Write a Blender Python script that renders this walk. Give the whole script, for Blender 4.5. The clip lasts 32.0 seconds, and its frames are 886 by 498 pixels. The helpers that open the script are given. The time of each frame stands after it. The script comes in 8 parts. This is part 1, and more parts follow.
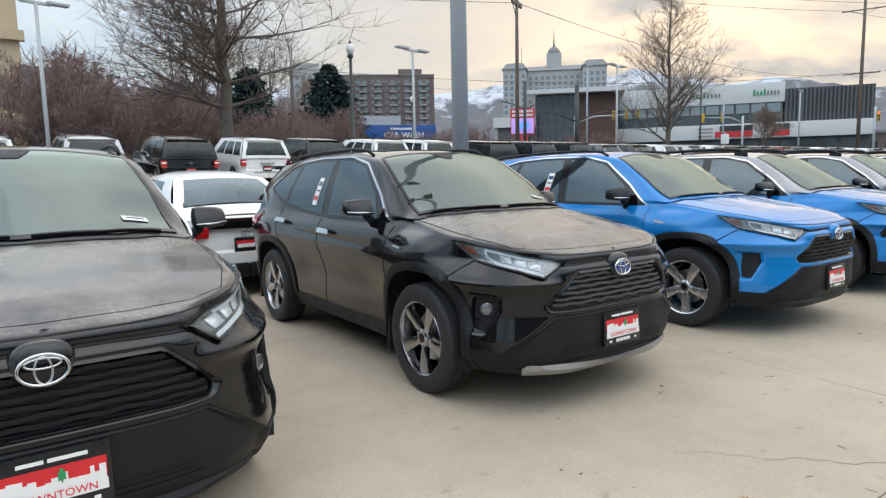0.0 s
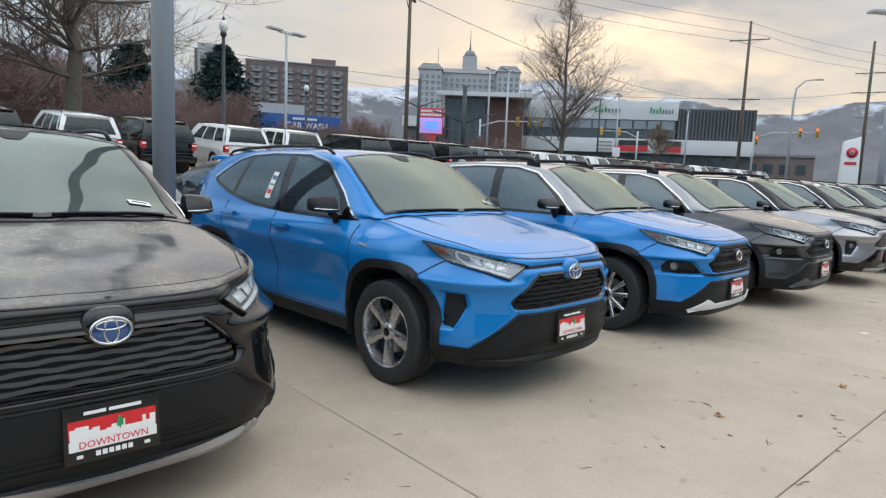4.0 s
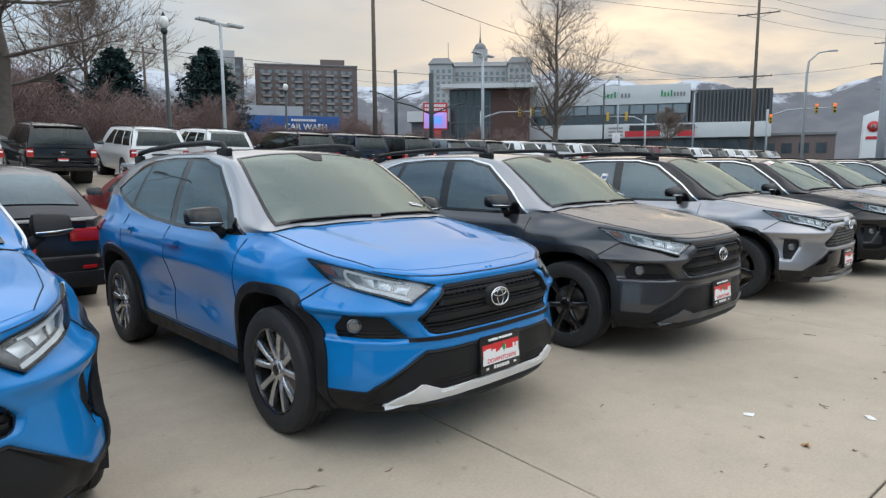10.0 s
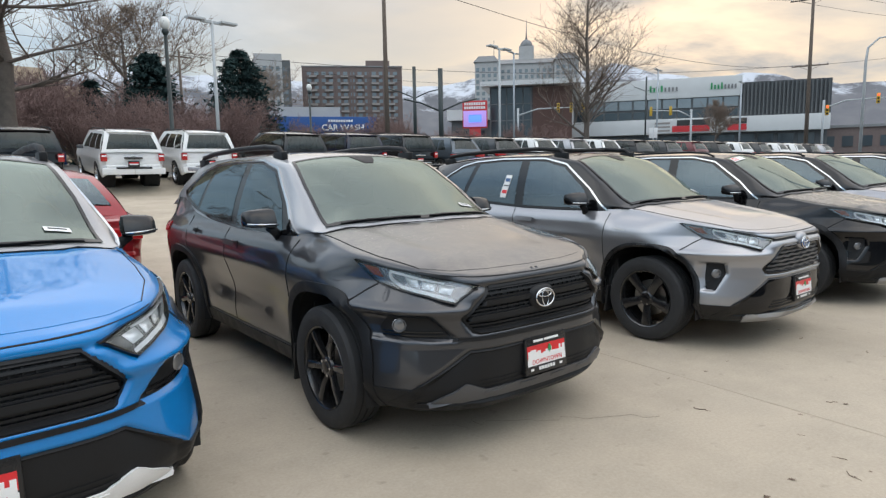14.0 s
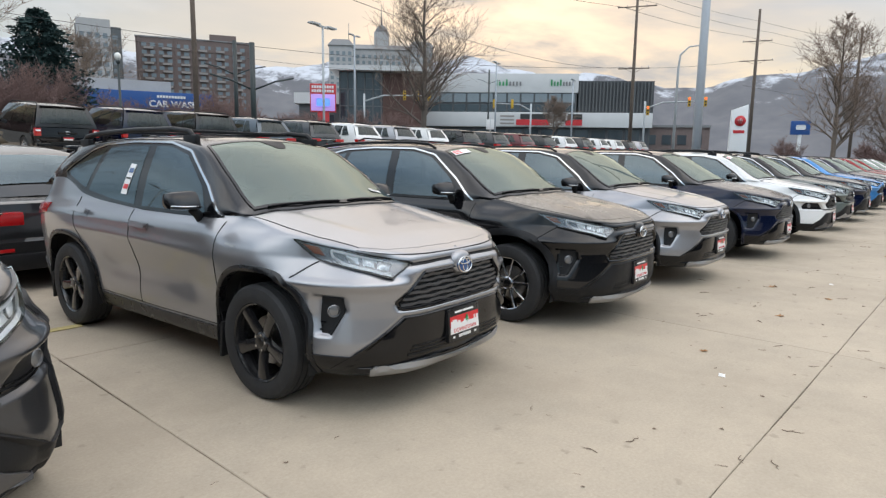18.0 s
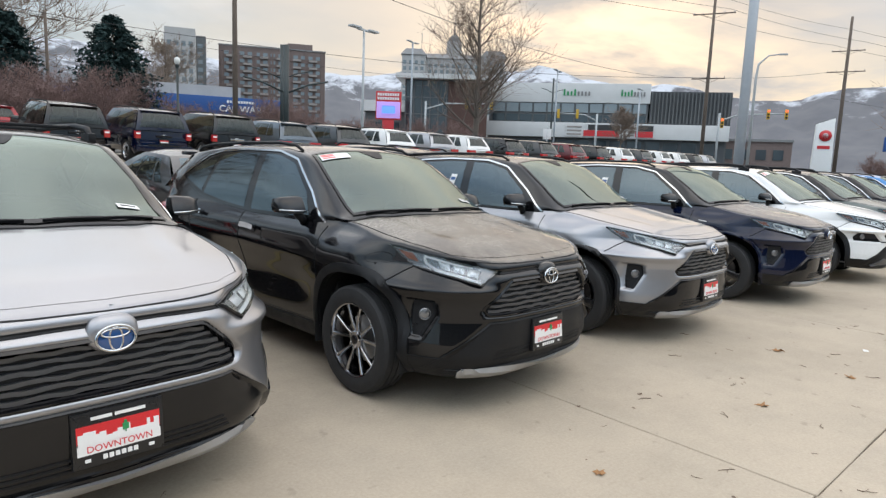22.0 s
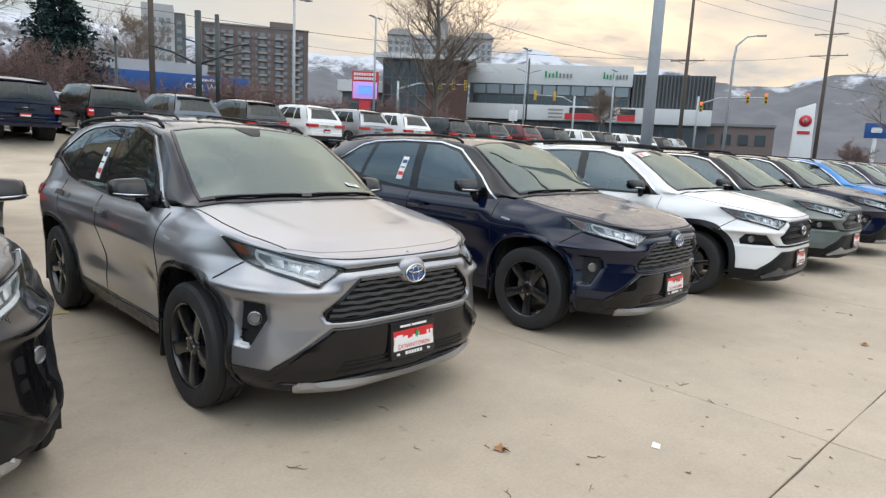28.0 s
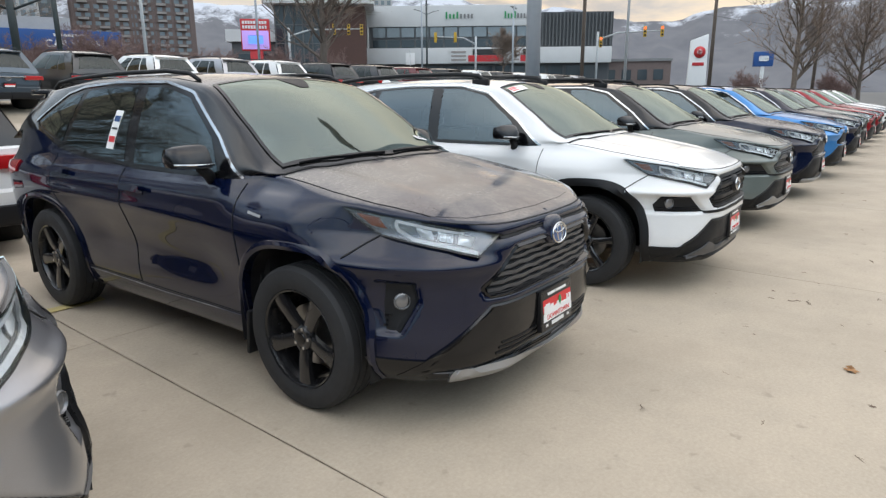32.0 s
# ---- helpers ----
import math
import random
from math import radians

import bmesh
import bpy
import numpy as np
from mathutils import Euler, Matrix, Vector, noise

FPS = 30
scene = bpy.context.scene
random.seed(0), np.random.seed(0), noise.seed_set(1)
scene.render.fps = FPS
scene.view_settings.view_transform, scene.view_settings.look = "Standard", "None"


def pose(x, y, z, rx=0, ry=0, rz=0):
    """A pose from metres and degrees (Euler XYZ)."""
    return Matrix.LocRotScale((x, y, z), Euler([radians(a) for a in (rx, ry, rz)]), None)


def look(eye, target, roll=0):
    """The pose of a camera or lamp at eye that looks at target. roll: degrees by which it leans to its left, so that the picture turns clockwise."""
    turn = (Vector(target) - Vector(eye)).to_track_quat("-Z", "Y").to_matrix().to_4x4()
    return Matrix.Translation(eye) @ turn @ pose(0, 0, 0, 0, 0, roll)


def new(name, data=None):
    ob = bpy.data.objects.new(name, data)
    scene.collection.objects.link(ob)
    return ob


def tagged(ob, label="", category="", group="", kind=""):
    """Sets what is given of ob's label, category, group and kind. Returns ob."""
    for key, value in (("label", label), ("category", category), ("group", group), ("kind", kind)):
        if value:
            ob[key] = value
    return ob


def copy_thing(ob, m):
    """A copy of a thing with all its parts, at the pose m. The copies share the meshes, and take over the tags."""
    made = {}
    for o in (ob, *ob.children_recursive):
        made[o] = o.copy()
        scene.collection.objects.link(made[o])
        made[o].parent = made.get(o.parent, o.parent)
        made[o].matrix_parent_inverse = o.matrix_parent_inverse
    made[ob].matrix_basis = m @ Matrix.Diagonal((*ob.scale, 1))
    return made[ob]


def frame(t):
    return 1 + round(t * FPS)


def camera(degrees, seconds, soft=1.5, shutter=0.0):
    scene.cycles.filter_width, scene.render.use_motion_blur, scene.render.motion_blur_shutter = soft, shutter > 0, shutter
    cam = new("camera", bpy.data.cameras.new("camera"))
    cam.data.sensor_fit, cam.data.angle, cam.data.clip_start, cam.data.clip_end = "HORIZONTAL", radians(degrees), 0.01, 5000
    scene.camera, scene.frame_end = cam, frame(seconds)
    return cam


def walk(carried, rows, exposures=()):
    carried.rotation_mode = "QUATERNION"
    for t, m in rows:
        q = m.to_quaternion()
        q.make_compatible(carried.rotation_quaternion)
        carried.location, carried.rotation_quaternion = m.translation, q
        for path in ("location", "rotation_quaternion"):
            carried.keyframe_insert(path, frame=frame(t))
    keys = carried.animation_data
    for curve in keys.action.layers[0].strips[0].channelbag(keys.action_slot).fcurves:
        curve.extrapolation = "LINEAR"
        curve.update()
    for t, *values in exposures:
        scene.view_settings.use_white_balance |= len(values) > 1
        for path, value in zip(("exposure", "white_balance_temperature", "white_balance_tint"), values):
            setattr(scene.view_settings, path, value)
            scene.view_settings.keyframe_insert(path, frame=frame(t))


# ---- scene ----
import functools

cam = camera(70.8, 32.0, soft=1.3)
PATH = [
    (0, (0.405, -0.307, 1.427), (1.4999, 1.3504, 1.1940), -1.21),
    (0.5, (0.694, -0.309, 1.425), (1.8169, 1.3307, 1.2032), -0.75),
    (1, (0.957, -0.322, 1.434), (2.1287, 1.2848, 1.2211), -0.43),
    (1.5, (1.214, -0.262, 1.427), (2.3854, 1.3428, 1.1959), 1.03),
    (2, (1.513, -0.231, 1.421), (2.7362, 1.3354, 1.1986), 0.80),
    (2.5, (1.851, -0.261, 1.435), (3.0681, 1.3052, 1.1792), 2.47),
    (3, (2.167, -0.248, 1.428), (3.4264, 1.2919, 1.2195), 1.55),
    (3.5, (2.476, -0.207, 1.453), (3.7888, 1.2815, 1.2086), 2.88),
    (5.5, (3.824, -0.303, 1.484), (5.1870, 1.1475, 1.2924), 0.25),
    (6, (4.086, -0.302, 1.487), (5.4704, 1.1284, 1.2927), -0.13),
    (6.5, (4.389, -0.235, 1.494), (5.8247, 1.1487, 1.3336), 0.22),
    (7, (4.714, -0.221, 1.483), (6.1720, 1.1379, 1.3179), 0.19),
    (7.5, (5.011, -0.234, 1.497), (6.4262, 1.1662, 1.3059), 0.94),
    (8, (5.327, -0.172, 1.498), (6.7771, 1.1925, 1.3095), 0.15),
    (8.5, (5.665, -0.139, 1.481), (7.0743, 1.2643, 1.2739), -1.68),
    (9, (6.000, -0.127, 1.496), (7.3049, 1.3665, 1.2386), 0.06),
    (9.5, (6.328, -0.046, 1.506), (7.6131, 1.4708, 1.2901), 0.13),
    (10, (6.642, -0.017, 1.496), (7.9105, 1.5084, 1.2432), -0.31),
    (10.5, (6.966, -0.065, 1.512), (8.1777, 1.5007, 1.2305), -0.14),
    (11, (7.292, -0.029, 1.497), (8.5366, 1.5094, 1.2061), -1.29),
    (11.5, (7.610, -0.014, 1.500), (8.8491, 1.5305, 1.2218), -2.39),
    (12, (7.945, -0.083, 1.510), (9.1060, 1.5170, 1.2051), -0.06),
    (12.5, (8.242, -0.078, 1.504), (9.4105, 1.5216, 1.2279), -1.68),
    (13, (8.556, -0.007, 1.506), (9.7418, 1.5736, 1.1956), -1.89),
    (13.5, (8.895, -0.017, 1.511), (10.0322, 1.6076, 1.2499), -1.08),
    (15.5, (10.187, -0.044, 1.505), (11.4169, 1.5095, 1.2334), -0.96),
    (16, (10.491, -0.017, 1.513), (11.7748, 1.4882, 1.2211), -1.76),
    (16.5, (10.804, -0.040, 1.515), (12.1706, 1.3970, 1.2559), -2.39),
    (17, (11.116, -0.107, 1.520), (12.5108, 1.2947, 1.2189), 2.07),
    (17.5, (11.396, -0.083, 1.522), (12.8377, 1.2706, 1.2225), -0.08),
    (18, (11.671, -0.038, 1.530), (13.1506, 1.2747, 1.2333), 0.80),
    (18.5, (12.016, -0.060, 1.535), (13.4276, 1.3358, 1.2899), 0.41),
    (19, (12.318, -0.051, 1.521), (13.7811, 1.2859, 1.2491), -0.45),
    (19.5, (12.602, -0.004, 1.539), (14.0485, 1.3490, 1.2609), -0.26),
    (20, (12.895, -0.035, 1.528), (14.2806, 1.3819, 1.2615), -0.62),
    (20.5, (13.195, -0.054, 1.529), (14.5678, 1.3706, 1.2379), 0.37),
    (21, (13.499, -0.015, 1.543), (14.9259, 1.3554, 1.2462), 1.08),
    (21.5, (13.763, -0.015, 1.522), (15.1439, 1.3910, 1.1838), -1.09),
    (22, (14.042, -0.069, 1.551), (15.3739, 1.3984, 1.2773), 2.15),
    (22.5, (14.308, -0.047, 1.546), (15.6054, 1.4590, 1.3235), 0.70),
    (23, (14.578, -0.040, 1.548), (15.8498, 1.4839, 1.3014), -1.48),
    (23.5, (14.890, -0.120, 1.542), (16.0816, 1.4665, 1.2924), -0.26),
    (24, (15.154, -0.128, 1.525), (16.3512, 1.4441, 1.2183), -0.68),
    (24.5, (15.440, -0.057, 1.523), (16.6705, 1.4858, 1.1974), -0.94),
    (25, (15.758, -0.054, 1.518), (17.0356, 1.4471, 1.1786), -0.81),
    (25.5, (16.069, -0.089, 1.539), (17.3991, 1.3651, 1.1960), 1.40),
    (26, (16.377, -0.028, 1.535), (17.7795, 1.3596, 1.2062), 1.11),
    (26.5, (16.663, -0.004, 1.526), (18.0899, 1.3571, 1.1938), 0.05),
    (28.5, (17.842, -0.100, 1.563), (19.1705, 1.3557, 1.2202), 3.10),
    (29, (18.141, -0.040, 1.547), (19.4711, 1.3923, 1.1245), 1.37),
    (29.5, (18.443, 0.112, 1.551), (19.8119, 1.5058, 1.1230), 1.55),
    (30, (18.771, 0.177, 1.497), (20.0270, 1.6709, 1.0602), -0.57),
    (30.5, (19.059, 0.331, 1.508), (20.3933, 1.7569, 1.0762), 0.41),
    (31, (19.294, 0.543, 1.514), (20.7682, 1.8259, 1.0880), 0.08),
    (31.5, (19.613, 0.703, 1.506), (21.0407, 2.0386, 1.0839), -3.32),
    (32, (19.964, 0.947, 1.508), (21.4740, 2.1685, 1.0314), -0.34),
]
EXPOSURE = [(0, -0.02, 6800, 14), (3.5, -0.14, 6750, 14), (6, -0.31, 6650, 13), (9, -0.26, 6650, 13), (12, -0.18, 6700, 13), (16, -0.11, 6950, 15), (26, -0.01, 6950, 15), (32, -0.03, 6950, 15)]
walk(cam, [(t, look(eye, target, roll)) for t, eye, target, roll in PATH], EXPOSURE)

# ---- light ----
world = bpy.data.worlds.new("world")
scene.world = world
world.use_nodes = True
SUN_AZ, SUN_EL = 36.0, 14.0          # degrees from +x towards +y, and above the horizon


def overcast_sky():
    """A pale broken overcast: a clear-sky model behind two layers of cloud."""
    nt = world.node_tree
    N, L = nt.nodes, nt.links
    bg = N["Background"]
    sky = N.new("ShaderNodeTexSky")
    sky.sky_type, sky.sun_disc = "NISHITA", False
    sky.sun_elevation, sky.sun_rotation = radians(SUN_EL), radians(90 - SUN_AZ)
    sky.air_density, sky.dust_density, sky.ozone_density = 1.0, 2.0, 1.0
    sky_gain = N.new("ShaderNodeVectorMath")
    sky_gain.operation, sky_gain.inputs[3].default_value = "SCALE", 0.09
    L.new(sky.outputs[0], sky_gain.inputs[0])
    co = N.new("ShaderNodeTexCoord")
    sep = N.new("ShaderNodeSeparateXYZ")
    L.new(co.outputs["Generated"], sep.inputs[0])

    def math2(op, a, b):
        n = N.new("ShaderNodeMath")
        n.operation = op
        for k, v in enumerate((a, b)):
            if isinstance(v, (int, float)):
                n.inputs[k].default_value = v
            else:
                L.new(v, n.inputs[k])
        return n.outputs[0]
    height = math2("MAXIMUM", math2("ADD", sep.outputs[2], 0.10), 0.03)
    flat = N.new("ShaderNodeCombineXYZ")
    L.new(math2("DIVIDE", sep.outputs[0], height), flat.inputs[0])
    L.new(math2("DIVIDE", sep.outputs[1], height), flat.inputs[1])
    cloud = N.new("ShaderNodeTexNoise")
    cloud.inputs["Scale"].default_value, cloud.inputs["Detail"].default_value = 0.55, 7
    cloud.inputs["Roughness"].default_value, cloud.inputs["Distortion"].default_value = 0.55, 0.35
    L.new(flat.outputs[0], cloud.inputs["Vector"])
    cover = N.new("ShaderNodeValToRGB")
    cover.color_ramp.elements[0].position, cover.color_ramp.elements[1].position = 0.40, 0.58
    L.new(cloud.outputs[0], cover.inputs[0])
    shade = N.new("ShaderNodeTexNoise")
    shade.inputs["Scale"].default_value, shade.inputs["Detail"].default_value = 1.2, 5
    L.new(flat.outputs[0], shade.inputs["Vector"])
    tone = N.new("ShaderNodeValToRGB")
    tone.color_ramp.elements[0].position, tone.color_ramp.elements[0].color = 0.30, (0.68, 0.80, 0.92, 1)
    tone.color_ramp.elements[1].position, tone.color_ramp.elements[1].color = 0.62, (1.0, 1.0, 0.98, 1)
    L.new(shade.outputs[0], tone.inputs[0])
    # the veiled sun warms and brightens the cloud around it
    sun_dir = N.new("ShaderNodeVectorMath")
    sun_dir.operation = "DOT_PRODUCT"
    a, e = radians(SUN_AZ), radians(SUN_EL)
    sun_dir.inputs[1].default_value = (math.cos(a) * math.cos(e), math.sin(a) * math.cos(e), math.sin(e))
    L.new(co.outputs["Generated"], sun_dir.inputs[0])
    near = math2("POWER", math2("MAXIMUM", sun_dir.outputs["Value"], 0.0), 9.0)
    warm = N.new("ShaderNodeMix")
    warm.data_type, warm.blend_type = "RGBA", "ADD"
    L.new(math2("MULTIPLY", near, 0.16), warm.inputs[0])
    L.new(tone.outputs[0], warm.inputs[6])
    warm.inputs[7].default_value = (0.62, 0.47, 0.26, 1)
    mix = N.new("ShaderNodeMix")
    mix.data_type = "RGBA"
    thick = math2("ADD", math2("MULTIPLY", near, 0.34), 0.34)
    L.new(math2("MINIMUM", math2("ADD", math2("MULTIPLY", cover.outputs[0], 0.50), thick), 0.96), mix.inputs[0])
    L.new(sky_gain.outputs[0], mix.inputs[6])
    L.new(warm.outputs[2], mix.inputs[7])
    # an overcast dome is brighter overhead than at the horizon
    lift = N.new("ShaderNodeValToRGB")
    el = lift.color_ramp.elements
    el[0].position, el[0].color = 0.0, (0.160, 0.160, 0.160, 1)
    el[1].position, el[1].color = 1.0, (0.54, 0.54, 0.54, 1)
    mid = el.new(0.33)
    mid.color = (0.205, 0.205, 0.205, 1)
    high = el.new(0.60)
    high.color = (0.45, 0.45, 0.45, 1)
    L.new(sep.outputs[2], lift.inputs[0])
    cool = N.new("ShaderNodeMix")
    cool.data_type, cool.blend_type = "RGBA", "MULTIPLY"
    away = math2("SUBTRACT", 1.0, math2("POWER", math2("MAXIMUM", sun_dir.outputs["Value"], 0.0), 2.0))
    L.new(math2("MULTIPLY", away, math2("SUBTRACT", 1.0, math2("MULTIPLY", sep.outputs[2], 0.9))), cool.inputs[0])
    L.new(mix.outputs[2], cool.inputs[6])
    cool.inputs[7].default_value = (0.66, 0.89, 1.06, 1)
    L.new(cool.outputs[2], bg.inputs[0])
    broad = math2("POWER", math2("MAXIMUM", sun_dir.outputs["Value"], 0.0), 4.0)
    veil = math2("SUBTRACT", 1.66, math2("MULTIPLY", broad, 0.95))
    L.new(math2("MULTIPLY", math2("MULTIPLY", lift.outputs[0], veil), 4.2), bg.inputs[1])


overcast_sky()
sun = new("sun", bpy.data.lights.new("sun", "SUN"))
sun.data.energy, sun.data.angle, sun.data.color = 0.6, radians(100), (1.0, 0.90, 0.76)
sun.matrix_world = look((60 * math.cos(radians(SUN_AZ)), 60 * math.sin(radians(SUN_AZ)), 30), (0, 0, 0))
tagged(sun, kind="structure")


# ---- materials ----
class Nodes:
    """A node material under construction: a principled shader with some handy wiring."""

    def __init__(self, name, color=(0.5, 0.5, 0.5), rough=0.5, metal=0.0, spec=0.5, coat=0.0):
        self.mat = bpy.data.materials.new(name)
        self.mat.use_nodes = True
        self.nt = self.mat.node_tree
        self.p = self.nt.nodes["Principled BSDF"]
        self.put("Base Color", (*color, 1))
        self.put("Roughness", rough)
        self.put("Metallic", metal)
        self.put("Specular IOR Level", spec)
        self.put("Coat Weight", coat)
        self.put("Coat Roughness", 0.04)
        self.put("Coat IOR", 1.48)

    def put(self, key, v):
        self.p.inputs[key].default_value = v

    def add(self, kind, **inputs):
        n = self.nt.nodes.new(kind)
        for k, v in inputs.items():
            n.inputs[k].default_value = v
        return n

    def link(self, a, b):
        self.nt.links.new(a, b)

    def coord(self, scale=(1, 1, 1), which="Object"):
        tc = self.add("ShaderNodeTexCoord")
        mp = self.add("ShaderNodeMapping")
        mp.inputs["Scale"].default_value = scale
        self.link(tc.outputs[which], mp.inputs[0])
        return mp.outputs[0]

    def noise(self, scale, detail=4, vec=None, rough=0.55):
        n = self.add("ShaderNodeTexNoise")
        n.inputs["Scale"].default_value, n.inputs["Detail"].default_value, n.inputs["Roughness"].default_value = scale, detail, rough
        self.link(vec if vec is not None else self.coord(), n.inputs["Vector"])
        return n.outputs[0]

    def ramp(self, fac, *stops):
        r = self.add("ShaderNodeValToRGB")
        el = r.color_ramp.elements
        while len(el) < len(stops):
            el.new(0.5)
        for s, (p, c) in zip(el, stops):
            s.position = p
            s.color = (c, c, c, 1) if isinstance(c, (int, float)) else (*c, 1)
        self.link(fac, r.inputs[0])
        return r.outputs[0]

    def mix(self, fac, a, b, blend="MIX"):
        m = self.add("ShaderNodeMix")
        m.data_type, m.blend_type = "RGBA", blend
        for sock, v in ((m.inputs[0], fac), (m.inputs[6], a), (m.inputs[7], b)):
            if isinstance(v, (int, float)):
                sock.default_value = v
            elif isinstance(v, tuple):
                sock.default_value = (*v, 1)
            else:
                self.link(v, sock)
        return m.outputs[2]

    def math(self, op, a, b):
        n = self.add("ShaderNodeMath")
        n.operation = op
        for k, v in enumerate((a, b)):
            if isinstance(v, (int, float)):
                n.inputs[k].default_value = v
            else:
                self.link(v, n.inputs[k])
        return n.outputs[0]

    def color(self, sock):
        self.link(sock, self.p.inputs["Base Color"])
        return self

    def rough(self, sock):
        self.link(sock, self.p.inputs["Roughness"])
        return self

    def bump(self, sock, strength=0.2, dist=0.01):
        b = self.add("ShaderNodeBump")
        b.inputs["Strength"].default_value, b.inputs["Distance"].default_value = strength, dist
        self.link(sock, b.inputs["Height"])
        self.link(b.outputs[0], self.p.inputs["Normal"])
        return self


def plain(name, color, rough=0.5, metal=0.0, spec=0.5, coat=0.0, vary=0.12, scale=9.0, bump=0.0):
    """A surface of one colour with slight variation at two scales."""
    n = Nodes(name, color, rough, metal, spec, coat)
    big, fine = n.noise(scale, 3), n.noise(scale * 14, 3)
    lo = tuple(c * (1 - vary) for c in color)
    hi = tuple(min(1, c * (1 + vary)) for c in color)
    n.color(n.ramp(n.mix(0.4, big, fine), (0.3, lo), (0.7, hi)))
    n.rough(n.ramp(big, (0.3, max(0.02, rough - 0.08)), (0.7, min(1, rough + 0.08))))
    if bump:
        n.bump(fine, bump, 0.004)
    return n.mat


def car_paint(name, color, metal=0.0, rough=0.3, dust=0.35):
    """Clear-coated paint with a little flake, road dust low down and a dried dusty bloom on flat upper faces."""
    n = Nodes(name, color, rough, metal, 0.04, 1.0)
    flake = n.noise(900, 1)
    base = n.ramp(flake, (0.3, tuple(c * 0.86 for c in color)), (0.7, tuple(min(1, c * 1.12) for c in color)))
    pos = n.coord()
    sep = n.add("ShaderNodeSeparateXYZ")
    n.link(pos, sep.inputs[0])
    geo = n.add("ShaderNodeNewGeometry")
    gs = n.add("ShaderNodeSeparateXYZ")
    n.link(geo.outputs["Normal"], gs.inputs[0])
    up = n.ramp(gs.outputs[2], (0.80, 0.0), (0.98, 1.0))
    blotch = n.ramp(n.noise(2.3, 6, pos, 0.6), (0.40, 0.14), (0.56, 1.0))
    speck = n.ramp(n.noise(60, 4, pos, 0.7), (0.35, 0.55), (0.65, 1.0))
    low = n.math("MULTIPLY", n.ramp(sep.outputs[2], (0.25, 1.0), (0.60, 0.0)), 0.03)
    film = n.math("MULTIPLY", n.math("MULTIPLY", up, blotch), n.math("MULTIPLY", speck, dust))
    film = n.math("MINIMUM", n.math("ADD", film, n.math("MULTIPLY", low, speck)), 0.85)
    n.color(n.mix(film, base, (0.40, 0.36, 0.31)))
    n.rough(n.math("ADD", n.math("MULTIPLY", film, 0.5), rough))
    n.link(n.math("SUBTRACT", 1.0, n.math("MULTIPLY", film, 0.75)), n.p.inputs["Coat Weight"])
    n.link(n.math("ADD", 0.03, n.math("MULTIPLY", film, 0.5)), n.p.inputs["Coat Roughness"])
    return n.mat


def glass_pane(name, tint, ior=1.5, dusty=0.1, sheen=(0.93, 0.98, 0.96)):
    """A thin sheet of car glass: mirrors by Fresnel, else lets tinted light through, with a faint film of dust."""
    n = Nodes(name)
    out = n.nt.nodes["Material Output"]
    fres = n.add("ShaderNodeFresnel")
    fres.inputs["IOR"].default_value = ior
    clear = n.add("ShaderNodeBsdfTransparent")
    clear.inputs[0].default_value = (*tint, 1)
    gloss = n.add("ShaderNodeBsdfGlossy")
    gloss.inputs["Roughness"].default_value = 0.02
    gloss.inputs[0].default_value = (*sheen, 1)
    a = n.add("ShaderNodeMixShader")
    n.link(fres.outputs[0], a.inputs[0])
    n.link(clear.outputs[0], a.inputs[1])
    n.link(gloss.outputs[0], a.inputs[2])
    film = n.add("ShaderNodeBsdfDiffuse")
    film.inputs[0].default_value = (0.39, 0.47, 0.39, 1)
    b = n.add("ShaderNodeMixShader")
    n.link(n.ramp(n.noise(4, 5), (0.25, dusty * 0.5), (0.75, dusty * 1.5)), b.inputs[0])
    n.link(a.outputs[0], b.inputs[1])
    n.link(film.outputs[0], b.inputs[2])
    n.link(b.outputs[0], out.inputs[0])
    return n.mat


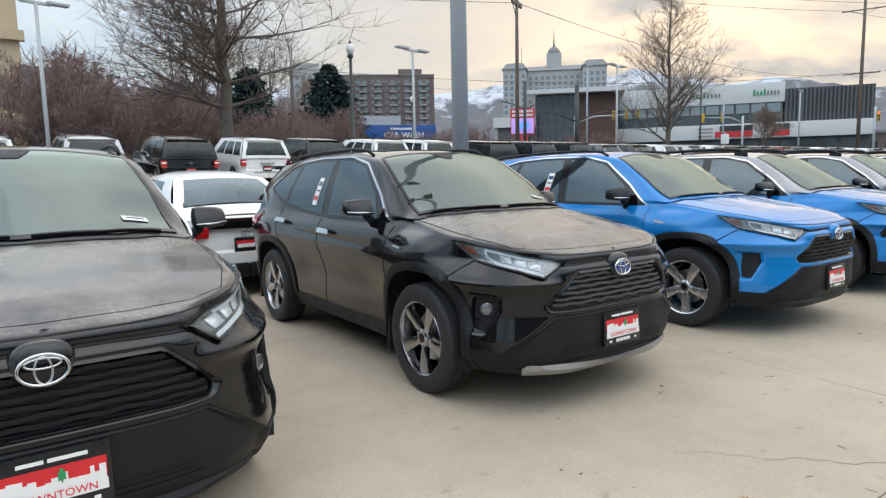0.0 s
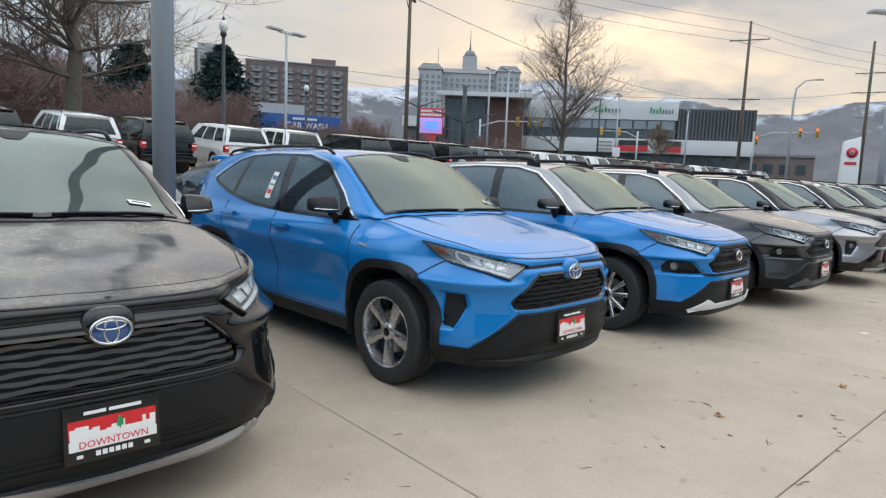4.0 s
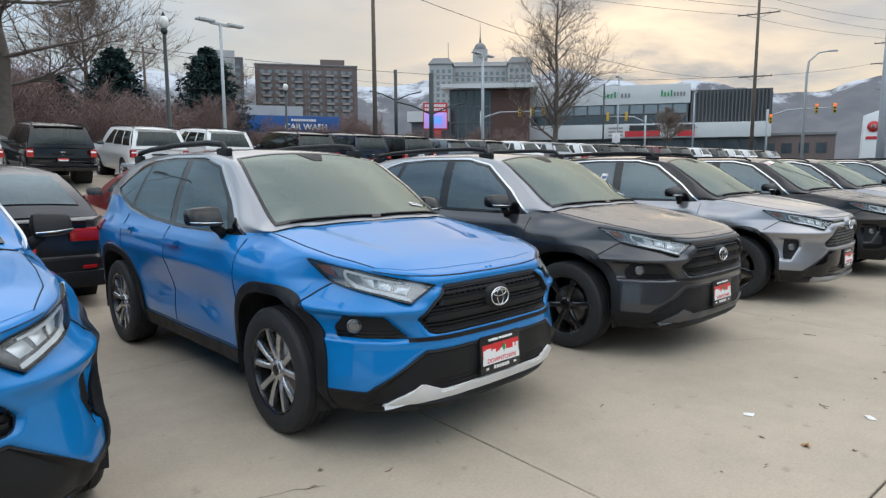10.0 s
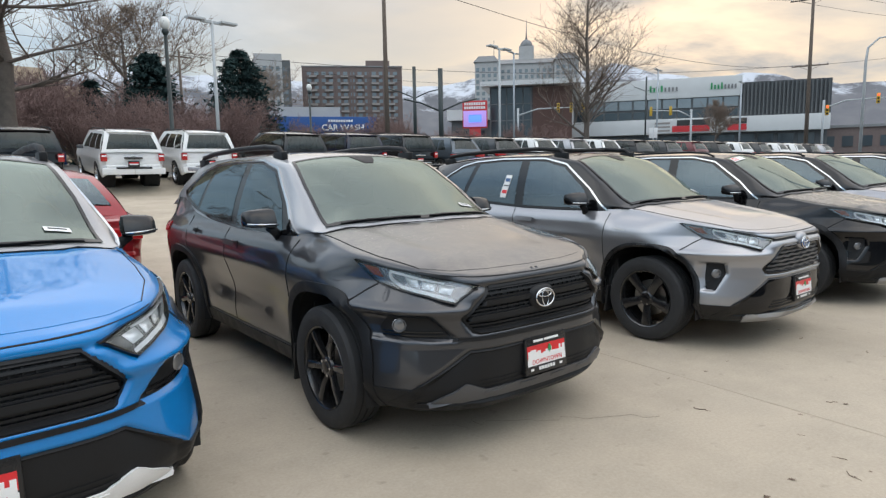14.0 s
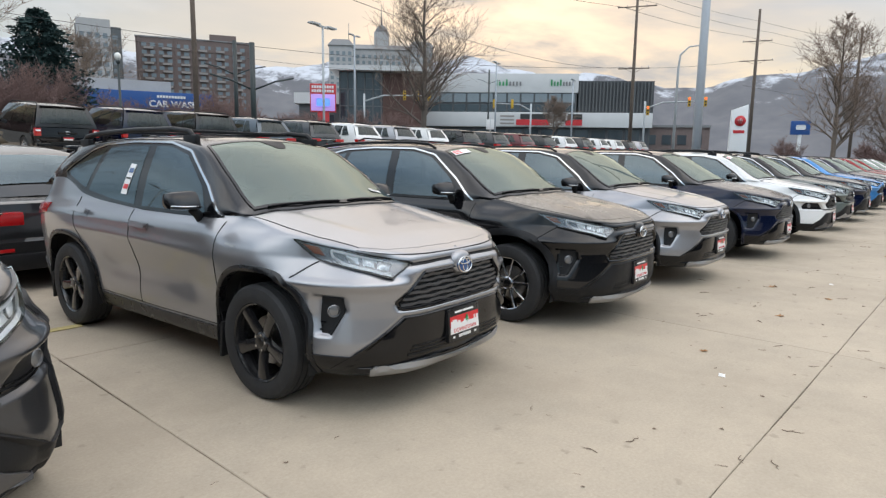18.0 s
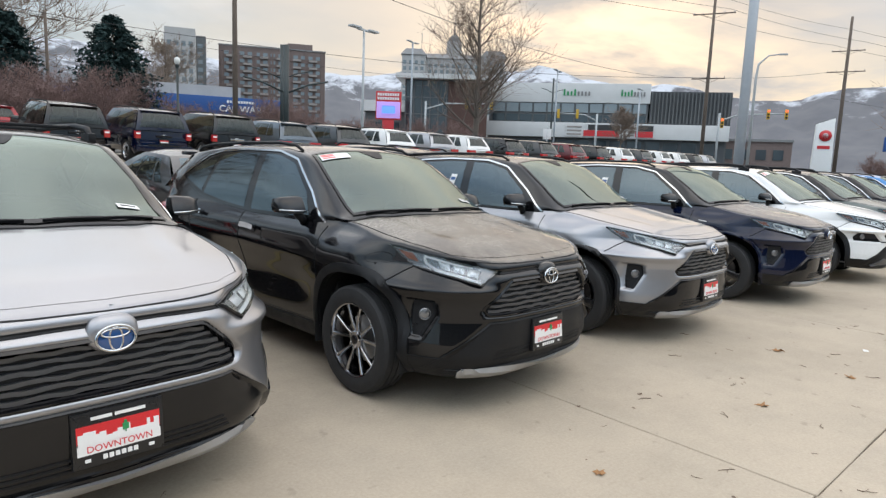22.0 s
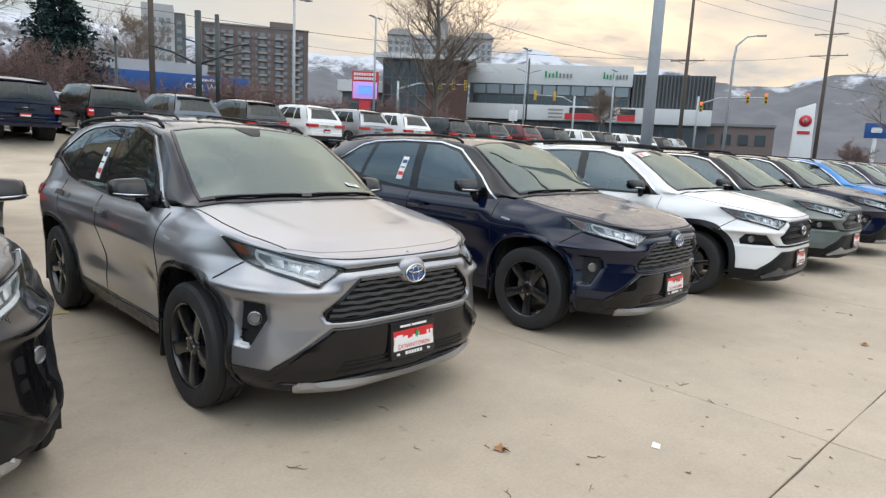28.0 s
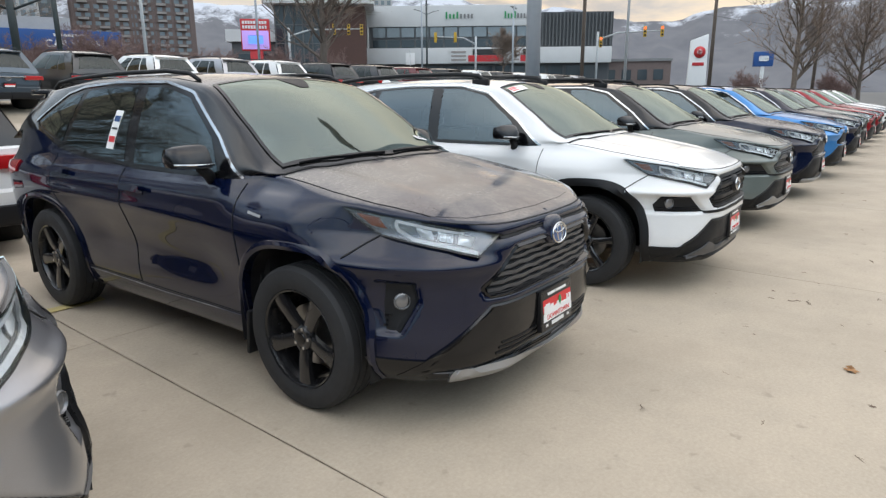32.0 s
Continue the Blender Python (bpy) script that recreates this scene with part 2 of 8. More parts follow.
M = {
    "trim": plain("black_plastic", (0.011, 0.0113, 0.0125), 0.5, spec=0.26, bump=0.15),
    "gloss": plain("gloss_black", (0.005, 0.005, 0.006), 0.10, spec=0.45, vary=0.05),
    "satin": plain("satin_black", (0.010, 0.010, 0.011), 0.30, spec=0.4, vary=0.05),
    "grillebar": plain("grille_bar", (0.075, 0.076, 0.080), 0.38, metal=0.35, vary=0.06),
    "rubber": plain("tyre_rubber", (0.020, 0.020, 0.021), 0.75, bump=0.25, scale=14),
    "dark": plain("dark_cavity", (0.008, 0.008, 0.009), 0.8),
    "chrome": plain("chrome", (0.60, 0.61, 0.62), 0.10, metal=1.0, vary=0.03),
    "silver": plain("satin_silver", (0.36, 0.355, 0.35), 0.42, metal=0.6, vary=0.06),
    "alloy": plain("alloy_silver", (0.58, 0.58, 0.59), 0.25, metal=0.9, vary=0.05),
    "blackrim": plain("black_rim", (0.012, 0.012, 0.013), 0.22, coat=0.5),
    "gunmetal": plain("gunmetal_skid", (0.11, 0.11, 0.115), 0.4, metal=0.5, vary=0.06),
    "polished": plain("polished_rim", (0.42, 0.42, 0.43), 0.16, metal=1.0, vary=0.05),
    "whiteplastic": plain("white_skid", (0.72, 0.71, 0.70), 0.38, vary=0.05),
    "disc": plain("brake_disc", (0.42, 0.41, 0.40), 0.35, metal=1.0),
    "lampback": plain("lamp_reflector", (0.85, 0.86, 0.87), 0.22, metal=0.35),
    "foglens": plain("fog_lens", (0.22, 0.22, 0.225), 0.18, metal=0.5),
    "lampdark": plain("lamp_housing", (0.22, 0.22, 0.23), 0.2, metal=0.75),
    "amber": plain("amber_reflector", (0.33, 0.075, 0.025), 0.15, coat=0.6),
    "drl": plain("light_guide", (0.93, 0.94, 0.95), 0.25),
    "redlens": plain("red_lens", (0.42, 0.012, 0.014), 0.12, coat=0.8),
    "seat": plain("seat_cloth", (0.035, 0.034, 0.034), 0.85),
    "dash": plain("dash_top", (0.030, 0.030, 0.031), 0.7, bump=0.1),
    "paper": plain("white_paper", (0.80, 0.79, 0.77), 0.6, vary=0.04),
    "print": plain("black_print", (0.03, 0.03, 0.03), 0.6),
    "red": plain("plate_red", (0.66, 0.025, 0.03), 0.35),
    "green": plain("plate_green", (0.02, 0.28, 0.10), 0.35),
    "plateblack": plain("plate_black", (0.012, 0.012, 0.013), 0.3),
    "bluebadge": plain("badge_blue", (0.02, 0.07, 0.2), 0.12, coat=0.8),
    "windshield": glass_pane("windshield_glass", (0.075, 0.10, 0.08), 2.2, 0.03, (0.86, 1.0, 0.93)),
    "sideglass": glass_pane("side_glass", (0.11, 0.15, 0.18), 2.05, 0.015, (0.76, 0.92, 1.0)),
    "privacy": glass_pane("privacy_glass", (0.04, 0.05, 0.065), 2.05, 0.015, (0.76, 0.92, 1.0)),
    "tailglass": glass_pane("tail_glass", (0.06, 0.07, 0.08), 1.5, 0.02),
    "lens": glass_pane("lamp_lens", (0.92, 0.93, 0.94), 1.5, 0.02),
}


# ---- mesh helpers ----
def mesh_of(name, verts, faces, smooth=True):
    me = bpy.data.meshes.new(name)
    me.from_pydata([tuple(v) for v in verts], [], faces)
    if smooth:
        me.polygons.foreach_set("use_smooth", [True] * len(me.polygons))
    me.update()
    return me


def mesh_from(bm, name, smooth=False, angle=None):
    bmesh.ops.recalc_face_normals(bm, faces=bm.faces)
    me = bpy.data.meshes.new(name)
    if smooth or angle is not None:
        for f in bm.faces:
            f.smooth = True
    if angle is not None:
        for e in bm.edges:
            if len(e.link_faces) == 2 and e.calc_face_angle(0) > radians(angle):
                e.smooth = False
    bm.to_mesh(me)
    bm.free()
    return me


def link_part(name, me, mat, parent=None, label="", m=None):
    """Links a mesh as one object; the material sits on the object, so that alike pieces can share a mesh."""
    ob = new(name, me)
    if not me.materials:
        me.materials.append(None)
    ob.material_slots[0].link = "OBJECT"
    ob.material_slots[0].material = mat
    if parent is not None:
        ob.parent = parent
    if m is not None:
        ob.matrix_local = m
    if label:
        tagged(ob, label=label)
    return ob


def part(name, bm, material, parent, label=""):
    return link_part(name, mesh_from(bm, name, angle=40), material, parent, label)


def add_box(bm, x0, x1, y0, y1, z0, z1, bevel=0.0, m=None):
    r = bmesh.ops.create_cube(bm, size=1)["verts"]
    for v in r:
        v.co = Vector((x0 + (v.co.x + .5) * (x1 - x0), y0 + (v.co.y + .5) * (y1 - y0), z0 + (v.co.z + .5) * (z1 - z0)))
    if bevel:
        es = {e for v in r for e in v.link_edges}
        bmesh.ops.bevel(bm, geom=list(es), offset=bevel, segments=2, affect="EDGES", profile=0.6)
    if m is not None:
        bmesh.ops.transform(bm, matrix=m, verts=[v for v in bm.verts if not v.tag])
    for v in bm.verts:
        v.tag = True
    return bm


def add_tube(bm, pts, radius, sides=8, caps=True):
    """A round bar along a polyline; radius may be a list."""
    pts = [Vector(p) for p in pts]
    rings, prev = [], None
    for i, p in enumerate(pts):
        d = (pts[min(i + 1, len(pts) - 1)] - pts[max(i - 1, 0)]).normalized()
        ref = prev if prev is not None else (Vector((0, 0, 1)) if abs(d.z) < 0.9 else Vector((1, 0, 0)))
        u = d.cross(ref).normalized()
        w = u.cross(d).normalized()
        prev = w
        r = radius[i] if isinstance(radius, (list, tuple)) else radius
        rings.append([bm.verts.new(p + r * (math.cos(2 * math.pi * k / sides) * u + math.sin(2 * math.pi * k / sides) * w)) for k in range(sides)])
    for a, b in zip(rings, rings[1:]):
        for k in range(sides):
            bm.faces.new((a[k], a[(k + 1) % sides], b[(k + 1) % sides], b[k]))
    if caps:
        bm.faces.new(rings[0][::-1])
        bm.faces.new(rings[-1])
    for v in bm.verts:
        v.tag = True
    return bm


def box_mesh(name, x0, x1, y0, y1, z0, z1, bevel=0.0):
    return mesh_from(add_box(bmesh.new(), x0, x1, y0, y1, z0, z1, bevel), name, angle=40)


def lathe(profile, sides=40, axis="x"):
    """A turned shape about the x axis from (x, r) pairs."""
    bm = bmesh.new()
    rings = []
    for x, r in profile:
        rings.append([bm.verts.new((x, r * math.cos(2 * math.pi * k / sides), r * math.sin(2 * math.pi * k / sides))) for k in range(sides)])
    for a, b in zip(rings, rings[1:]):
        for k in range(sides):
            bm.faces.new((a[k], a[(k + 1) % sides], b[(k + 1) % sides], b[k]))
    return bm


def curve_at(keys, t):
    """Smooth interpolation through (t, value) keys."""
    if t <= keys[0][0]:
        return keys[0][1]
    if t >= keys[-1][0]:
        return keys[-1][1]
    for i in range(len(keys) - 1):
        if keys[i][0] <= t <= keys[i + 1][0]:
            break
    (t0, v0), (t1, v1) = keys[i], keys[i + 1]

    def slope(j):
        if j <= 0 or j >= len(keys) - 1:
            return None
        a = (keys[j][1] - keys[j - 1][1]) / (keys[j][0] - keys[j - 1][0])
        b = (keys[j + 1][1] - keys[j][1]) / (keys[j + 1][0] - keys[j][0])
        return 0.0 if a * b <= 0 else 2 * a * b / (a + b)
    d = (v1 - v0) / (t1 - t0)
    m0, m1 = slope(i), slope(i + 1)
    m0 = d if m0 is None else m0
    m1 = d if m1 is None else m1
    h, k = t1 - t0, (t - t0) / (t1 - t0)
    return (2 * k ** 3 - 3 * k ** 2 + 1) * v0 + (k ** 3 - 2 * k ** 2 + k) * h * m0 + (3 * k ** 2 - 2 * k ** 3) * v1 + (k ** 3 - k ** 2) * h * m1


def smoothstep(a, b, x):
    k = min(1, max(0, (x - a) / (b - a)))
    return k * k * (3 - 2 * k)


def signed_distance(poly, x, z):
    """Distance to a polygon's outline, negative inside."""
    d, inside = 9.0, False
    for i in range(len(poly)):
        (x0, z0), (x1, z1) = poly[i - 1], poly[i]
        ex, ez, wx, wz = x1 - x0, z1 - z0, x - x0, z - z0
        k = min(1, max(0, (wx * ex + wz * ez) / (ex * ex + ez * ez + 1e-12)))
        d = min(d, math.hypot(wx - k * ex, wz - k * ez))
        if (z0 > z) != (z1 > z) and x < x0 + (z - z0) / (z1 - z0) * ex:
            inside = not inside
    return -d if inside else d


def resample(pts, n):
    """n + 1 points spread evenly along a polyline."""
    L = [0]
    for a, b in zip(pts, pts[1:]):
        L.append(L[-1] + math.hypot(b[0] - a[0], b[1] - a[1]))
    out, j = [], 0
    for i in range(n + 1):
        s = L[-1] * i / n
        while j < len(pts) - 2 and L[j + 1] < s:
            j += 1
        k = (s - L[j]) / max(1e-9, L[j + 1] - L[j])
        out.append((pts[j][0] + k * (pts[j + 1][0] - pts[j][0]), pts[j][1] + k * (pts[j + 1][1] - pts[j][1])))
    return out


def patch(surface, bottom, right, top, left, nu=12, nv=6, off=0.004, thick=0.01, crown=0.0):
    """A panel that follows a surface(a, b, off): four border lines in (a, b), run so that bottom and top go the same way and
    left and right both climb. The rim is turned inwards by thick."""
    B, T, Lf, R = resample(bottom, nu), resample(top, nu), resample(left, nv), resample(right, nv)
    verts, faces = [], []
    for j in range(nv + 1):
        v = j / nv
        for i in range(nu + 1):
            u = i / nu
            q = []
            for c in (0, 1):
                q.append((1 - v) * B[i][c] + v * T[i][c] + (1 - u) * Lf[j][c] + u * R[j][c]
                         - (1 - u) * (1 - v) * B[0][c] - u * (1 - v) * B[nu][c] - (1 - u) * v * T[0][c] - u * v * T[nu][c])
            bulge = crown * 16 * u * (1 - u) * v * (1 - v)
            verts.append(surface(q[0], q[1], off + bulge))
    w = nu + 1
    for j in range(nv):
        for i in range(nu):
            faces.append((j * w + i, j * w + i + 1, (j + 1) * w + i + 1, (j + 1) * w + i))
    if thick:
        ring = [i for i in range(nu)] + [j * w + nu for j in range(nv)] + [nv * w + nu - i for i in range(nu)] + [(nv - j) * w for j in range(nv)]
        coords = list(B[:-1]) + list(R[:-1]) + list(reversed(T))[:-1] + list(reversed(Lf))[:-1]
        base = len(verts)
        for c in coords:
            verts.append(surface(c[0], c[1], off - thick))
        n = len(ring)
        for k in range(n):
            faces.append((ring[(k + 1) % n], ring[k], base + k, base + (k + 1) % n))
    return verts, faces


def mirrored(vf):
    v, f = vf
    return [(-p[0], p[1], p[2]) for p in v], [t[::-1] for t in f]


def merged(*parts):
    V, Fc = [], []
    for v, f in parts:
        o = len(V)
        V += [tuple(p) for p in v]
        Fc += [tuple(i + o for i in t) for t in f]
    return V, Fc


# ---- the compact SUV: nose at y = 0, tail at y = 4.6, wheels on z = 0 ----
AXLES, TYRE_R = (0.925, 3.615), 0.365
PLAN = [(0, 0), (0.20, 0.004), (0.37, 0.013), (0.53, 0.052), (0.66, 0.120), (0.76, 0.215), (0.83, 0.33), (0.88, 0.455), (0.912, 0.62), (0.924, 0.85), (0.920, 1.02), (0.908, 1.30),
        (0.897, 1.80), (0.898, 2.5), (0.908, 3.1), (0.925, 3.55), (0.915, 3.95), (0.87, 4.28), (0.78, 4.46), (0.60, 4.55), (0.3, 4.59), (0, 4.60)]


def build_contour():
    """The half outline seen from above, as rows of arc length, x, y and outward normal."""
    pts, n = [Vector((*p, 0)) for p in PLAN], 14
    pts = [Vector((-PLAN[1][0], PLAN[1][1], 0))] + pts + [Vector((-PLAN[-2][0], PLAN[-2][1], 0))]
    out = []
    for i in range(1, len(pts) - 2):
        for k in range(n):
            t = k / n
            p0, p1, p2, p3 = pts[i - 1:i + 3]
            out.append(0.5 * ((2 * p1) + (p2 - p0) * t + (2 * p0 - 5 * p1 + 4 * p2 - p3) * t * t + (3 * p1 - p0 - 3 * p2 + p3) * t ** 3))
    out.append(pts[-2])
    rows, s = [], 0.0
    for i, p in enumerate(out):
        if i:
            s += (p - out[i - 1]).length
        d = (out[min(i + 1, len(out) - 1)] - out[max(i - 1, 0)]).normalized()
        rows.append((s, p.x, p.y, d.y, -d.x))
    return np.array(rows)


CONTOUR = build_contour()
S_END = CONTOUR[-1, 0]


def plan_at(s):
    a = abs(s)
    r = [float(np.interp(a, CONTOUR[:, 0], CONTOUR[:, k])) for k in (1, 2, 3, 4)]
    if s < 0:
        r[0], r[2] = -r[0], -r[2]
    return r


SKIN_S = np.concatenate([np.arange(0, 1.6, 0.012), np.linspace(1.6, S_END, 110)])


@functools.lru_cache(maxsize=None)
def level_line(z):
    """The skin's outline at one height: x while the nose widens, and y all along."""
    pts = [skin(float(a), z) for a in SKIN_S]
    nose = [p.x for p, a in zip(pts, SKIN_S) if a < 1.5]
    return np.maximum.accumulate(np.array(nose) + np.arange(len(nose)) * 1e-7), np.maximum.accumulate(np.array([p.y for p in pts]) + np.arange(len(pts)) * 1e-7)


def F(x, z):
    """A place on the front given by x, as arc length and height."""
    xs = level_line(round(z, 3))[0]
    return (math.copysign(float(np.interp(abs(x), xs, SKIN_S[:len(xs)])), x), z)


def S(y, z):
    """A place on the flank given by y, as arc length and height."""
    return (float(np.interp(y, level_line(round(z, 3))[1], SKIN_S)), z)


TOP_Z = [(0.0, 0.962), (0.1, 0.972), (0.25, 0.995), (0.45, 1.022), (0.62, 1.042), (0.9, 1.083), (1.15, 1.118), (1.32, 1.122), (1.5, 1.104), (2.0, 1.092), (3.0, 1.122), (3.4, 1.165), (3.75, 1.262), (3.95, 1.29), (4.3, 1.28), (4.6, 1.18)]
LOW_Z = [(0.0, 0.235), (0.4, 0.245), (1.3, 0.26), (3.2, 0.26), (4.1, 0.28), (4.6, 0.32)]
# how far the skin stands in from the plan line at each height: nose, corner under the lamps, fender, doors, tail
FRONT_IN = [(0.20, 0.17), (0.25, 0.085), (0.29, 0.04), (0.36, 0.012), (0.45, 0.0), (0.575, 0.0), (0.60, 0.006), (0.64, 0.010), (0.75, 0.010), (0.80, 0.016), (0.85, 0.014), (0.88, 0.026), (0.903, 0.058), (0.912, 0.046), (0.945, 0.056), (0.975, 0.13)]
CORNER_IN = [(0.22, 0.16), (0.27, 0.075), (0.33, 0.022), (0.39, 0.0), (0.46, 0.004), (0.60, 0.026), (0.70, 0.034), (0.745, 0.028), (0.785, 0.008), (0.800, 0.010), (0.828, 0.045), (0.92, 0.112), (1.04, 0.128), (1.1, 0.19)]
FENDER_IN = [(0.22, 0.12), (0.30, 0.075), (0.42, 0.052), (0.58, 0.028), (0.76, 0.008), (0.87, 0.0), (0.93, 0.010), (0.98, 0.036), (1.03, 0.082), (1.07, 0.128), (1.11, 0.162)]
SIDE_IN = [(0.22, 0.12), (0.30, 0.075), (0.42, 0.050), (0.58, 0.035), (0.76, 0.012), (0.88, 0.0), (0.985, 0.006), (1.03, 0.022), (1.08, 0.058), (1.12, 0.085), (1.2, 0.115), (1.3, 0.15)]
REAR_IN = [(0.28, 0.16), (0.40, 0.04), (0.60, 0.0), (0.75, 0.02), (0.90, 0.06), (1.12, 0.12), (1.3, 0.17)]


def line_at(keys, z):
    """Straight runs between keys, with the folds eased over 8 mm."""
    k = np.array(keys)
    return float(sum(np.interp(z + e, k[:, 0], k[:, 1]) for e in (-0.006, -0.002, 0.002, 0.006)) / 4)


def skin(s, z):
    """The smooth outer skin of the lower body, without its recesses."""
    x, y, nx, ny = plan_at(s)
    wf, wr = max(0, -ny) ** 1.6, max(0, ny) ** 1.6
    ws = max(0, 1 - wf - wr)
    fore = 1 - smoothstep(1.25, 1.5, y)
    d = wf * line_at(FRONT_IN, z) + wr * curve_at(REAR_IN, z)
    d += ws * (fore * curve_at(FENDER_IN, z) + (1 - fore) * curve_at(SIDE_IN, z))
    if y < 1.05:
        wc = smoothstep(0.42, 0.60, abs(x)) * (1 - smoothstep(0.56, 1.0, y))
        d = (1 - wc) * d + wc * line_at(CORNER_IN, z)
    # waisted doors between the wheels, and a fold rising from the sill
    d += ws * 0.030 * math.exp(-((z - 0.64) / 0.13) ** 2) * smoothstep(1.35, 1.75, y) * (1 - smoothstep(2.75, 3.2, y))
    d -= ws * 0.010 * math.exp(-((z - 0.87 - 0.02 * (y - 2)) / 0.045) ** 2) * smoothstep(1.2, 1.8, y) * (1 - smoothstep(3.3, 4.0, y))
    return Vector((x - nx * d, y - ny * d, z))


OUTLINES = {
    "A": {"grille": [(-0.365, 0.850), (0.365, 0.850), (0.548, 0.680), (0.528, 0.640), (-0.528, 0.640), (-0.548, 0.680)],
          "lower": [(-0.505, 0.602), (0.505, 0.602), (0.755, 0.400), (0.74, 0.30), (-0.74, 0.30), (-0.755, 0.400)],
          "pod": [(0.772, 0.722), (0.848, 0.728), (0.862, 0.60), (0.862, 0.50), (0.828, 0.50), (0.766, 0.645)]},
    "B": {"grille": [(-0.375, 0.897), (0.375, 0.897), (0.535, 0.745), (0.475, 0.668), (-0.475, 0.668), (-0.535, 0.745)],
          "lower": [(-0.50, 0.580), (0.50, 0.580), (0.735, 0.405), (0.74, 0.30), (-0.74, 0.30), (-0.735, 0.405)],
          "pod": [(0.685, 0.768), (0.90, 0.775), (0.90, 0.645), (0.555, 0.640), (0.575, 0.665)]},
}


class Shape:
    """The surfaces of one body style: wall(s, z), cap(x, y), flank(y, z) of the cabin and crown(x, y) of glass and roof."""

    def __init__(self, style):
        self.style = style
        self.grille = OUTLINES[style]["grille"]
        self.lower = OUTLINES[style]["lower"]
        self.pod = OUTLINES[style]["pod"]
        rows = []
        for s in np.linspace(0, S(1.45, 1.0)[0], 110):
            p = self.wall_raw(float(s), self.top(float(s)))
            rows.append((p[1], p[0], p[2]))
        self.edge = np.array(rows)
        self.edge[:, 0] = np.maximum.accumulate(self.edge[:, 0] + np.arange(len(rows)) * 1e-6)

    def top(self, s):
        return curve_at(TOP_Z, plan_at(s)[1])

    def low(self, s):
        return curve_at(LOW_Z, plan_at(s)[1])

    def wall_raw(self, s, z):
        p = skin(s, z)
        _, y, nx, ny = plan_at(s)
        if y < 0.62:
            d, ax = 0.0, abs(p.x)
            if ax < 0.80:
                d += 0.040 * smoothstep(0.010, -0.010, signed_distance(self.grille, p.x, z))
                d += 0.026 * smoothstep(0.012, -0.012, signed_distance(self.lower, p.x, z))
            if ax > 0.5:
                d += 0.032 * smoothstep(0.010, -0.010, signed_distance(self.pod, ax, z)) * (1 - smoothstep(0.40, 0.56, y))
            p = Vector((p.x - nx * d, p.y - ny * d, z))
        return p

    def wall(self, s, z, off=0.0):
        p = self.wall_raw(s, z)
        if off:
            e = 0.006
            n = (self.wall_raw(s + e, z) - self.wall_raw(s - e, z)).cross(self.wall_raw(s, z + e) - self.wall_raw(s, z - e))
            if n.length > 1e-9:
                _, _, nx, ny = plan_at(s)
                n.normalize()
                if n.x * nx + n.y * ny < 0:
                    n.negate()
                p = p + n * off
        return p

    def cap(self, x, y, off=0.0):
        xe = max(0.02, float(np.interp(y, self.edge[:, 0], self.edge[:, 1])))
        ze = float(np.interp(y, self.edge[:, 0], self.edge[:, 2]))
        k = min(1.0, abs(x) / xe)
        crown = curve_at([(0.10, 0.0), (0.20, 0.020), (0.40, 0.040), (0.7, 0.050), (1.15, 0.058), (1.5, 0.05)], y)
        fold = 0.36 + 0.16 * y
        z = ze + crown * (1 - k ** 2.6) + 0.012 * (smoothstep(fold - 0.035, fold + 0.02, abs(x)) - 0.5) * smoothstep(0.25, 0.6, y) * (1 - k ** 6)
        return Vector((x, y, z + off))

    # cabin
    EDGE_X = [(1.05, 0.05), (1.09, 0.40), (1.16, 0.66), (1.24, 0.745), (1.60, 0.687), (1.95, 0.617), (2.45, 0.602), (3.2, 0.596), (3.9, 0.578), (4.2, 0.57), (4.36, 0.64), (4.50, 0.72)]
    EDGE_Z = [(1.05, 1.158), (1.09, 1.152), (1.16, 1.138), (1.24, 1.146), (1.60, 1.380), (1.95, 1.572), (2.45, 1.628), (3.2, 1.626), (3.9, 1.582), (4.2, 1.52), (4.36, 1.36), (4.50, 1.20)]
    MID_Z = [(1.05, 1.160), (1.30, 1.297), (1.60, 1.462), (1.90, 1.602), (2.05, 1.638), (2.30, 1.660), (2.8, 1.674), (3.4, 1.664), (4.0, 1.628), (4.28, 1.585), (4.33, 1.51), (4.42, 1.36), (4.52, 1.18)]

    def belt(self, y):
        s = S(y, 1.05)[0]
        p = self.wall_raw(s, self.top(s))
        ex, ez = curve_at(self.EDGE_X, y), curve_at(self.EDGE_Z, y)
        k = smoothstep(1.16, 1.34, y)
        return (1 - k) * ex + k * p.x, (1 - k) * (ez - 0.015) + k * (p.z - 0.01)

    def flank(self, y, z, off=0.0):
        bx, bz = self.belt(y)
        ex, ez = curve_at(self.EDGE_X, y), curve_at(self.EDGE_Z, y)
        t = min(1.0, max(0.0, (z - bz) / max(0.01, ez - bz)))
        return Vector((bx + (ex - bx) * t + 0.022 * math.sin(math.pi * t) + off, y, z + off * 0.35))

    def crown(self, x, y, off=0.0):
        ex, ez, mz = curve_at(self.EDGE_X, y), curve_at(self.EDGE_Z, y), curve_at(self.MID_Z, y)
        k = min(1.0, abs(x) / max(0.02, ex))
        tilt = 0.5 if y < 2.0 else (-0.7 if y > 4.26 else 0.0)
        return Vector((x, y - off * tilt, mz - (mz - ez) * k ** 2.4 + off * (0.85 if tilt else 1.0)))

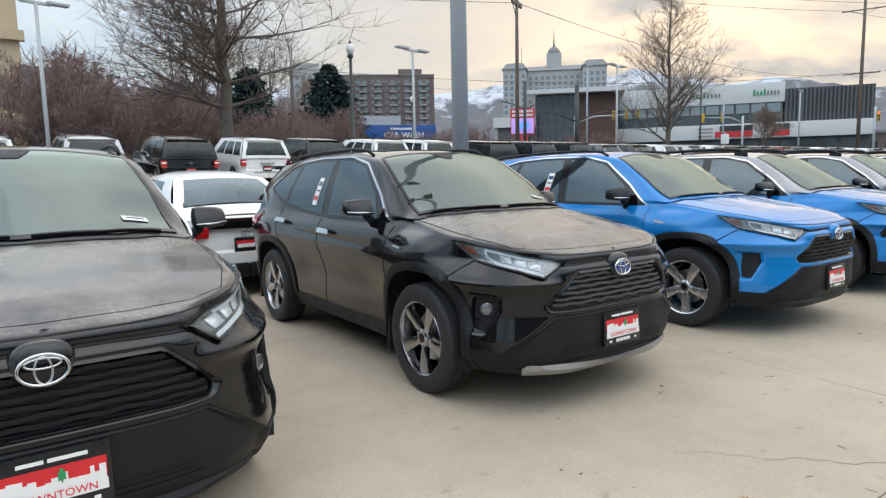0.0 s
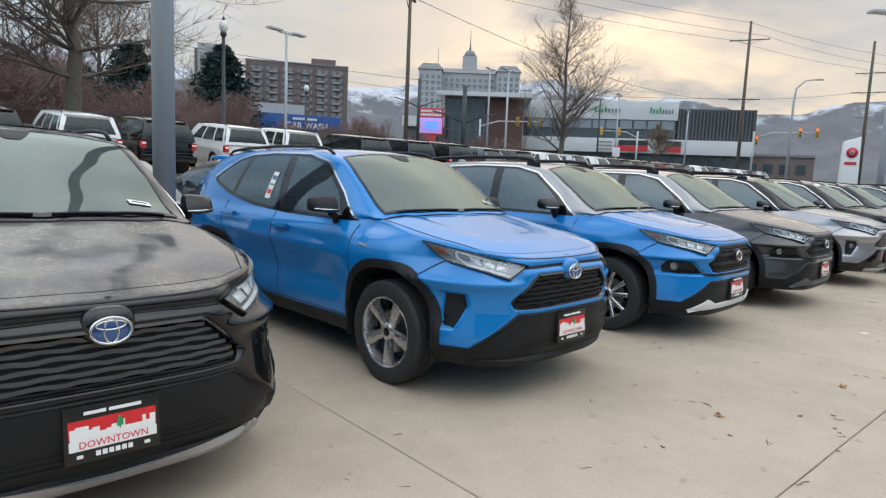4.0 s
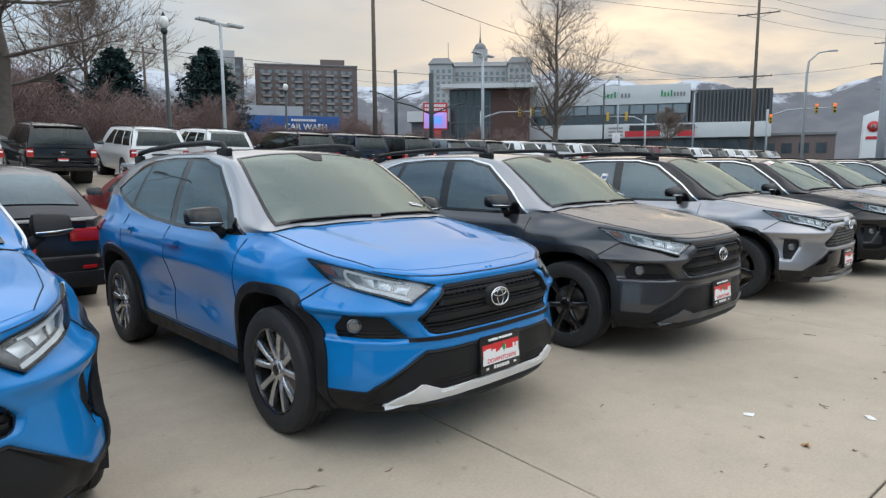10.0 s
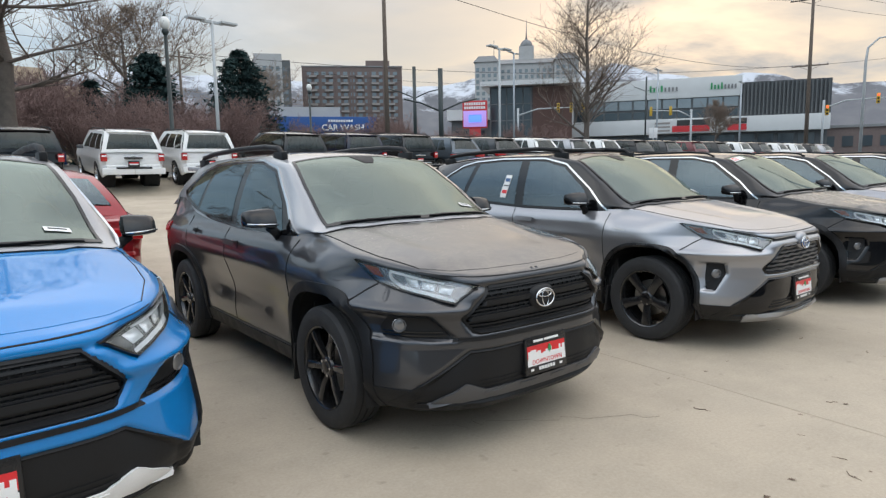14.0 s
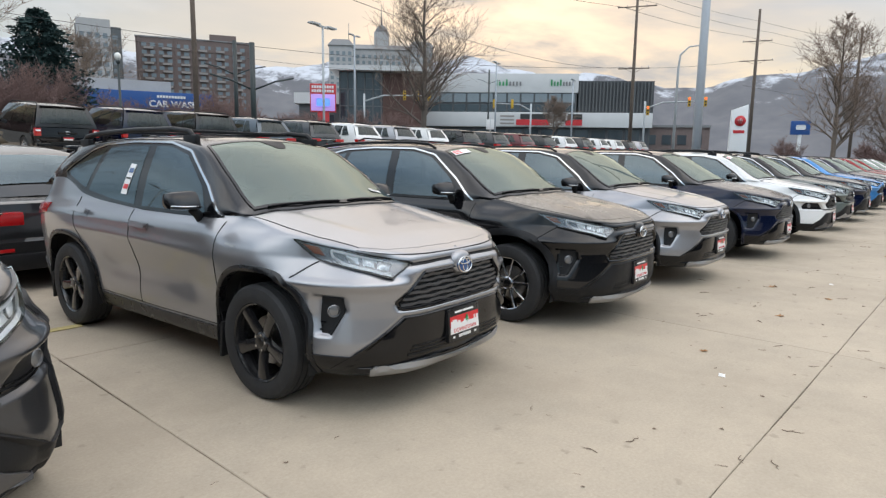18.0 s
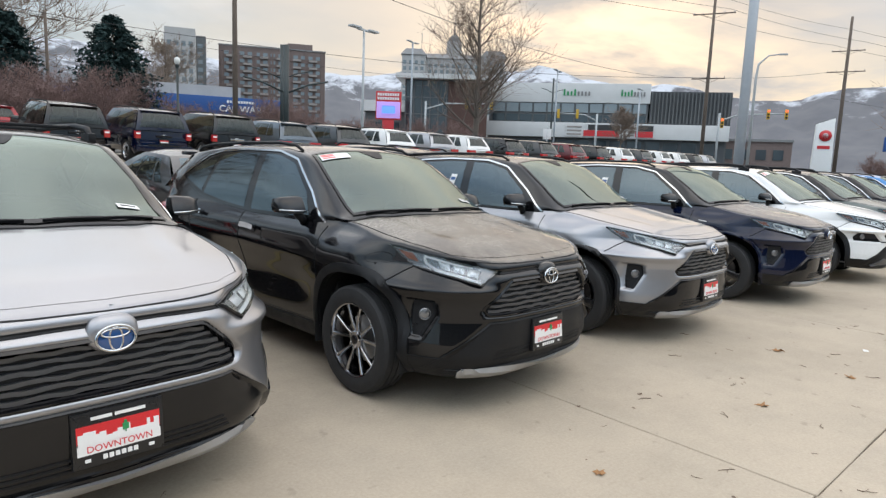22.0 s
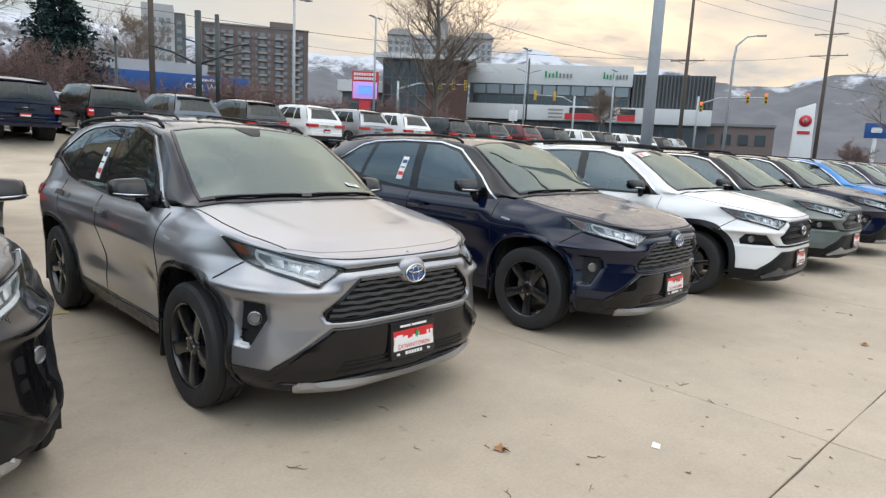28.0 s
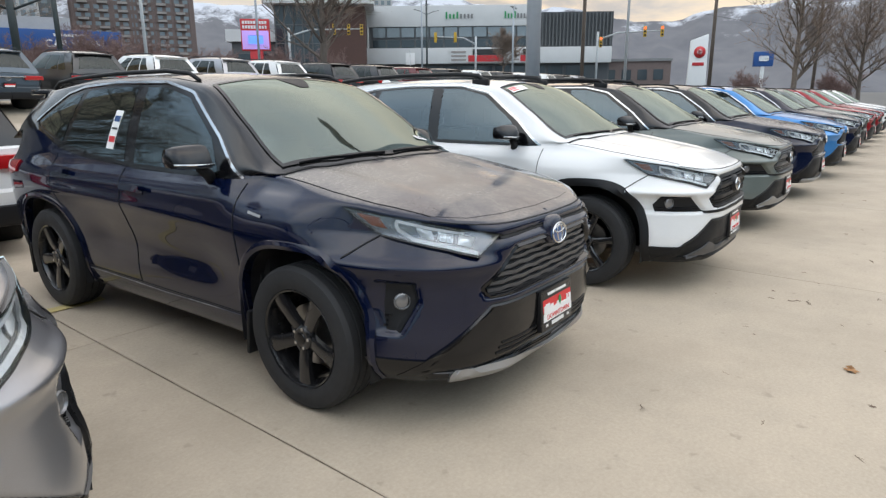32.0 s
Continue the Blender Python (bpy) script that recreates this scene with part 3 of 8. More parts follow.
    # meshes
    def body_mesh(self):
        S_list = list(np.arange(0, 1.25, 0.018)) + list(np.arange(1.25, S_END - 0.9, 0.05)) + list(np.linspace(S_END - 0.9, S_END, 24))
        nz = 72
        verts, faces, idx = [], [], {}
        for side in (1, -1):
            for i, s in enumerate(S_list):
                lo, hi = self.low(s), self.top(s)
                for j in range(nz + 1):
                    p = self.wall_raw(float(s), lo + (hi - lo) * j / nz)
                    if side < 0 and (i == 0 or i == len(S_list) - 1):
                        idx[side, i, j] = idx[1, i, j]
                        continue
                    idx[side, i, j] = len(verts)
                    verts.append((p.x * side, p.y, p.z))
            for i in range(len(S_list) - 1):
                for j in range(nz):
                    q = [idx[side, i, j], idx[side, i + 1, j], idx[side, i + 1, j + 1], idx[side, i, j + 1]]
                    c = sum((Vector(verts[k]) for k in q), Vector()) / 4
                    if abs(c.x) > 0.7 and any(arch_metric(c.y - ay, c.z - TYRE_R) < 0.474 for ay in AXLES):
                        continue
                    faces.append(tuple(q) if side > 0 else tuple(q[::-1]))
        # bonnet deck from the top edge to the middle
        rows = [k for k, s in enumerate(S_list) if plan_at(s)[1] < 1.32]
        m = 14
        grid = {}
        for i in rows:
            for side in (1, -1):
                e = verts[idx[side, i, nz]]
                for j in range(m + 1):
                    if j == 0:
                        grid[side, i, j] = idx[side, i, nz]
                    elif j == m and side < 0:
                        grid[side, i, j] = grid[1, i, j]
                    else:
                        w = j / m
                        p = self.cap(e[0] * (1 - w), e[1])
                        grid[side, i, j] = len(verts)
                        verts.append(tuple(p))
        for i, i2 in zip(rows, rows[1:]):
            for j in range(m):
                for side in (1, -1):
                    q = (grid[side, i, j], grid[side, i2, j], grid[side, i2, j + 1], grid[side, i, j + 1])
                    faces.append(q if side > 0 else q[::-1])
        # floor pan
        base = len(verts)
        verts += [(x, y, 0.30) for x in (-0.72, 0.72) for y in (0.3, 4.4)]
        faces.append((base, base + 1, base + 3, base + 2))
        me = mesh_of("body", verts, faces)
        bm = bmesh.new()
        bm.from_mesh(me)
        bmesh.ops.remove_doubles(bm, verts=bm.verts, dist=0.0004)
        bmesh.ops.recalc_face_normals(bm, faces=bm.faces)
        bm.to_mesh(me)
        bm.free()
        return me

    def cabin_mesh(self):
        """Roof and pillars: the whole cabin skin less the glazed openings."""
        ys = list(np.arange(1.05, 2.1, 0.03)) + list(np.arange(2.1, 4.15, 0.05)) + list(np.arange(4.15, 4.53, 0.025))
        a, b = 14, 16
        verts, faces = [], []
        for y in ys:
            bx, bz = self.belt(y)
            ez, ex = curve_at(self.EDGE_Z, y), curve_at(self.EDGE_X, y)
            row = [self.flank(y, bz + (ez - bz) * j / a) for j in range(a)]
            row += [self.crown(ex * (1 - j / b), y) for j in range(b + 1)]
            row += [Vector((-p.x, p.y, p.z)) for p in reversed(row[:-1])]
            verts += [tuple(p) for p in row]
        w = 2 * (a + b) + 1
        for i in range(len(ys) - 1):
            for j in range(w - 1):
                q = (i * w + j, i * w + j + 1, (i + 1) * w + j + 1, (i + 1) * w + j)
                c = sum((Vector(verts[k]) for k in q), Vector()) / 4
                top = a <= j < w - 1 - a
                if not top and signed_distance(DLO, c.y, c.z) < -0.012:
                    continue
                if top and c.y < 2.1 and signed_distance(WINDSHIELD, c.x, c.y) < -0.03:
                    continue
                if top and c.y > 4.25 and signed_distance(BACKLIGHT, c.x, c.y) < -0.02:
                    continue
                faces.append(q)
        return mesh_of("roof", verts, faces)


def arch_metric(dy, dz):
    """Radius in the slightly squared-off shape of the wheel arches."""
    return (abs(dy) ** 2.5 + abs(dz) ** 2.5) ** 0.4


DLO = [(1.42, 1.112), (1.64, 1.292), (2.0, 1.522), (2.30, 1.582), (2.9, 1.590), (3.35, 1.566), (3.56, 1.523), (3.88, 1.345), (3.81, 1.30), (3.45, 1.205), (3.0, 1.135), (2.4, 1.105)]
WINDSHIELD = [(-0.69, 1.215), (-0.40, 1.125), (0, 1.085), (0.40, 1.125), (0.69, 1.215), (0.640, 1.60), (0.572, 1.935), (0.30, 1.965), (0, 1.975), (-0.30, 1.965), (-0.572, 1.935), (-0.640, 1.60)]
BACKLIGHT = [(-0.56, 4.31), (0.56, 4.31), (0.64, 4.46), (-0.64, 4.46)]
PANES = {  # bottom, right, top, left borders in (y, z)
    "front": ([(1.57, 1.118), (2.44, 1.120)], [(2.44, 1.120), (2.50, 1.572)], [(2.02, 1.506), (2.28, 1.565), (2.50, 1.572)], [(1.57, 1.118), (1.69, 1.290), (2.02, 1.506)]),
    "rear": ([(2.56, 1.124), (2.95, 1.148), (3.36, 1.198)], [(3.36, 1.198), (3.27, 1.554)], [(2.62, 1.574), (2.9, 1.574), (3.27, 1.554)], [(2.56, 1.124), (2.62, 1.574)]),
    "quarter": ([(3.42, 1.215), (3.79, 1.315)], [(3.79, 1.315), (3.84, 1.345)], [(3.34, 1.543), (3.55, 1.504), (3.84, 1.345)], [(3.42, 1.215), (3.34, 1.543)]),
}


def pane_outline(k):
    bo, ri, to, le = PANES[k]
    return bo + ri[1:] + list(reversed(to))[1:] + list(reversed(le))[1:-1]


def ring_band(surface, ay, r0, r1, off, thick, z_low=0.27, n=40):
    """Arch trim: a band round a wheel opening that follows the flank."""
    rows = []
    for k in range(n + 1):
        a = math.pi * (-0.12 + 1.24 * k / n)
        c, s = math.cos(a), math.sin(a)
        u = (abs(c) ** 2.5 + abs(s) ** 2.5) ** 0.4
        rows.append([(ay + r / u * c, max(z_low, TYRE_R + r / u * s)) for r in (r0, r1)])
    verts, faces = [], []
    for (y0, z0), (y1, z1) in rows:
        m = ((y0 + y1) / 2, (z0 + z1) / 2)
        verts += [surface(*S(y0, z0), off - thick), surface(*S(y0, z0), off), surface(*S(*m), off + 0.006), surface(*S(y1, z1), off), surface(*S(y1, z1), -0.006)]
    for k in range(n):
        for j in range(4):
            b = k * 5 + j
            faces.append((b, b + 1, b + 6, b + 5))
    return verts, faces


def strip(surface, pts, width, off=0.004, thick=0.006):
    """A narrow band along a line in a surface's own coordinates."""
    P = resample(pts, max(6, int(sum(math.hypot(b[0] - a[0], b[1] - a[1]) for a, b in zip(pts, pts[1:])) / 0.035)))
    verts, faces = [], []
    for i, p in enumerate(P):
        a, b = P[max(0, i - 1)], P[min(len(P) - 1, i + 1)]
        dx, dz = b[0] - a[0], b[1] - a[1]
        l = math.hypot(dx, dz) or 1
        ox, oz = -dz / l * width / 2, dx / l * width / 2
        verts += [surface(p[0] + ox, p[1] + oz, off - thick), surface(p[0] + ox, p[1] + oz, off), surface(p[0] - ox, p[1] - oz, off), surface(p[0] - ox, p[1] - oz, off - thick)]
    for i in range(len(P) - 1):
        for j in range(3):
            b = i * 4 + j
            faces.append((b, b + 1, b + 5, b + 4))
    return verts, faces


SHAPES = {k: Shape(k) for k in "AB"}
CACHE = {}


def cached(key, make):
    if key not in CACHE:
        CACHE[key] = make()
    return CACHE[key]


def vf_mesh(name, vf, flat=False):
    bm = bmesh.new()
    me = mesh_of(name, *vf)
    bm.from_mesh(me)
    bmesh.ops.remove_doubles(bm, verts=bm.verts, dist=0.00005)
    for f in bm.faces:
        f.smooth = True
    for e in bm.edges:
        if len(e.link_faces) == 2 and e.calc_face_angle(0) > radians(35):
            e.smooth = False
    bmesh.ops.recalc_face_normals(bm, faces=bm.faces)
    mid = Vector((0, 2.3, 0.7))
    if sum((f.calc_area() * f.normal.dot(f.calc_center_median() - mid) for f in bm.faces), 0.0) < 0:
        bmesh.ops.reverse_faces(bm, faces=bm.faces)
    bm.to_mesh(me)
    bm.free()
    return me


def text_mesh(words, size, depth=0.001, bold=False):
    """Flat letters in the x-z plane, facing -y, centred."""
    cu = bpy.data.curves.new("letters", "FONT")
    cu.body, cu.size, cu.extrude, cu.align_x, cu.align_y = words, size, depth, "CENTER", "CENTER"
    cu.offset = size * 0.02 if bold else 0.0
    cu.resolution_u = 3
    tmp = new("letters", cu)
    bpy.context.view_layer.update()
    me = bpy.data.meshes.new_from_object(tmp.evaluated_get(bpy.context.evaluated_depsgraph_get()))
    bpy.data.objects.remove(tmp)
    me.transform(Matrix.Rotation(radians(90), 4, "X"))
    me.materials.clear()
    return me


# wheels
def tyre_mesh():
    p = [(-0.100, 0.245), (-0.112, 0.275), (-0.116, 0.310), (-0.108, 0.345), (-0.088, 0.362), (-0.052, 0.365), (-0.050, 0.358), (-0.042, 0.358), (-0.040, 0.365), (-0.006, 0.366), (-0.004, 0.358),
         (0.004, 0.358), (0.006, 0.366), (0.040, 0.365), (0.042, 0.358), (0.050, 0.358), (0.052, 0.365), (0.088, 0.362), (0.108, 0.345), (0.116, 0.310), (0.112, 0.275), (0.104, 0.252), (0.094, 0.245)]
    return mesh_from(lathe(p, 48), "tyre", angle=35)


def rim_mesh(kind):
    bm = lathe([(0.100, 0.250), (0.106, 0.247), (0.100, 0.238), (0.080, 0.232), (0.02, 0.222), (-0.09, 0.225), (-0.10, 0.245)], 48)
    return mesh_from(bm, "wheel", angle=32)


def spoke_meshes(kind):
    """Hub and each spoke of a wheel as meshes of their own."""
    out = []
    n, split, w0, w1, twist = {"five": (5, 0, 0.050, 0.078, 0.10), "star": (5, 0, 0.058, 0.070, 0.0), "double": (5, 1, 0.028, 0.038, 0.0),
                               "ten": (5, 1, 0.016, 0.022, 0.05), "six": (6, 0, 0.034, 0.044, 0.0)}[kind]
    for k in range(n):
        a0 = 2 * math.pi * k / n + math.pi / 2
        for side in ((-1, 1) if split else (0,)):
            bm, prof = bmesh.new(), []
            for r, w, x in ((0.045, w0, 0.072), (0.11, (w0 + w1) * 0.46, 0.086), (0.18, w1 * 0.92, 0.092), (0.236, w1 * 1.15, 0.094)):
                sway = side * (0.018 + 0.34 * (r - 0.04)) if split else twist * (r - 0.045)
                cx, cy = r * math.cos(a0), r * math.sin(a0)
                tx, ty = -math.sin(a0), math.cos(a0)
                prof.append([bm.verts.new((x + dx, cx + tx * (sway + q * w * 0.62), cy + ty * (sway + q * w * 0.62)))
                             for q, dx in ((-1, -0.030), (-0.92, -0.006), (-0.55, 0.0), (0.55, 0.0), (0.92, -0.006), (1, -0.030))])
            for a, b in zip(prof, prof[1:]):
                for j in range(5):
                    bm.faces.new((a[j], a[j + 1], b[j + 1], b[j]))
            bm.faces.new(prof[-1])
            out.append(mesh_from(bm, "spoke", angle=32))
    bm = lathe([(0.062, 0.066), (0.078, 0.060), (0.086, 0.048), (0.086, 0.033), (0.086, 0.0)], 30)
    out.append(mesh_from(bm, "spoke_hub", angle=32))
    return out


def disc_mesh():
    bm = lathe([(0.012, 0.0), (0.012, 0.155), (-0.012, 0.155), (-0.012, 0.0)], 36)
    return mesh_from(bm, "brake_disc", angle=30)


def hubcap_mesh():
    return mesh_from(lathe([(0.084, 0.032), (0.091, 0.029), (0.093, 0.018), (0.0935, 0.0)], 24), "hub_cap", angle=40)


def nut_mesh():
    bm = bmesh.new()
    for k in range(5):
        a = 2 * math.pi * (k + .5) / 5
        add_tube(bm, [(0.070, 0.050 * math.cos(a), 0.050 * math.sin(a)), (0.090, 0.050 * math.cos(a), 0.050 * math.sin(a))], 0.009, 6)
    return mesh_from(bm, "wheel_nuts", angle=30)


def build_wheel(car, kind, mat, x, y, side, face=None):
    m = pose(x, y, TYRE_R) if side > 0 else pose(x, y, TYRE_R, 0, 0, 180)
    w = link_part("wheel", cached(("rim", kind), lambda: rim_mesh(kind)), mat, car, m=m @ pose(0, 0, 0, 17 + 23 * y))
    link_part("tyre", cached("tyre", tyre_mesh), M["rubber"], w)
    link_part("brake_disc", cached("disc", disc_mesh), M["disc"], w)
    link_part("hub_cap", cached("hub", hubcap_mesh), M["gloss"], w)
    link_part("wheel_nuts", cached("nuts", nut_mesh), M["chrome"], w)
    for sp in cached(("spokes", kind), lambda: spoke_meshes(kind)):
        link_part("spoke", sp, face or mat, w)


def dealer_plate(car, sh, z=0.505):
    """Dealer's card on the bumper: black frame, red band, white skyline and red word; names shown as bars."""
    y = sh.wall(0, z).y - 0.030
    p = link_part("dealer_plate", cached("plate", lambda: box_mesh("dealer_plate", -0.165, 0.165, 0, 0.03, -0.105, 0.105, 0.004)), M["plateblack"], car,
                  "black framed dealer plate with a red and white skyline", pose(0, y, z, -4))

    def flat(key, boxes):
        def make():
            bm = bmesh.new()
            for x0, x1, z0, z1 in boxes:
                add_box(bm, x0, x1, -0.0025, 0.002, z0, z1)
            return mesh_from(bm, key)
        return cached(key, make)
    link_part("red_band", flat("red_band", [(-0.150, 0.150, -0.010, 0.055)]), M["red"], p)
    rng = random.Random(5)
    bars, x = [], -0.146
    while x < 0.14:
        w = rng.uniform(0.012, 0.024)
        bars.append((x, min(0.146, x + w), -0.02, rng.uniform(0.0, 0.034)))
        x += w
    m = pose(0, -0.0035, 0)
    link_part("skyline", flat("skyline", bars + [(-0.150, 0.150, -0.055, -0.018)]), M["paper"], p, m=m)
    link_part("tree_mark", flat("tree_mark", [(0.010, 0.032, 0.010, 0.034), (0.016, 0.026, 0.034, 0.046), (0.019, 0.023, 0.0, 0.012)]), M["green"], p, m=pose(0, -0.006, 0))
    link_part("word", cached("word", lambda: text_mesh("DOWNTOWN", 0.036)), M["red"], p, m=pose(0, -0.0065, -0.037))
    for x0, x1 in ((-0.098, -0.024), (-0.014, 0.098)):
        link_part("name_bar", flat("name_bar%d" % (x0 > -0.05), [(x0, x1, 0.072, 0.084)]), M["paper"], p, m=pose(0, -0.001, 0))
    for k in range(6):
        link_part("letter_bar", flat("letter_bar", [(-0.008, 0.008, -0.009, 0.009)]), M["paper"], p, m=pose(-0.055 + k * 0.022, -0.001, -0.077))
    for x in (-0.115, 0.115):
        link_part("emblem_bar", flat("emblem_bar", [(-0.010, 0.010, -0.006, 0.006)]), M["paper"], p, m=pose(x, -0.001, -0.078))


def ellipse_ring(rx, rz, r, cx=0, cz=0, n=28):
    return [(cx + rx * math.cos(2 * math.pi * k / n), 0, cz + rz * math.sin(2 * math.pi * k / n)) for k in range(n + 1)]


def badge_mesh():
    bm = bmesh.new()
    add_tube(bm, ellipse_ring(0.070, 0.048, 0, 0, 0), 0.0058, 6, False)
    add_tube(bm, ellipse_ring(0.024, 0.044, 0, 0, -0.002), 0.0042, 6, False)
    add_tube(bm, ellipse_ring(0.050, 0.016, 0, 0, 0.020), 0.0042, 6, False)
    return mesh_from(bm, "badge", smooth=True)


def mount_mesh(rx, ry, rz):
    """A rounded pad behind the badge."""
    bm = bmesh.new()
    bmesh.ops.create_uvsphere(bm, u_segments=28, v_segments=14, radius=1)
    for v in bm.verts:
        q = (abs(v.co.x) ** 2.6 + abs(v.co.y) ** 2.6 + abs(v.co.z) ** 2.6) ** (1 / 2.6)
        v.co = Vector((v.co.x / q * rx, v.co.y / q * ry, v.co.z / q * rz))
    return mesh_from(bm, "badge_mount", smooth=True)


def badge_back_mesh():
    bm = bmesh.new()
    bmesh.ops.create_uvsphere(bm, u_segments=24, v_segments=10, radius=1)
    for v in bm.verts:
        v.co = Vector((v.co.x * 0.072, v.co.y * 0.012, v.co.z * 0.050))
    return mesh_from(bm, "badge_field", smooth=True)


def mirror_mesh():
    bm = add_box(bmesh.new(), 0, 0.205, -0.055, 0.070, -0.070, 0.080, 0.048)
    for v in bm.verts:
        k = v.co.x / 0.215
        v.co.y += 0.05 * k * k + (0.03 * (v.co.z / 0.08) if v.co.y < 0 else 0)
        v.co.z *= 1 - 0.22 * k
        if v.co.z < 0:
            v.co.z *= 0.8
    return mesh_from(bm, "mirror_cap", angle=50)


def seat_mesh(wide):
    bm = bmesh.new()
    h = wide / 2
    add_box(bm, -h, h, -0.28, 0.25, 0.55, 0.72, 0.05)
    add_box(bm, -h, h, 0.17, 0.33, 0.62, 1.20, 0.06)
    n = 1 if wide < 0.8 else 3
    for k in range(n):
        cx = 0 if n == 1 else (k - 1) * 0.42
        add_box(bm, cx - 0.13, cx + 0.13, 0.22, 0.33, 1.21, 1.40, 0.045)
    return mesh_from(bm, "seat", angle=50)


def build_suv(spec, m):
    """One SUV with all its parts."""
    st = spec["style"]
    sh = SHAPES[st]
    W, paint, roof = sh.wall, spec["paint"], spec["roof"]
    car = new("suv")
    car.matrix_world = m
    tagged(car, spec["label"], "suv", "row of parked suvs")

    def add(name, make, mat, label="", parent=None):
        return link_part(name, cached((st, name, spec.get("key", "")) if name in ("skid_plate", "lower_bumper") else (st, name), lambda: vf_mesh(name, make())), mat, parent or car, label)

    def pair(name, make, mat, label="", parent=None):
        out = []
        for side in (1, -1):
            me = cached((st, name, side), lambda: vf_mesh(name, make() if side > 0 else mirrored(make())))
            out.append(link_part(name, me, mat, parent[0 if side > 0 else 1] if parent else car, label))
        return out

    link_part("body", cached((st, "body"), sh.body_mesh), paint, car)
    link_part("roof", cached((st, "cabin"), sh.cabin_mesh), roof, car, spec.get("rooflabel", ""))
    # bonnet
    hood = add("bonnet", lambda: patch(sh.cap, [(-0.635, 0.30), (-0.50, 0.205), (-0.3, 0.155), (0, 0.138), (0.3, 0.155), (0.50, 0.205), (0.635, 0.30)], [(0.635, 0.30), (0.715, 0.55), (0.735, 0.8), (0.735, 1.14)],
                                       [(-0.735, 1.14), (-0.4, 1.06), (0, 1.03), (0.4, 1.06), (0.735, 1.14)], [(-0.635, 0.30), (-0.715, 0.55), (-0.735, 0.8), (-0.735, 1.14)], 34, 34, 0.002, 0.0035, 0.003), paint, "dusty bonnet with dried water marks")
    for q in (1, -1):
        link_part("bonnet_gap", cached((st, "hoodgap", q), lambda: vf_mesh("bonnet_gap", strip(sh.cap, [(q * 0.739, 1.16), (q * 0.739, 0.8), (q * 0.719, 0.55), (q * 0.640, 0.30)], 0.0035, 0.003, 0.01))), M["dark"], car)
    add("bonnet_front_gap", lambda: strip(W, [F(-0.665, 0.985), F(-0.52, 0.958), F(-0.25, 0.948), F(0, 0.946), F(0.25, 0.948), F(0.52, 0.958), F(0.665, 0.985)], 0.0035, 0.002, 0.01), M["dark"])
    add("cowl", lambda: patch(sh.cap, [(-0.72, 1.165), (-0.4, 1.085), (0, 1.055), (0.4, 1.085), (0.72, 1.165)], [(0.72, 1.165), (0.735, 1.25)], [(-0.735, 1.25), (-0.4, 1.17), (0, 1.14), (0.4, 1.17), (0.735, 1.25)], [(-0.72, 1.165), (-0.735, 1.25)], 18, 3, 0.006, 0.02), M["trim"])

    # glazing
    add("windshield", lambda: patch(sh.crown, WINDSHIELD[:5], [WINDSHIELD[4], WINDSHIELD[5], WINDSHIELD[6]], WINDSHIELD[6:11][::-1], [WINDSHIELD[0], WINDSHIELD[11], WINDSHIELD[10]], 20, 14, 0.004, 0), M["windshield"], "pale sky-reflecting windshield")

    def frit():
        inner = [(0.97 * x, 1.54 + (y - 1.54) * (0.945 if y > 1.54 else 0.93)) for x, y in WINDSHIELD]
        v, f, n = [], [], len(WINDSHIELD)
        for k in range(n):
            for q in range(4):
                for ring in (WINDSHIELD, inner):
                    a, b = ring[k], ring[(k + 1) % n]
                    v.append(sh.crown(a[0] + (b[0] - a[0]) * q / 4, a[1] + (b[1] - a[1]) * q / 4, 0.0075 if ring is WINDSHIELD else 0.0072))
        for k in range(4 * n):
            b, c = 2 * k, 2 * ((k + 1) % (4 * n))
            f.append((b, c, c + 1, b + 1))
        return v, f
    add("windshield_border", frit, M["gloss"])
    for side in (1, -1):
        for k, label in (("front", "side_window"), ("rear", "rear_side_window"), ("quarter", "quarter_window")):
            me = cached((st, k, side), lambda: vf_mesh(label, patch(sh.flank, *PANES[k], 12, 8, 0.005, 0) if side > 0 else mirrored(patch(sh.flank, *PANES[k], 12, 8, 0.005, 0))))
            link_part(label, me, M["sideglass"] if k == "front" else M["privacy"], car)

    def pillars():
        verts, faces, a, b = [], [], 66, 14
        top = resample(DLO[:8], a)
        low = resample([(1.42, 1.111)] + DLO[:7:-1] + [(3.88, 1.344)], a)
        for i in range(a + 1):
            for j in range(b + 1):
                verts.append(sh.flank(low[i][0] + (top[i][0] - low[i][0]) * j / b, low[i][1] + (top[i][1] - low[i][1]) * j / b, 0.003))
        outlines = [pane_outline(k) for k in PANES]
        for i in range(a):
            for j in range(b):
                q = (i * (b + 1) + j, (i + 1) * (b + 1) + j, (i + 1) * (b + 1) + j + 1, i * (b + 1) + j + 1)
                c = sum((verts[k] for k in q), Vector()) / 4
                if min(signed_distance(o, c.y, c.z) for o in outlines) > -0.012:
                    faces.append(q)
        return verts, faces
    pair("pillar_cover", pillars, M["gloss"])
    ARC = [(1.39, 1.100), (1.63, 1.300), (2.0, 1.537), (2.30, 1.598), (2.9, 1.606), (3.35, 1.582), (3.57, 1.538), (3.91, 1.348)]
    pair("window_trim", lambda: strip(sh.flank, ARC, 0.015, 0.010, 0.012), spec.get("arc", M["chrome"]), "bright window surround")
    pair("belt_trim", lambda: strip(sh.flank, [(1.39, 1.105), (2.4, 1.100), (3.0, 1.130), (3.45, 1.200), (3.82, 1.296), (3.90, 1.340)], 0.014, 0.008, 0.01), M["gloss"])
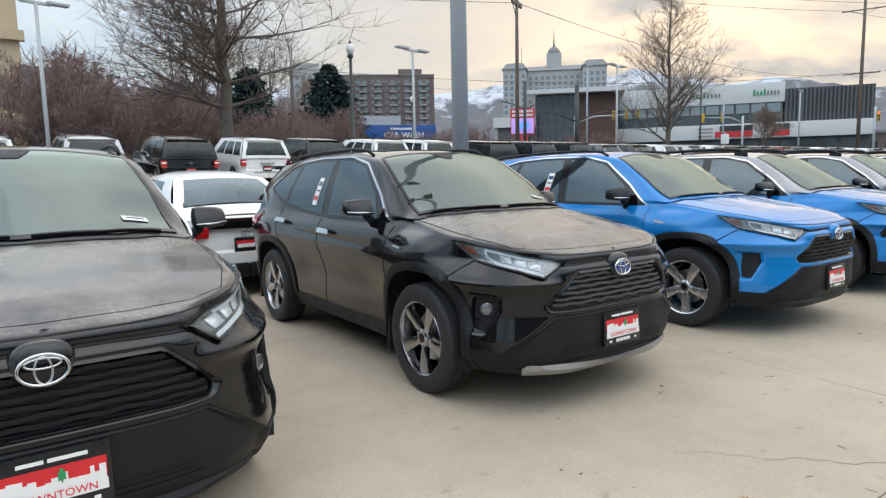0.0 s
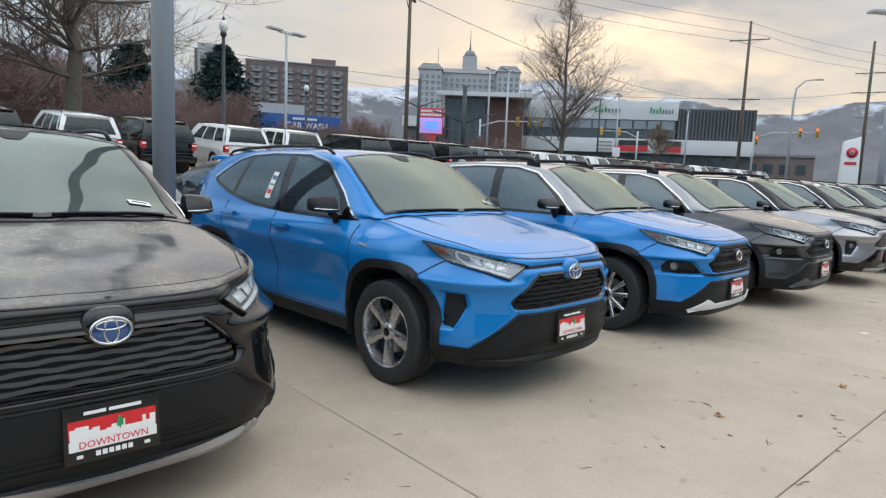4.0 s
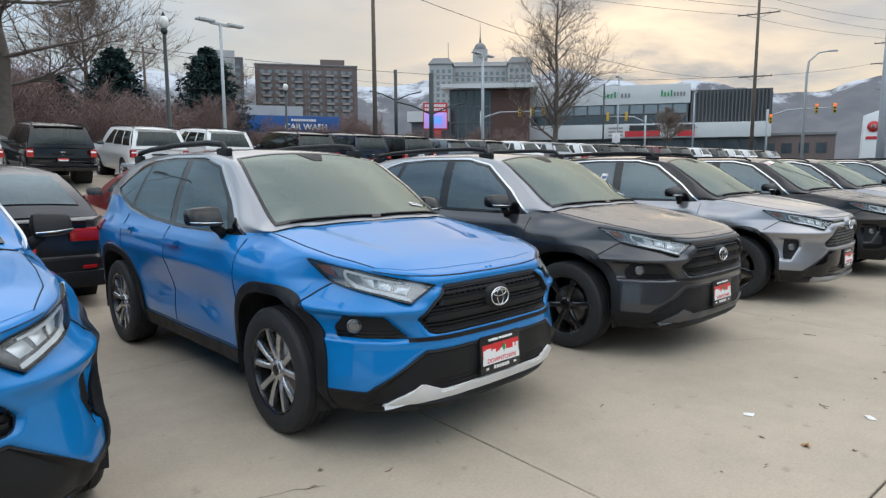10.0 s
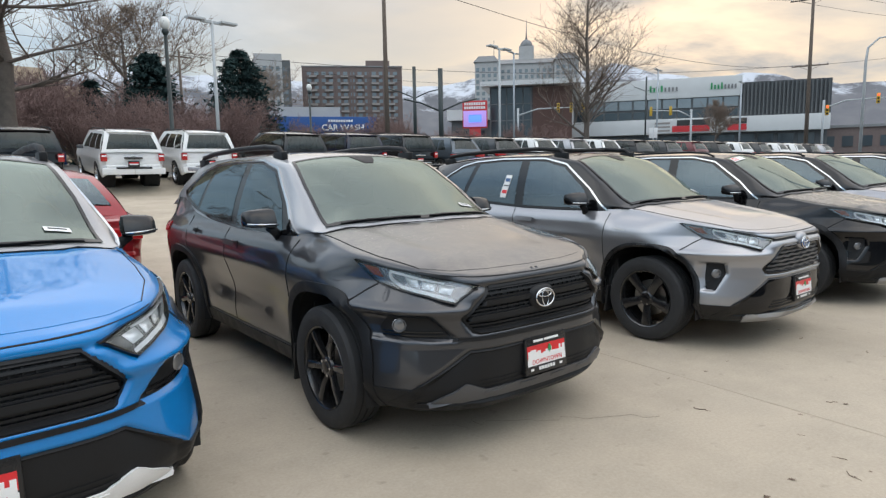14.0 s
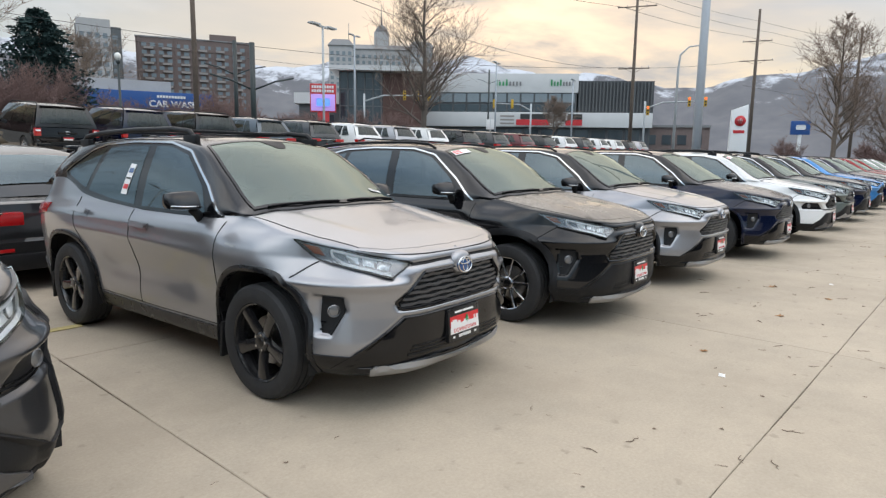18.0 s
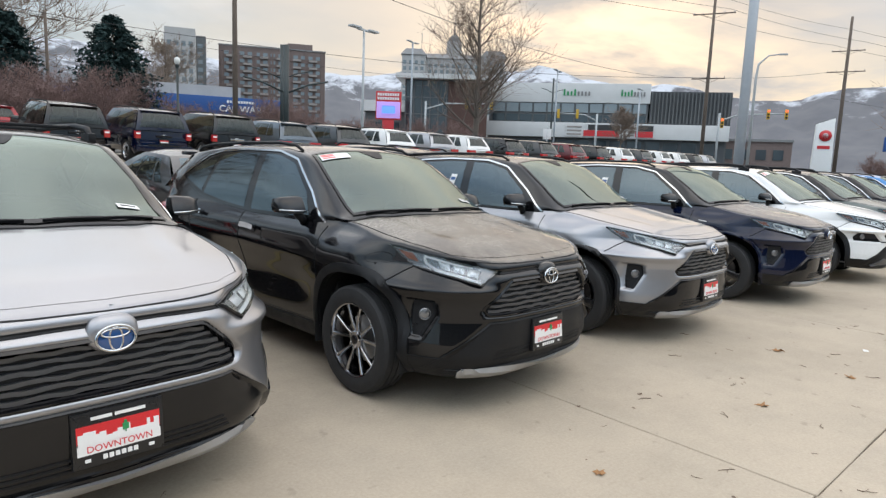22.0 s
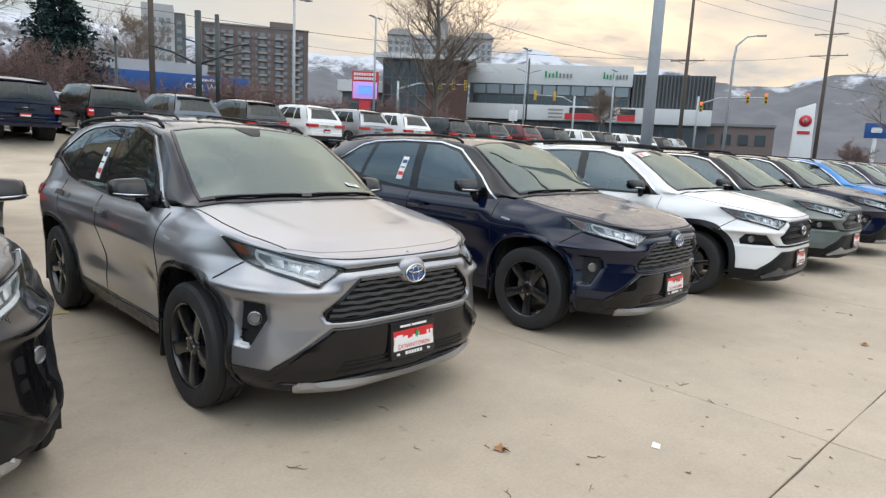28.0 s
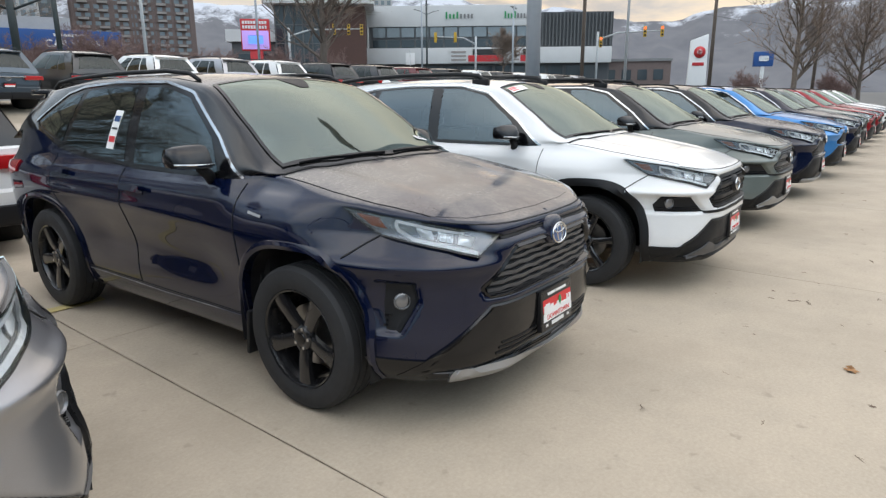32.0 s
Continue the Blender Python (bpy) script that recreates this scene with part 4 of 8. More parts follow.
    add("rear_window", lambda: patch(sh.crown, BACKLIGHT[:2], [BACKLIGHT[1], BACKLIGHT[2]], [BACKLIGHT[3], BACKLIGHT[2]], [BACKLIGHT[0], BACKLIGHT[3]], 10, 6, 0.012, 0.01), M["privacy"])
    pair("wiper", lambda: strip(sh.crown, [(0.04, 1.105), (0.30, 1.125), (0.60, 1.19)], 0.008, 0.016, 0.010), M["trim"])
    add("sensor_cover", lambda: patch(sh.crown, [(-0.035, 1.80), (0.035, 1.80)], [(0.035, 1.80), (0.075, 1.86), (0.105, 1.945)], [(-0.105, 1.945), (0.105, 1.945)], [(-0.035, 1.80), (-0.075, 1.86), (-0.105, 1.945)], 6, 6, 0.0068, 0.002), M["trim"])
    spoiler = link_part("spoiler", cached("spoiler", lambda: box_mesh("spoiler", -0.60, 0.60, 4.20, 4.36, 1.535, 1.575, 0.015)), roof, car)

    # lamps
    HL = ([F(0.565, 0.822), F(0.66, 0.862), F(0.772, 0.918)], [F(0.772, 0.918), F(0.797, 1.028)], [F(0.428, 0.912), F(0.56, 0.942), F(0.70, 0.985), F(0.797, 1.028)], [F(0.565, 0.822), F(0.428, 0.912)])
    lamps = pair("headlamp", lambda: patch(W, *HL, 22, 7, 0.004, 0.01), M["lampdark"], "headlamp with a bright light guide")

    def inner(a, b):
        """A line inside the lamp: a along it, b up it."""
        B, T = resample(HL[0], 20), resample(HL[2], 20)
        k = a * 20
        i = min(19, int(k))
        k -= i
        p = [B[i][c] + (B[i + 1][c] - B[i][c]) * k for c in (0, 1)]
        q = [T[i][c] + (T[i + 1][c] - T[i][c]) * k for c in (0, 1)]
        return (p[0] + (q[0] - p[0]) * b, p[1] + (q[1] - p[1]) * b)
    pair("light_guide", lambda: merged(strip(W, [inner(0.03, 0.14), inner(0.3, 0.14), inner(0.62, 0.14)], 0.015, 0.012, 0.01), strip(W, [inner(0.62, 0.12), inner(0.70, 0.5), inner(0.66, 0.84)], 0.016, 0.012, 0.01),
                                       strip(W, [inner(0.66, 0.86), inner(0.40, 0.80), inner(0.2, 0.80)], 0.012, 0.011, 0.01)), M["drl"], "", lamps)
    pair("reflector", lambda: merged(*[patch(W, [inner(a, 0.32), inner(a + 0.12, 0.32)], [inner(a + 0.12, 0.32), inner(a + 0.13, 0.72)], [inner(a + 0.01, 0.72), inner(a + 0.13, 0.72)], [inner(a, 0.32), inner(a + 0.01, 0.72)], 6, 4, 0.007, 0.006, 0.010) for a in (0.10, 0.26, 0.42)]), M["lampback"], "", lamps)
    pair("amber_corner", lambda: patch(W, [inner(0.80, 0.42), inner(0.93, 0.42)], [inner(0.93, 0.42), inner(0.94, 0.84)], [inner(0.78, 0.88), inner(0.94, 0.84)], [inner(0.80, 0.42), inner(0.78, 0.88)], 6, 4, 0.008, 0.006), M["amber"], "", lamps)
    pair("lamp_surround", lambda: strip(W, HL[0] + HL[1][1:] + HL[2][::-1][1:] + HL[3][::-1][1:], 0.008, 0.016, 0.016), M["gloss"], "", lamps)
    pair("lens", lambda: patch(W, *HL, 22, 7, 0.018, 0.014, 0.004), M["lens"], "", lamps)
    TL = ([S(4.02, 0.98), S(4.35, 0.93), S(4.52, 0.90)], [S(4.52, 0.90), S(4.52, 0.99)], [S(3.98, 1.06), S(4.35, 1.04), S(4.52, 0.99)], [S(4.02, 0.98), S(3.98, 1.06)])
    pair("tail_lamp", lambda: patch(W, *TL, 12, 4, 0.012, 0.012, 0.004), M["redlens"])

    # nose
    if st == "A":
        # black strip for the slit, with the bonnet lip's shadow painted in
        add("bonnet_slit_shade", lambda: patch(W, [F(-0.44, 0.890), F(-0.2, 0.894), F(0.2, 0.894), F(0.44, 0.890)], [F(0.44, 0.890), F(0.43, 0.908)], [F(-0.43, 0.908), F(-0.2, 0.912), F(0.2, 0.912), F(0.43, 0.908)], [F(-0.44, 0.890), F(-0.43, 0.908)], 24, 2, 0.004, 0.01), M["dark"])
    g = sh.grille

    def span(z):
        xs = []
        for i in range(len(g)):
            (x0, z0), (x1, z1) = g[i - 1], g[i]
            if (z0 - z) * (z1 - z) <= 0 and abs(z1 - z0) > 1e-6:
                xs.append(x0 + (z - z0) / (z1 - z0) * (x1 - x0))
        return max(xs) - 0.012
    z0, z1 = min(q[1] for q in g) + 0.010, max(q[1] for q in g) - 0.010

    def grille_back():
        n = 8
        rows = [(z0 + (z1 - z0) * k / n) for k in range(n + 1)]
        return patch(W, [F(-span(z0), z0), F(span(z0), z0)], [F(span(z), z) for z in rows], [F(-span(z1), z1), F(span(z1), z1)], [F(-span(z), z) for z in rows], 24, 10, 0.004, 0.0)
    grille = add("grille", grille_back, M["dark"], "black mesh radiator grille")

    def slats():
        out = []
        n = 6 if st == "A" else 11
        for k in range(n):
            z = z0 + (z1 - z0) * (k + 0.5) / n
            w = span(z) - 0.008
            if st == "A":
                # stepped bars, so that the gaps read as flat hexagons
                pts, cells = [], max(5, int(w / 0.085))
                for q in range(-cells, cells + 1):
                    dz = 0.0026 if (q + k) % 2 else -0.0026
                    for e in (0.12, 0.88):
                        x = (q - 0.5 + e) * w / (cells + 0.5)
                        pts.append(F(max(-w, min(w, x)), z + dz))
                out.append(strip(W, pts, 0.0165, 0.020, 0.018))
            else:
                out.append(strip(W, [F(-w, z), F(-w / 2, z), F(0, z), F(w / 2, z), F(w, z)], 0.010 if k not in (3, 7) else 0.026, 0.018 if k not in (3, 7) else 0.032, 0.02))
        if st == "B":
            for k in range(-13, 14):
                x = k * 0.04
                zz = [z for z in (z0, z1) if abs(x) < span(z)]
                if len(zz) == 2:
                    out.append(strip(W, [F(x, z0), F(x, (z0 + z1) / 2), F(x, z1)], 0.006, 0.013, 0.012))
        return [vf_mesh("grille_bar", o) for o in out]
    for me in cached((st, "bars"), slats):
        link_part("grille_bar", me, spec.get("bars_mat", M["grillebar"] if spec.get("skid") is M["silver"] else M["trim"]), grille)
    add("grille_frame", lambda: strip(W, [F(x * 0.985, z) for x, z in g + g[:1]], 0.014, 0.014, 0.03), M["gloss"] if st == "A" else M["trim"], "", grille)
    bz = 0.852 if st == "A" else 0.800
    by = W(0, bz).y
    if st == "A":
        link_part("badge_mount", cached("mount", lambda: mount_mesh(0.094, 0.040, 0.070)), paint, car, m=pose(0, by + 0.012, bz + 0.016, -8))
    else:
        link_part("badge_mount", cached("mountb", lambda: mount_mesh(0.098, 0.050, 0.074)), M["trim"], car, m=pose(0, by - 0.005, bz, -4))
    by -= 0.022 if st == "A" else 0.042
    bd = link_part("badge_field", cached("field", badge_back_mesh), spec["badge"], car, m=pose(0, by, bz, -6))
    link_part("badge", cached("badge", badge_mesh), M["chrome"], bd, "chrome oval badge", pose(0, -0.010, 0))
    lw = sh.lower
    lower_mat = spec.get("lower", M["trim"])
    LB = ([F(-0.80, 0.300), F(-0.4, 0.290), F(0, 0.285), F(0.4, 0.290), F(0.80, 0.300)], [F(0.80, 0.300), F(lw[2][0] + 0.01, lw[2][1]), F(lw[1][0], lw[1][1])], [F(lw[0][0], lw[0][1]), F(0, lw[0][1]), F(lw[1][0], lw[1][1])], [F(-0.80, 0.300), F(-lw[2][0] - 0.01, lw[2][1]), F(lw[0][0], lw[0][1])])
    link_part("lower_bumper", cached((st, "lower"), lambda: vf_mesh("lower_bumper", patch(W, *LB, 60, 18, 0.012, 0.022))), lower_mat, car)
    link_part("lower_intake", cached((st, "intake"), lambda: vf_mesh("lower_intake", patch(W, [F(-0.50, 0.345), F(0, 0.345), F(0.50, 0.345)], [F(0.50, 0.345), F(0.44, 0.43)], [F(-0.44, 0.43), F(0, 0.43), F(0.44, 0.43)], [F(-0.50, 0.345), F(-0.44, 0.43)], 30, 5, 0.009, 0.01))), M["dark"], car)
    for q, z in ((0, 0.365), (0.015, 0.388), (0.03, 0.411)):
        link_part("intake_bar", cached((st, "ibar", z), lambda: vf_mesh("intake_bar", strip(W, [F(-0.48 + q, z), F(0, z), F(0.48 - q, z)], 0.010, 0.016, 0.014))), M["trim"], car)
    pair("valance", lambda: patch(W, [F(0.0, 0.245), F(0.45, 0.248), F(0.72, 0.255), S(0.47, 0.27)], [S(0.47, 0.27), S(0.485, 0.392)], [F(0.0, 0.31), F(0.45, 0.315), F(0.745, 0.388), S(0.485, 0.392)], [F(0.0, 0.245), F(0.0, 0.31)], 32, 5, 0.010, 0.014), M["trim"] if lower_mat is not M["gloss"] else M["gloss"])
    if spec.get("skid"):
        if st == "A":
            mk = lambda: patch(W, [F(-0.640, 0.262), F(-0.45, 0.260), F(0, 0.258), F(0.45, 0.260), F(0.640, 0.262)], [F(0.640, 0.262), F(0.660, 0.292)], [F(-0.660, 0.292), F(-0.615, 0.322), F(-0.55, 0.300), F(0, 0.288), F(0.55, 0.300), F(0.615, 0.320), F(0.660, 0.292)], [F(-0.640, 0.262), F(-0.660, 0.292)], 44, 4, 0.022, 0.024)
        else:
            mk = lambda: patch(W, [F(-0.665, 0.290), F(-0.45, 0.302), F(0, 0.306), F(0.45, 0.302), F(0.665, 0.290)], [F(0.665, 0.290), F(0.688, 0.312)], [F(-0.688, 0.312), F(-0.525, 0.410), F(-0.475, 0.392), F(-0.41, 0.366), F(0, 0.370), F(0.41, 0.366), F(0.475, 0.392), F(0.525, 0.410), F(0.688, 0.312)], [F(-0.665, 0.290), F(-0.688, 0.312)], 60, 6, 0.026, 0.03)
        link_part("skid_plate", cached((st, "skid"), lambda: vf_mesh("skid_plate", mk())), spec["skid"], car, spec.get("skidlabel", "satin silver skid strip"))
        if st == "B":
            for x in (-0.36, -0.12, 0.12, 0.36):
                link_part("skid_notch", cached((st, "notch", x), lambda: vf_mesh("skid_notch", strip(W, [F(x - 0.06, 0.352), F(x + 0.06, 0.352)], 0.014, 0.031, 0.012))), spec["skid"], car)
    # fog lamp pods
    if st == "A":
        POD = ([F(0.822, 0.505), F(0.850, 0.508)], [F(0.850, 0.508), F(0.842, 0.60), F(0.834, 0.722)], [F(0.774, 0.719), F(0.834, 0.722)], [F(0.822, 0.505), F(0.768, 0.645), F(0.774, 0.719)])
    else:
        POD = ([F(0.565, 0.645), F(0.70, 0.648), F(0.828, 0.650)], [F(0.828, 0.650), F(0.832, 0.70), F(0.822, 0.768)], [F(0.690, 0.763), F(0.76, 0.766), F(0.822, 0.768)], [F(0.565, 0.645), F(0.690, 0.763)])
    pods = pair("fog_pod", lambda: patch(W, *POD, 12, 8, 0.006, 0.012), M["trim"])
    for i, side in enumerate((1, -1)):
        if st == "B" or spec.get("fog", True):
            c = W(F(0.806 if st == "A" else 0.785, 0.63)[0], 0.640 if st == "A" else 0.715, 0.006)
            lampm = cached("fog", lambda: mesh_from(lathe([(0.0, 0.038), (0.014, 0.038), (0.018, 0.033), (0.010, 0.029), (0.014, 0.018), (0.015, 0.0)], 22), "fog_lamp", angle=35))
            link_part("fog_lamp", lampm, M["foglens"], pods[i], "round clear fog lamp", pose(side * c.x, c.y, c.z, 0, 0, -52 if side > 0 else -128))
    if st == "A":
        pair("louvre", lambda: merged(*[strip(W, [F(0.852 - (z - 0.53) * 0.5, z), F(0.844, z)], 0.008, 0.014, 0.012) for z in (0.53, 0.552, 0.574)]), M["gloss"], "", pods)
    else:
        pair("pod_louvre", lambda: merged(*[strip(W, [F(0.60 + (z - 0.66), z), F(0.72, z), F(0.825, z)], 0.007, 0.013, 0.012) for z in (0.662, 0.680)]), M["gloss"], "", pods)
        add("mouth_band", lambda: patch(W, [F(-0.58, 0.632), F(0, 0.626), F(0.58, 0.632)], [F(0.58, 0.632), F(0.57, 0.652)], [F(-0.57, 0.652), F(0, 0.650), F(0.57, 0.652)], [F(-0.58, 0.632), F(-0.57, 0.652)], 40, 3, 0.006, 0.012), M["trim"])
    dealer_plate(car, sh, 0.480 if st == "A" else 0.490)

    # flanks
    for ay in AXLES:
        pair("arch_trim_%s%d" % ("front" if ay < 2 else "rear", bool(spec.get("arch"))), lambda: ring_band(W, ay, 0.452, 0.488 if spec.get("arch") else 0.512, 0.014, 0.05), spec.get("arch", M["trim"]))
    pair("sill_trim", lambda: patch(W, [S(1.38, 0.255), S(3.15, 0.255)], [S(3.15, 0.255), S(3.14, 0.37)], [S(1.36, 0.37), S(2.2, 0.355), S(3.14, 0.37)], [S(1.38, 0.255), S(1.36, 0.37)], 30, 5, 0.010, 0.014), spec.get("arch", M["trim"]))
    pair("rear_bumper_trim", lambda: patch(W, [S(4.06, 0.30), S(4.4, 0.33), (S_END - 0.01, 0.34)], [(S_END - 0.01, 0.34), (S_END - 0.01, 0.56)], [S(4.10, 0.42), S(4.4, 0.52), (S_END - 0.01, 0.56)], [S(4.06, 0.30), S(4.10, 0.42)], 18, 5, 0.010, 0.014), M["trim"])
    SEAMS = [[S(1.36, 0.38), S(1.37, 0.75), S(1.36, 1.08)], [S(2.47, 0.38), S(2.50, 0.8), S(2.53, 1.09)], [S(1.36, 0.385), S(2.2, 0.375), S(3.13, 0.385)], [S(3.13, 0.385), S(3.20, 0.62), S(3.34, 0.82), S(3.43, 0.95), S(3.45, 1.14)]]
    pair("door_gap", lambda: merged(*[strip(W, s, 0.0045, 0.003, 0.006) for s in SEAMS]), M["dark"])
    pair("fender_gap", lambda: merged(strip(W, [F(0.775, 0.915), S(0.535, 0.88), S(0.60, 0.83), S(0.62, 0.815)], 0.006, 0.0035, 0.006)), M["dark"])
    for y, z in ((2.24, 0.985), (3.20, 1.025)):
        hs = pair("door_handle_%d" % (y < 3), lambda: merged(strip(W, [S(y - 0.02, z - 0.002), S(y + 0.06, z + 0.004), S(y + 0.14, z + 0.006), S(y + 0.20, z + 0.004)], 0.030, 0.042, 0.012), strip(W, [S(y - 0.02, z), S(y, z)], 0.028, 0.042, 0.05), strip(W, [S(y + 0.18, z + 0.004), S(y + 0.20, z + 0.004)], 0.028, 0.042, 0.05)), spec.get("handle", paint))
        for hnd in hs:
            hnd.name = "door_handle"
        pair("handle_cup_%d" % (y < 3), lambda: patch(W, [S(y + 0.0, z - 0.030), S(y + 0.17, z - 0.025)], [S(y + 0.17, z - 0.025), S(y + 0.17, z + 0.03)], [S(y + 0.0, z + 0.028), S(y + 0.17, z + 0.03)], [S(y, z - 0.03), S(y, z + 0.028)], 8, 4, 0.0035, 0.004), paint)
    for side in (1, -1):
        b = sh.flank(1.60, 1.13)
        cap = link_part("mirror", cached(("mirror", side), lambda: (lambda me: (me.transform(Matrix.Diagonal((side, 1, 1, 1))), me.flip_normals() if side < 0 else None, me)[2])(mirror_mesh())), spec.get("mirror", M["gloss"]), car, m=pose(side * (b.x + 0.040), 1.60, 1.200))
        link_part("mirror_stalk", cached("stalk%d" % side, lambda: mesh_from(add_tube(bmesh.new(), [(-side * 0.030, 0.02, -0.120), (side * 0.00, 0.01, -0.085), (side * 0.05, 0.0, -0.045)], [0.034, 0.030, 0.028], 10), "mirror_stalk", smooth=True)), M["trim"], cap)
        link_part("mirror_stripe", cached("stripe%d" % side, lambda: mesh_from(add_tube(bmesh.new(), [(side * 0.01, -0.070, -0.028), (side * 0.11, -0.058, -0.025), (side * 0.20, -0.012, -0.020)], 0.006, 6), "mirror_stripe", smooth=True)), M["chrome"], cap)
        # wheels and wells
        for ay in AXLES:
            build_wheel(car, spec["wheel"], spec["rim"], side * 0.795, ay, side, spec.get("face"))
            well = cached(("well", side), lambda: (lambda bm: mesh_from(bm, "wheel_well", smooth=True))(wheel_well(side)))
            link_part("wheel_well", well, M["dark"], car, m=pose(0, ay, TYRE_R))
            if spec.get("flaps", True):
                link_part("mud_flap", cached("flap", lambda: box_mesh("mud_flap", -0.10, 0.10, -0.012, 0.012, -0.14, 0.10, 0.006)), M["trim"], car, m=pose(side * 0.80, ay + 0.395, 0.33, 6))
        # rails
        h = spec.get("rail", 0.035)
        tall = h > 0.05
        ys = (2.06, 2.16, 2.4, 3.0, 3.6, 3.88, 3.98)
        pts = []
        for k, y in enumerate(ys):
            p = sh.crown(0.565, y)
            pts.append((side * p.x, y, p.z + (h if 0 < k < 6 else 0.005)))
        link_part("roof_rail", cached(("rail", side, h), lambda: mesh_from(add_tube(bmesh.new(), pts, [0.020 if tall else 0.012] + [0.022 if tall else 0.014] * 5 + [0.02 if tall else 0.012], 8), "roof_rail", smooth=True)), M["trim"], car)
        if tall:
            for y0, y1, zb in ((2.05, 2.22, 1.588), (3.82, 3.99, 1.565)):
                link_part("rail_foot", cached(("foot", h, y0), lambda: box_mesh("rail_foot", -0.024, 0.024, y0, y1, zb, zb + h, 0.014)), M["trim"], car, m=pose(side * 0.565, 0, 0))
    if spec.get("bars"):
        for y in (2.45, 3.35):
            link_part("cross_bar", cached("bar", lambda: mesh_from(add_box(bmesh.new(), -0.56, 0.56, -0.03, 0.03, -0.012, 0.012, 0.008), "cross_bar", angle=40)), M["trim"], car, m=pose(0, y, 1.625 + spec.get("rail", 0.035)))
    link_part("antenna_fin", cached("fin", lambda: fin_mesh()), roof, car, m=pose(0, 3.75, 1.625))
    if not spec.get("moon") is None:
        add("sunroof", lambda: patch(sh.crown, [(-0.38, 2.22), (0.38, 2.22)], [(0.38, 2.22), (0.38, 2.75)], [(-0.38, 2.75), (0.38, 2.75)], [(-0.38, 2.22), (-0.38, 2.75)], 8, 6, 0.005, 0.004), M["gloss"])

    # cabin
    tub = link_part("cabin_tub", cached("tub", tub_mesh), M["dash"], car)
    link_part("dashboard", cached("dash", dash_mesh), M["dash"], tub)
    link_part("steering_wheel", cached("wheelrim", steering_mesh), M["trim"], tub, m=pose(0.36, 1.93, 1.02, 64))
    for x in (0.36, -0.36):
        link_part("front_seat", cached("seat1", lambda: seat_mesh(0.5)), M["seat"], tub, m=pose(x, 2.30, 0))
    link_part("rear_seat", cached("seat3", lambda: seat_mesh(1.25)), M["seat"], tub, m=pose(0, 3.15, -0.02))
    link_part("rear_view_mirror", cached("rvm", lambda: mesh_from(add_box(add_box(bmesh.new(), -0.12, 0.12, 1.985, 2.015, 1.43, 1.49, 0.012), -0.055, 0.055, 1.83, 1.99, 1.455, 1.535, 0.015), "rear_view_mirror", angle=40)), M["trim"], tub)
    # papers
    c = sh.crown(-0.50 * 1, 1.25, 0.011)
    sticker = lambda: vf_mesh("stock_sticker", patch(sh.crown, [(0.44, 1.245), (0.56, 1.262)], [(0.56, 1.262), (0.555, 1.30)], [(0.435, 1.283), (0.555, 1.30)], [(0.44, 1.245), (0.435, 1.283)], 4, 2, 0.011, 0.002))
    st1 = link_part("stock_sticker", cached((st, "stock"), sticker), M["paper"], car, "small white stock number sticker")
    link_part("sticker_print", cached((st, "stockp"), lambda: vf_mesh("sticker_print", strip(sh.crown, [(0.455, 1.270), (0.54, 1.282)], 0.010, 0.0125, 0.001))), M["print"], st1)
    if spec.get("price"):
        pr = cached((st, "price"), lambda: vf_mesh("price_sticker", mirrored(patch(sh.flank, [(2.71, 1.19), (2.80, 1.195)], [(2.80, 1.195), (2.775, 1.43)], [(2.685, 1.425), (2.775, 1.43)], [(2.71, 1.19), (2.685, 1.425)], 3, 6, 0.010, 0.002))))
        ps = link_part("price_sticker", pr, M["paper"], car, "white window price sticker with blue and red print")
        for z, mt, key in ((1.375, M["bluebadge"], "u"), (1.315, M["print"], "v"), (1.25, M["red"], "w")):
            link_part("sticker_print", cached((st, "pp", key), lambda: vf_mesh("sticker_print", mirrored(strip(sh.flank, [(2.713 - (z - 1.2) * 0.1, z), (2.785 - (z - 1.2) * 0.1, z + 0.003)], 0.036 if key != "v" else 0.012, 0.0125, 0.001)))), mt, ps)
    if spec.get("paper"):
        pp = cached((st, "wpaper"), lambda: vf_mesh("window_sheet", patch(sh.crown, [(-0.56, 1.80), (-0.28, 1.81)], [(-0.28, 1.81), (-0.27, 1.89)], [(-0.545, 1.88), (-0.27, 1.89)], [(-0.56, 1.80), (-0.545, 1.88)], 6, 3, 0.012, 0.002)))
        sheet = link_part("window_sheet", pp, M["paper"], car, "white sheet with red print taped inside the windshield")
        link_part("sheet_print", cached((st, "wprint"), lambda: vf_mesh("sheet_print", merged(*[strip(sh.crown, [(-0.54, y), (-0.42, y + 0.004)], 0.012, 0.0135, 0.001) for y in (1.82, 1.845, 1.865)]))), M["red"], sheet)
    if spec.get("hybrid"):
        pair("hybrid_badge", lambda: strip(W, [S(1.14, 0.945), S(1.25, 0.956)], 0.012, 0.006, 0.006), M["silver"])
    for o in car.children:
        if o.name.startswith("arch_trim"):
            o.name = "arch_trim"
        elif o.name.startswith("handle_cup"):
            o.name = "handle_cup"
    return car


def wheel_well(side):
    bm = bmesh.new()
    n = 20
    rows = []
    for x in (0.52, 0.885):
        row = []
        for k in range(n + 1):
            a = math.pi * (-0.08 + 1.16 * k / n)
            u = (abs(math.cos(a)) ** 2.5 + abs(math.sin(a)) ** 2.5) ** 0.4
            row.append(bm.verts.new((side * x, 0.462 / u * math.cos(a), 0.462 / u * math.sin(a))))
        rows.append(row)
    for k in range(n):
        bm.faces.new((rows[0][k], rows[0][k + 1], rows[1][k + 1], rows[1][k]))
    bm.faces.new(rows[0])
    return bm


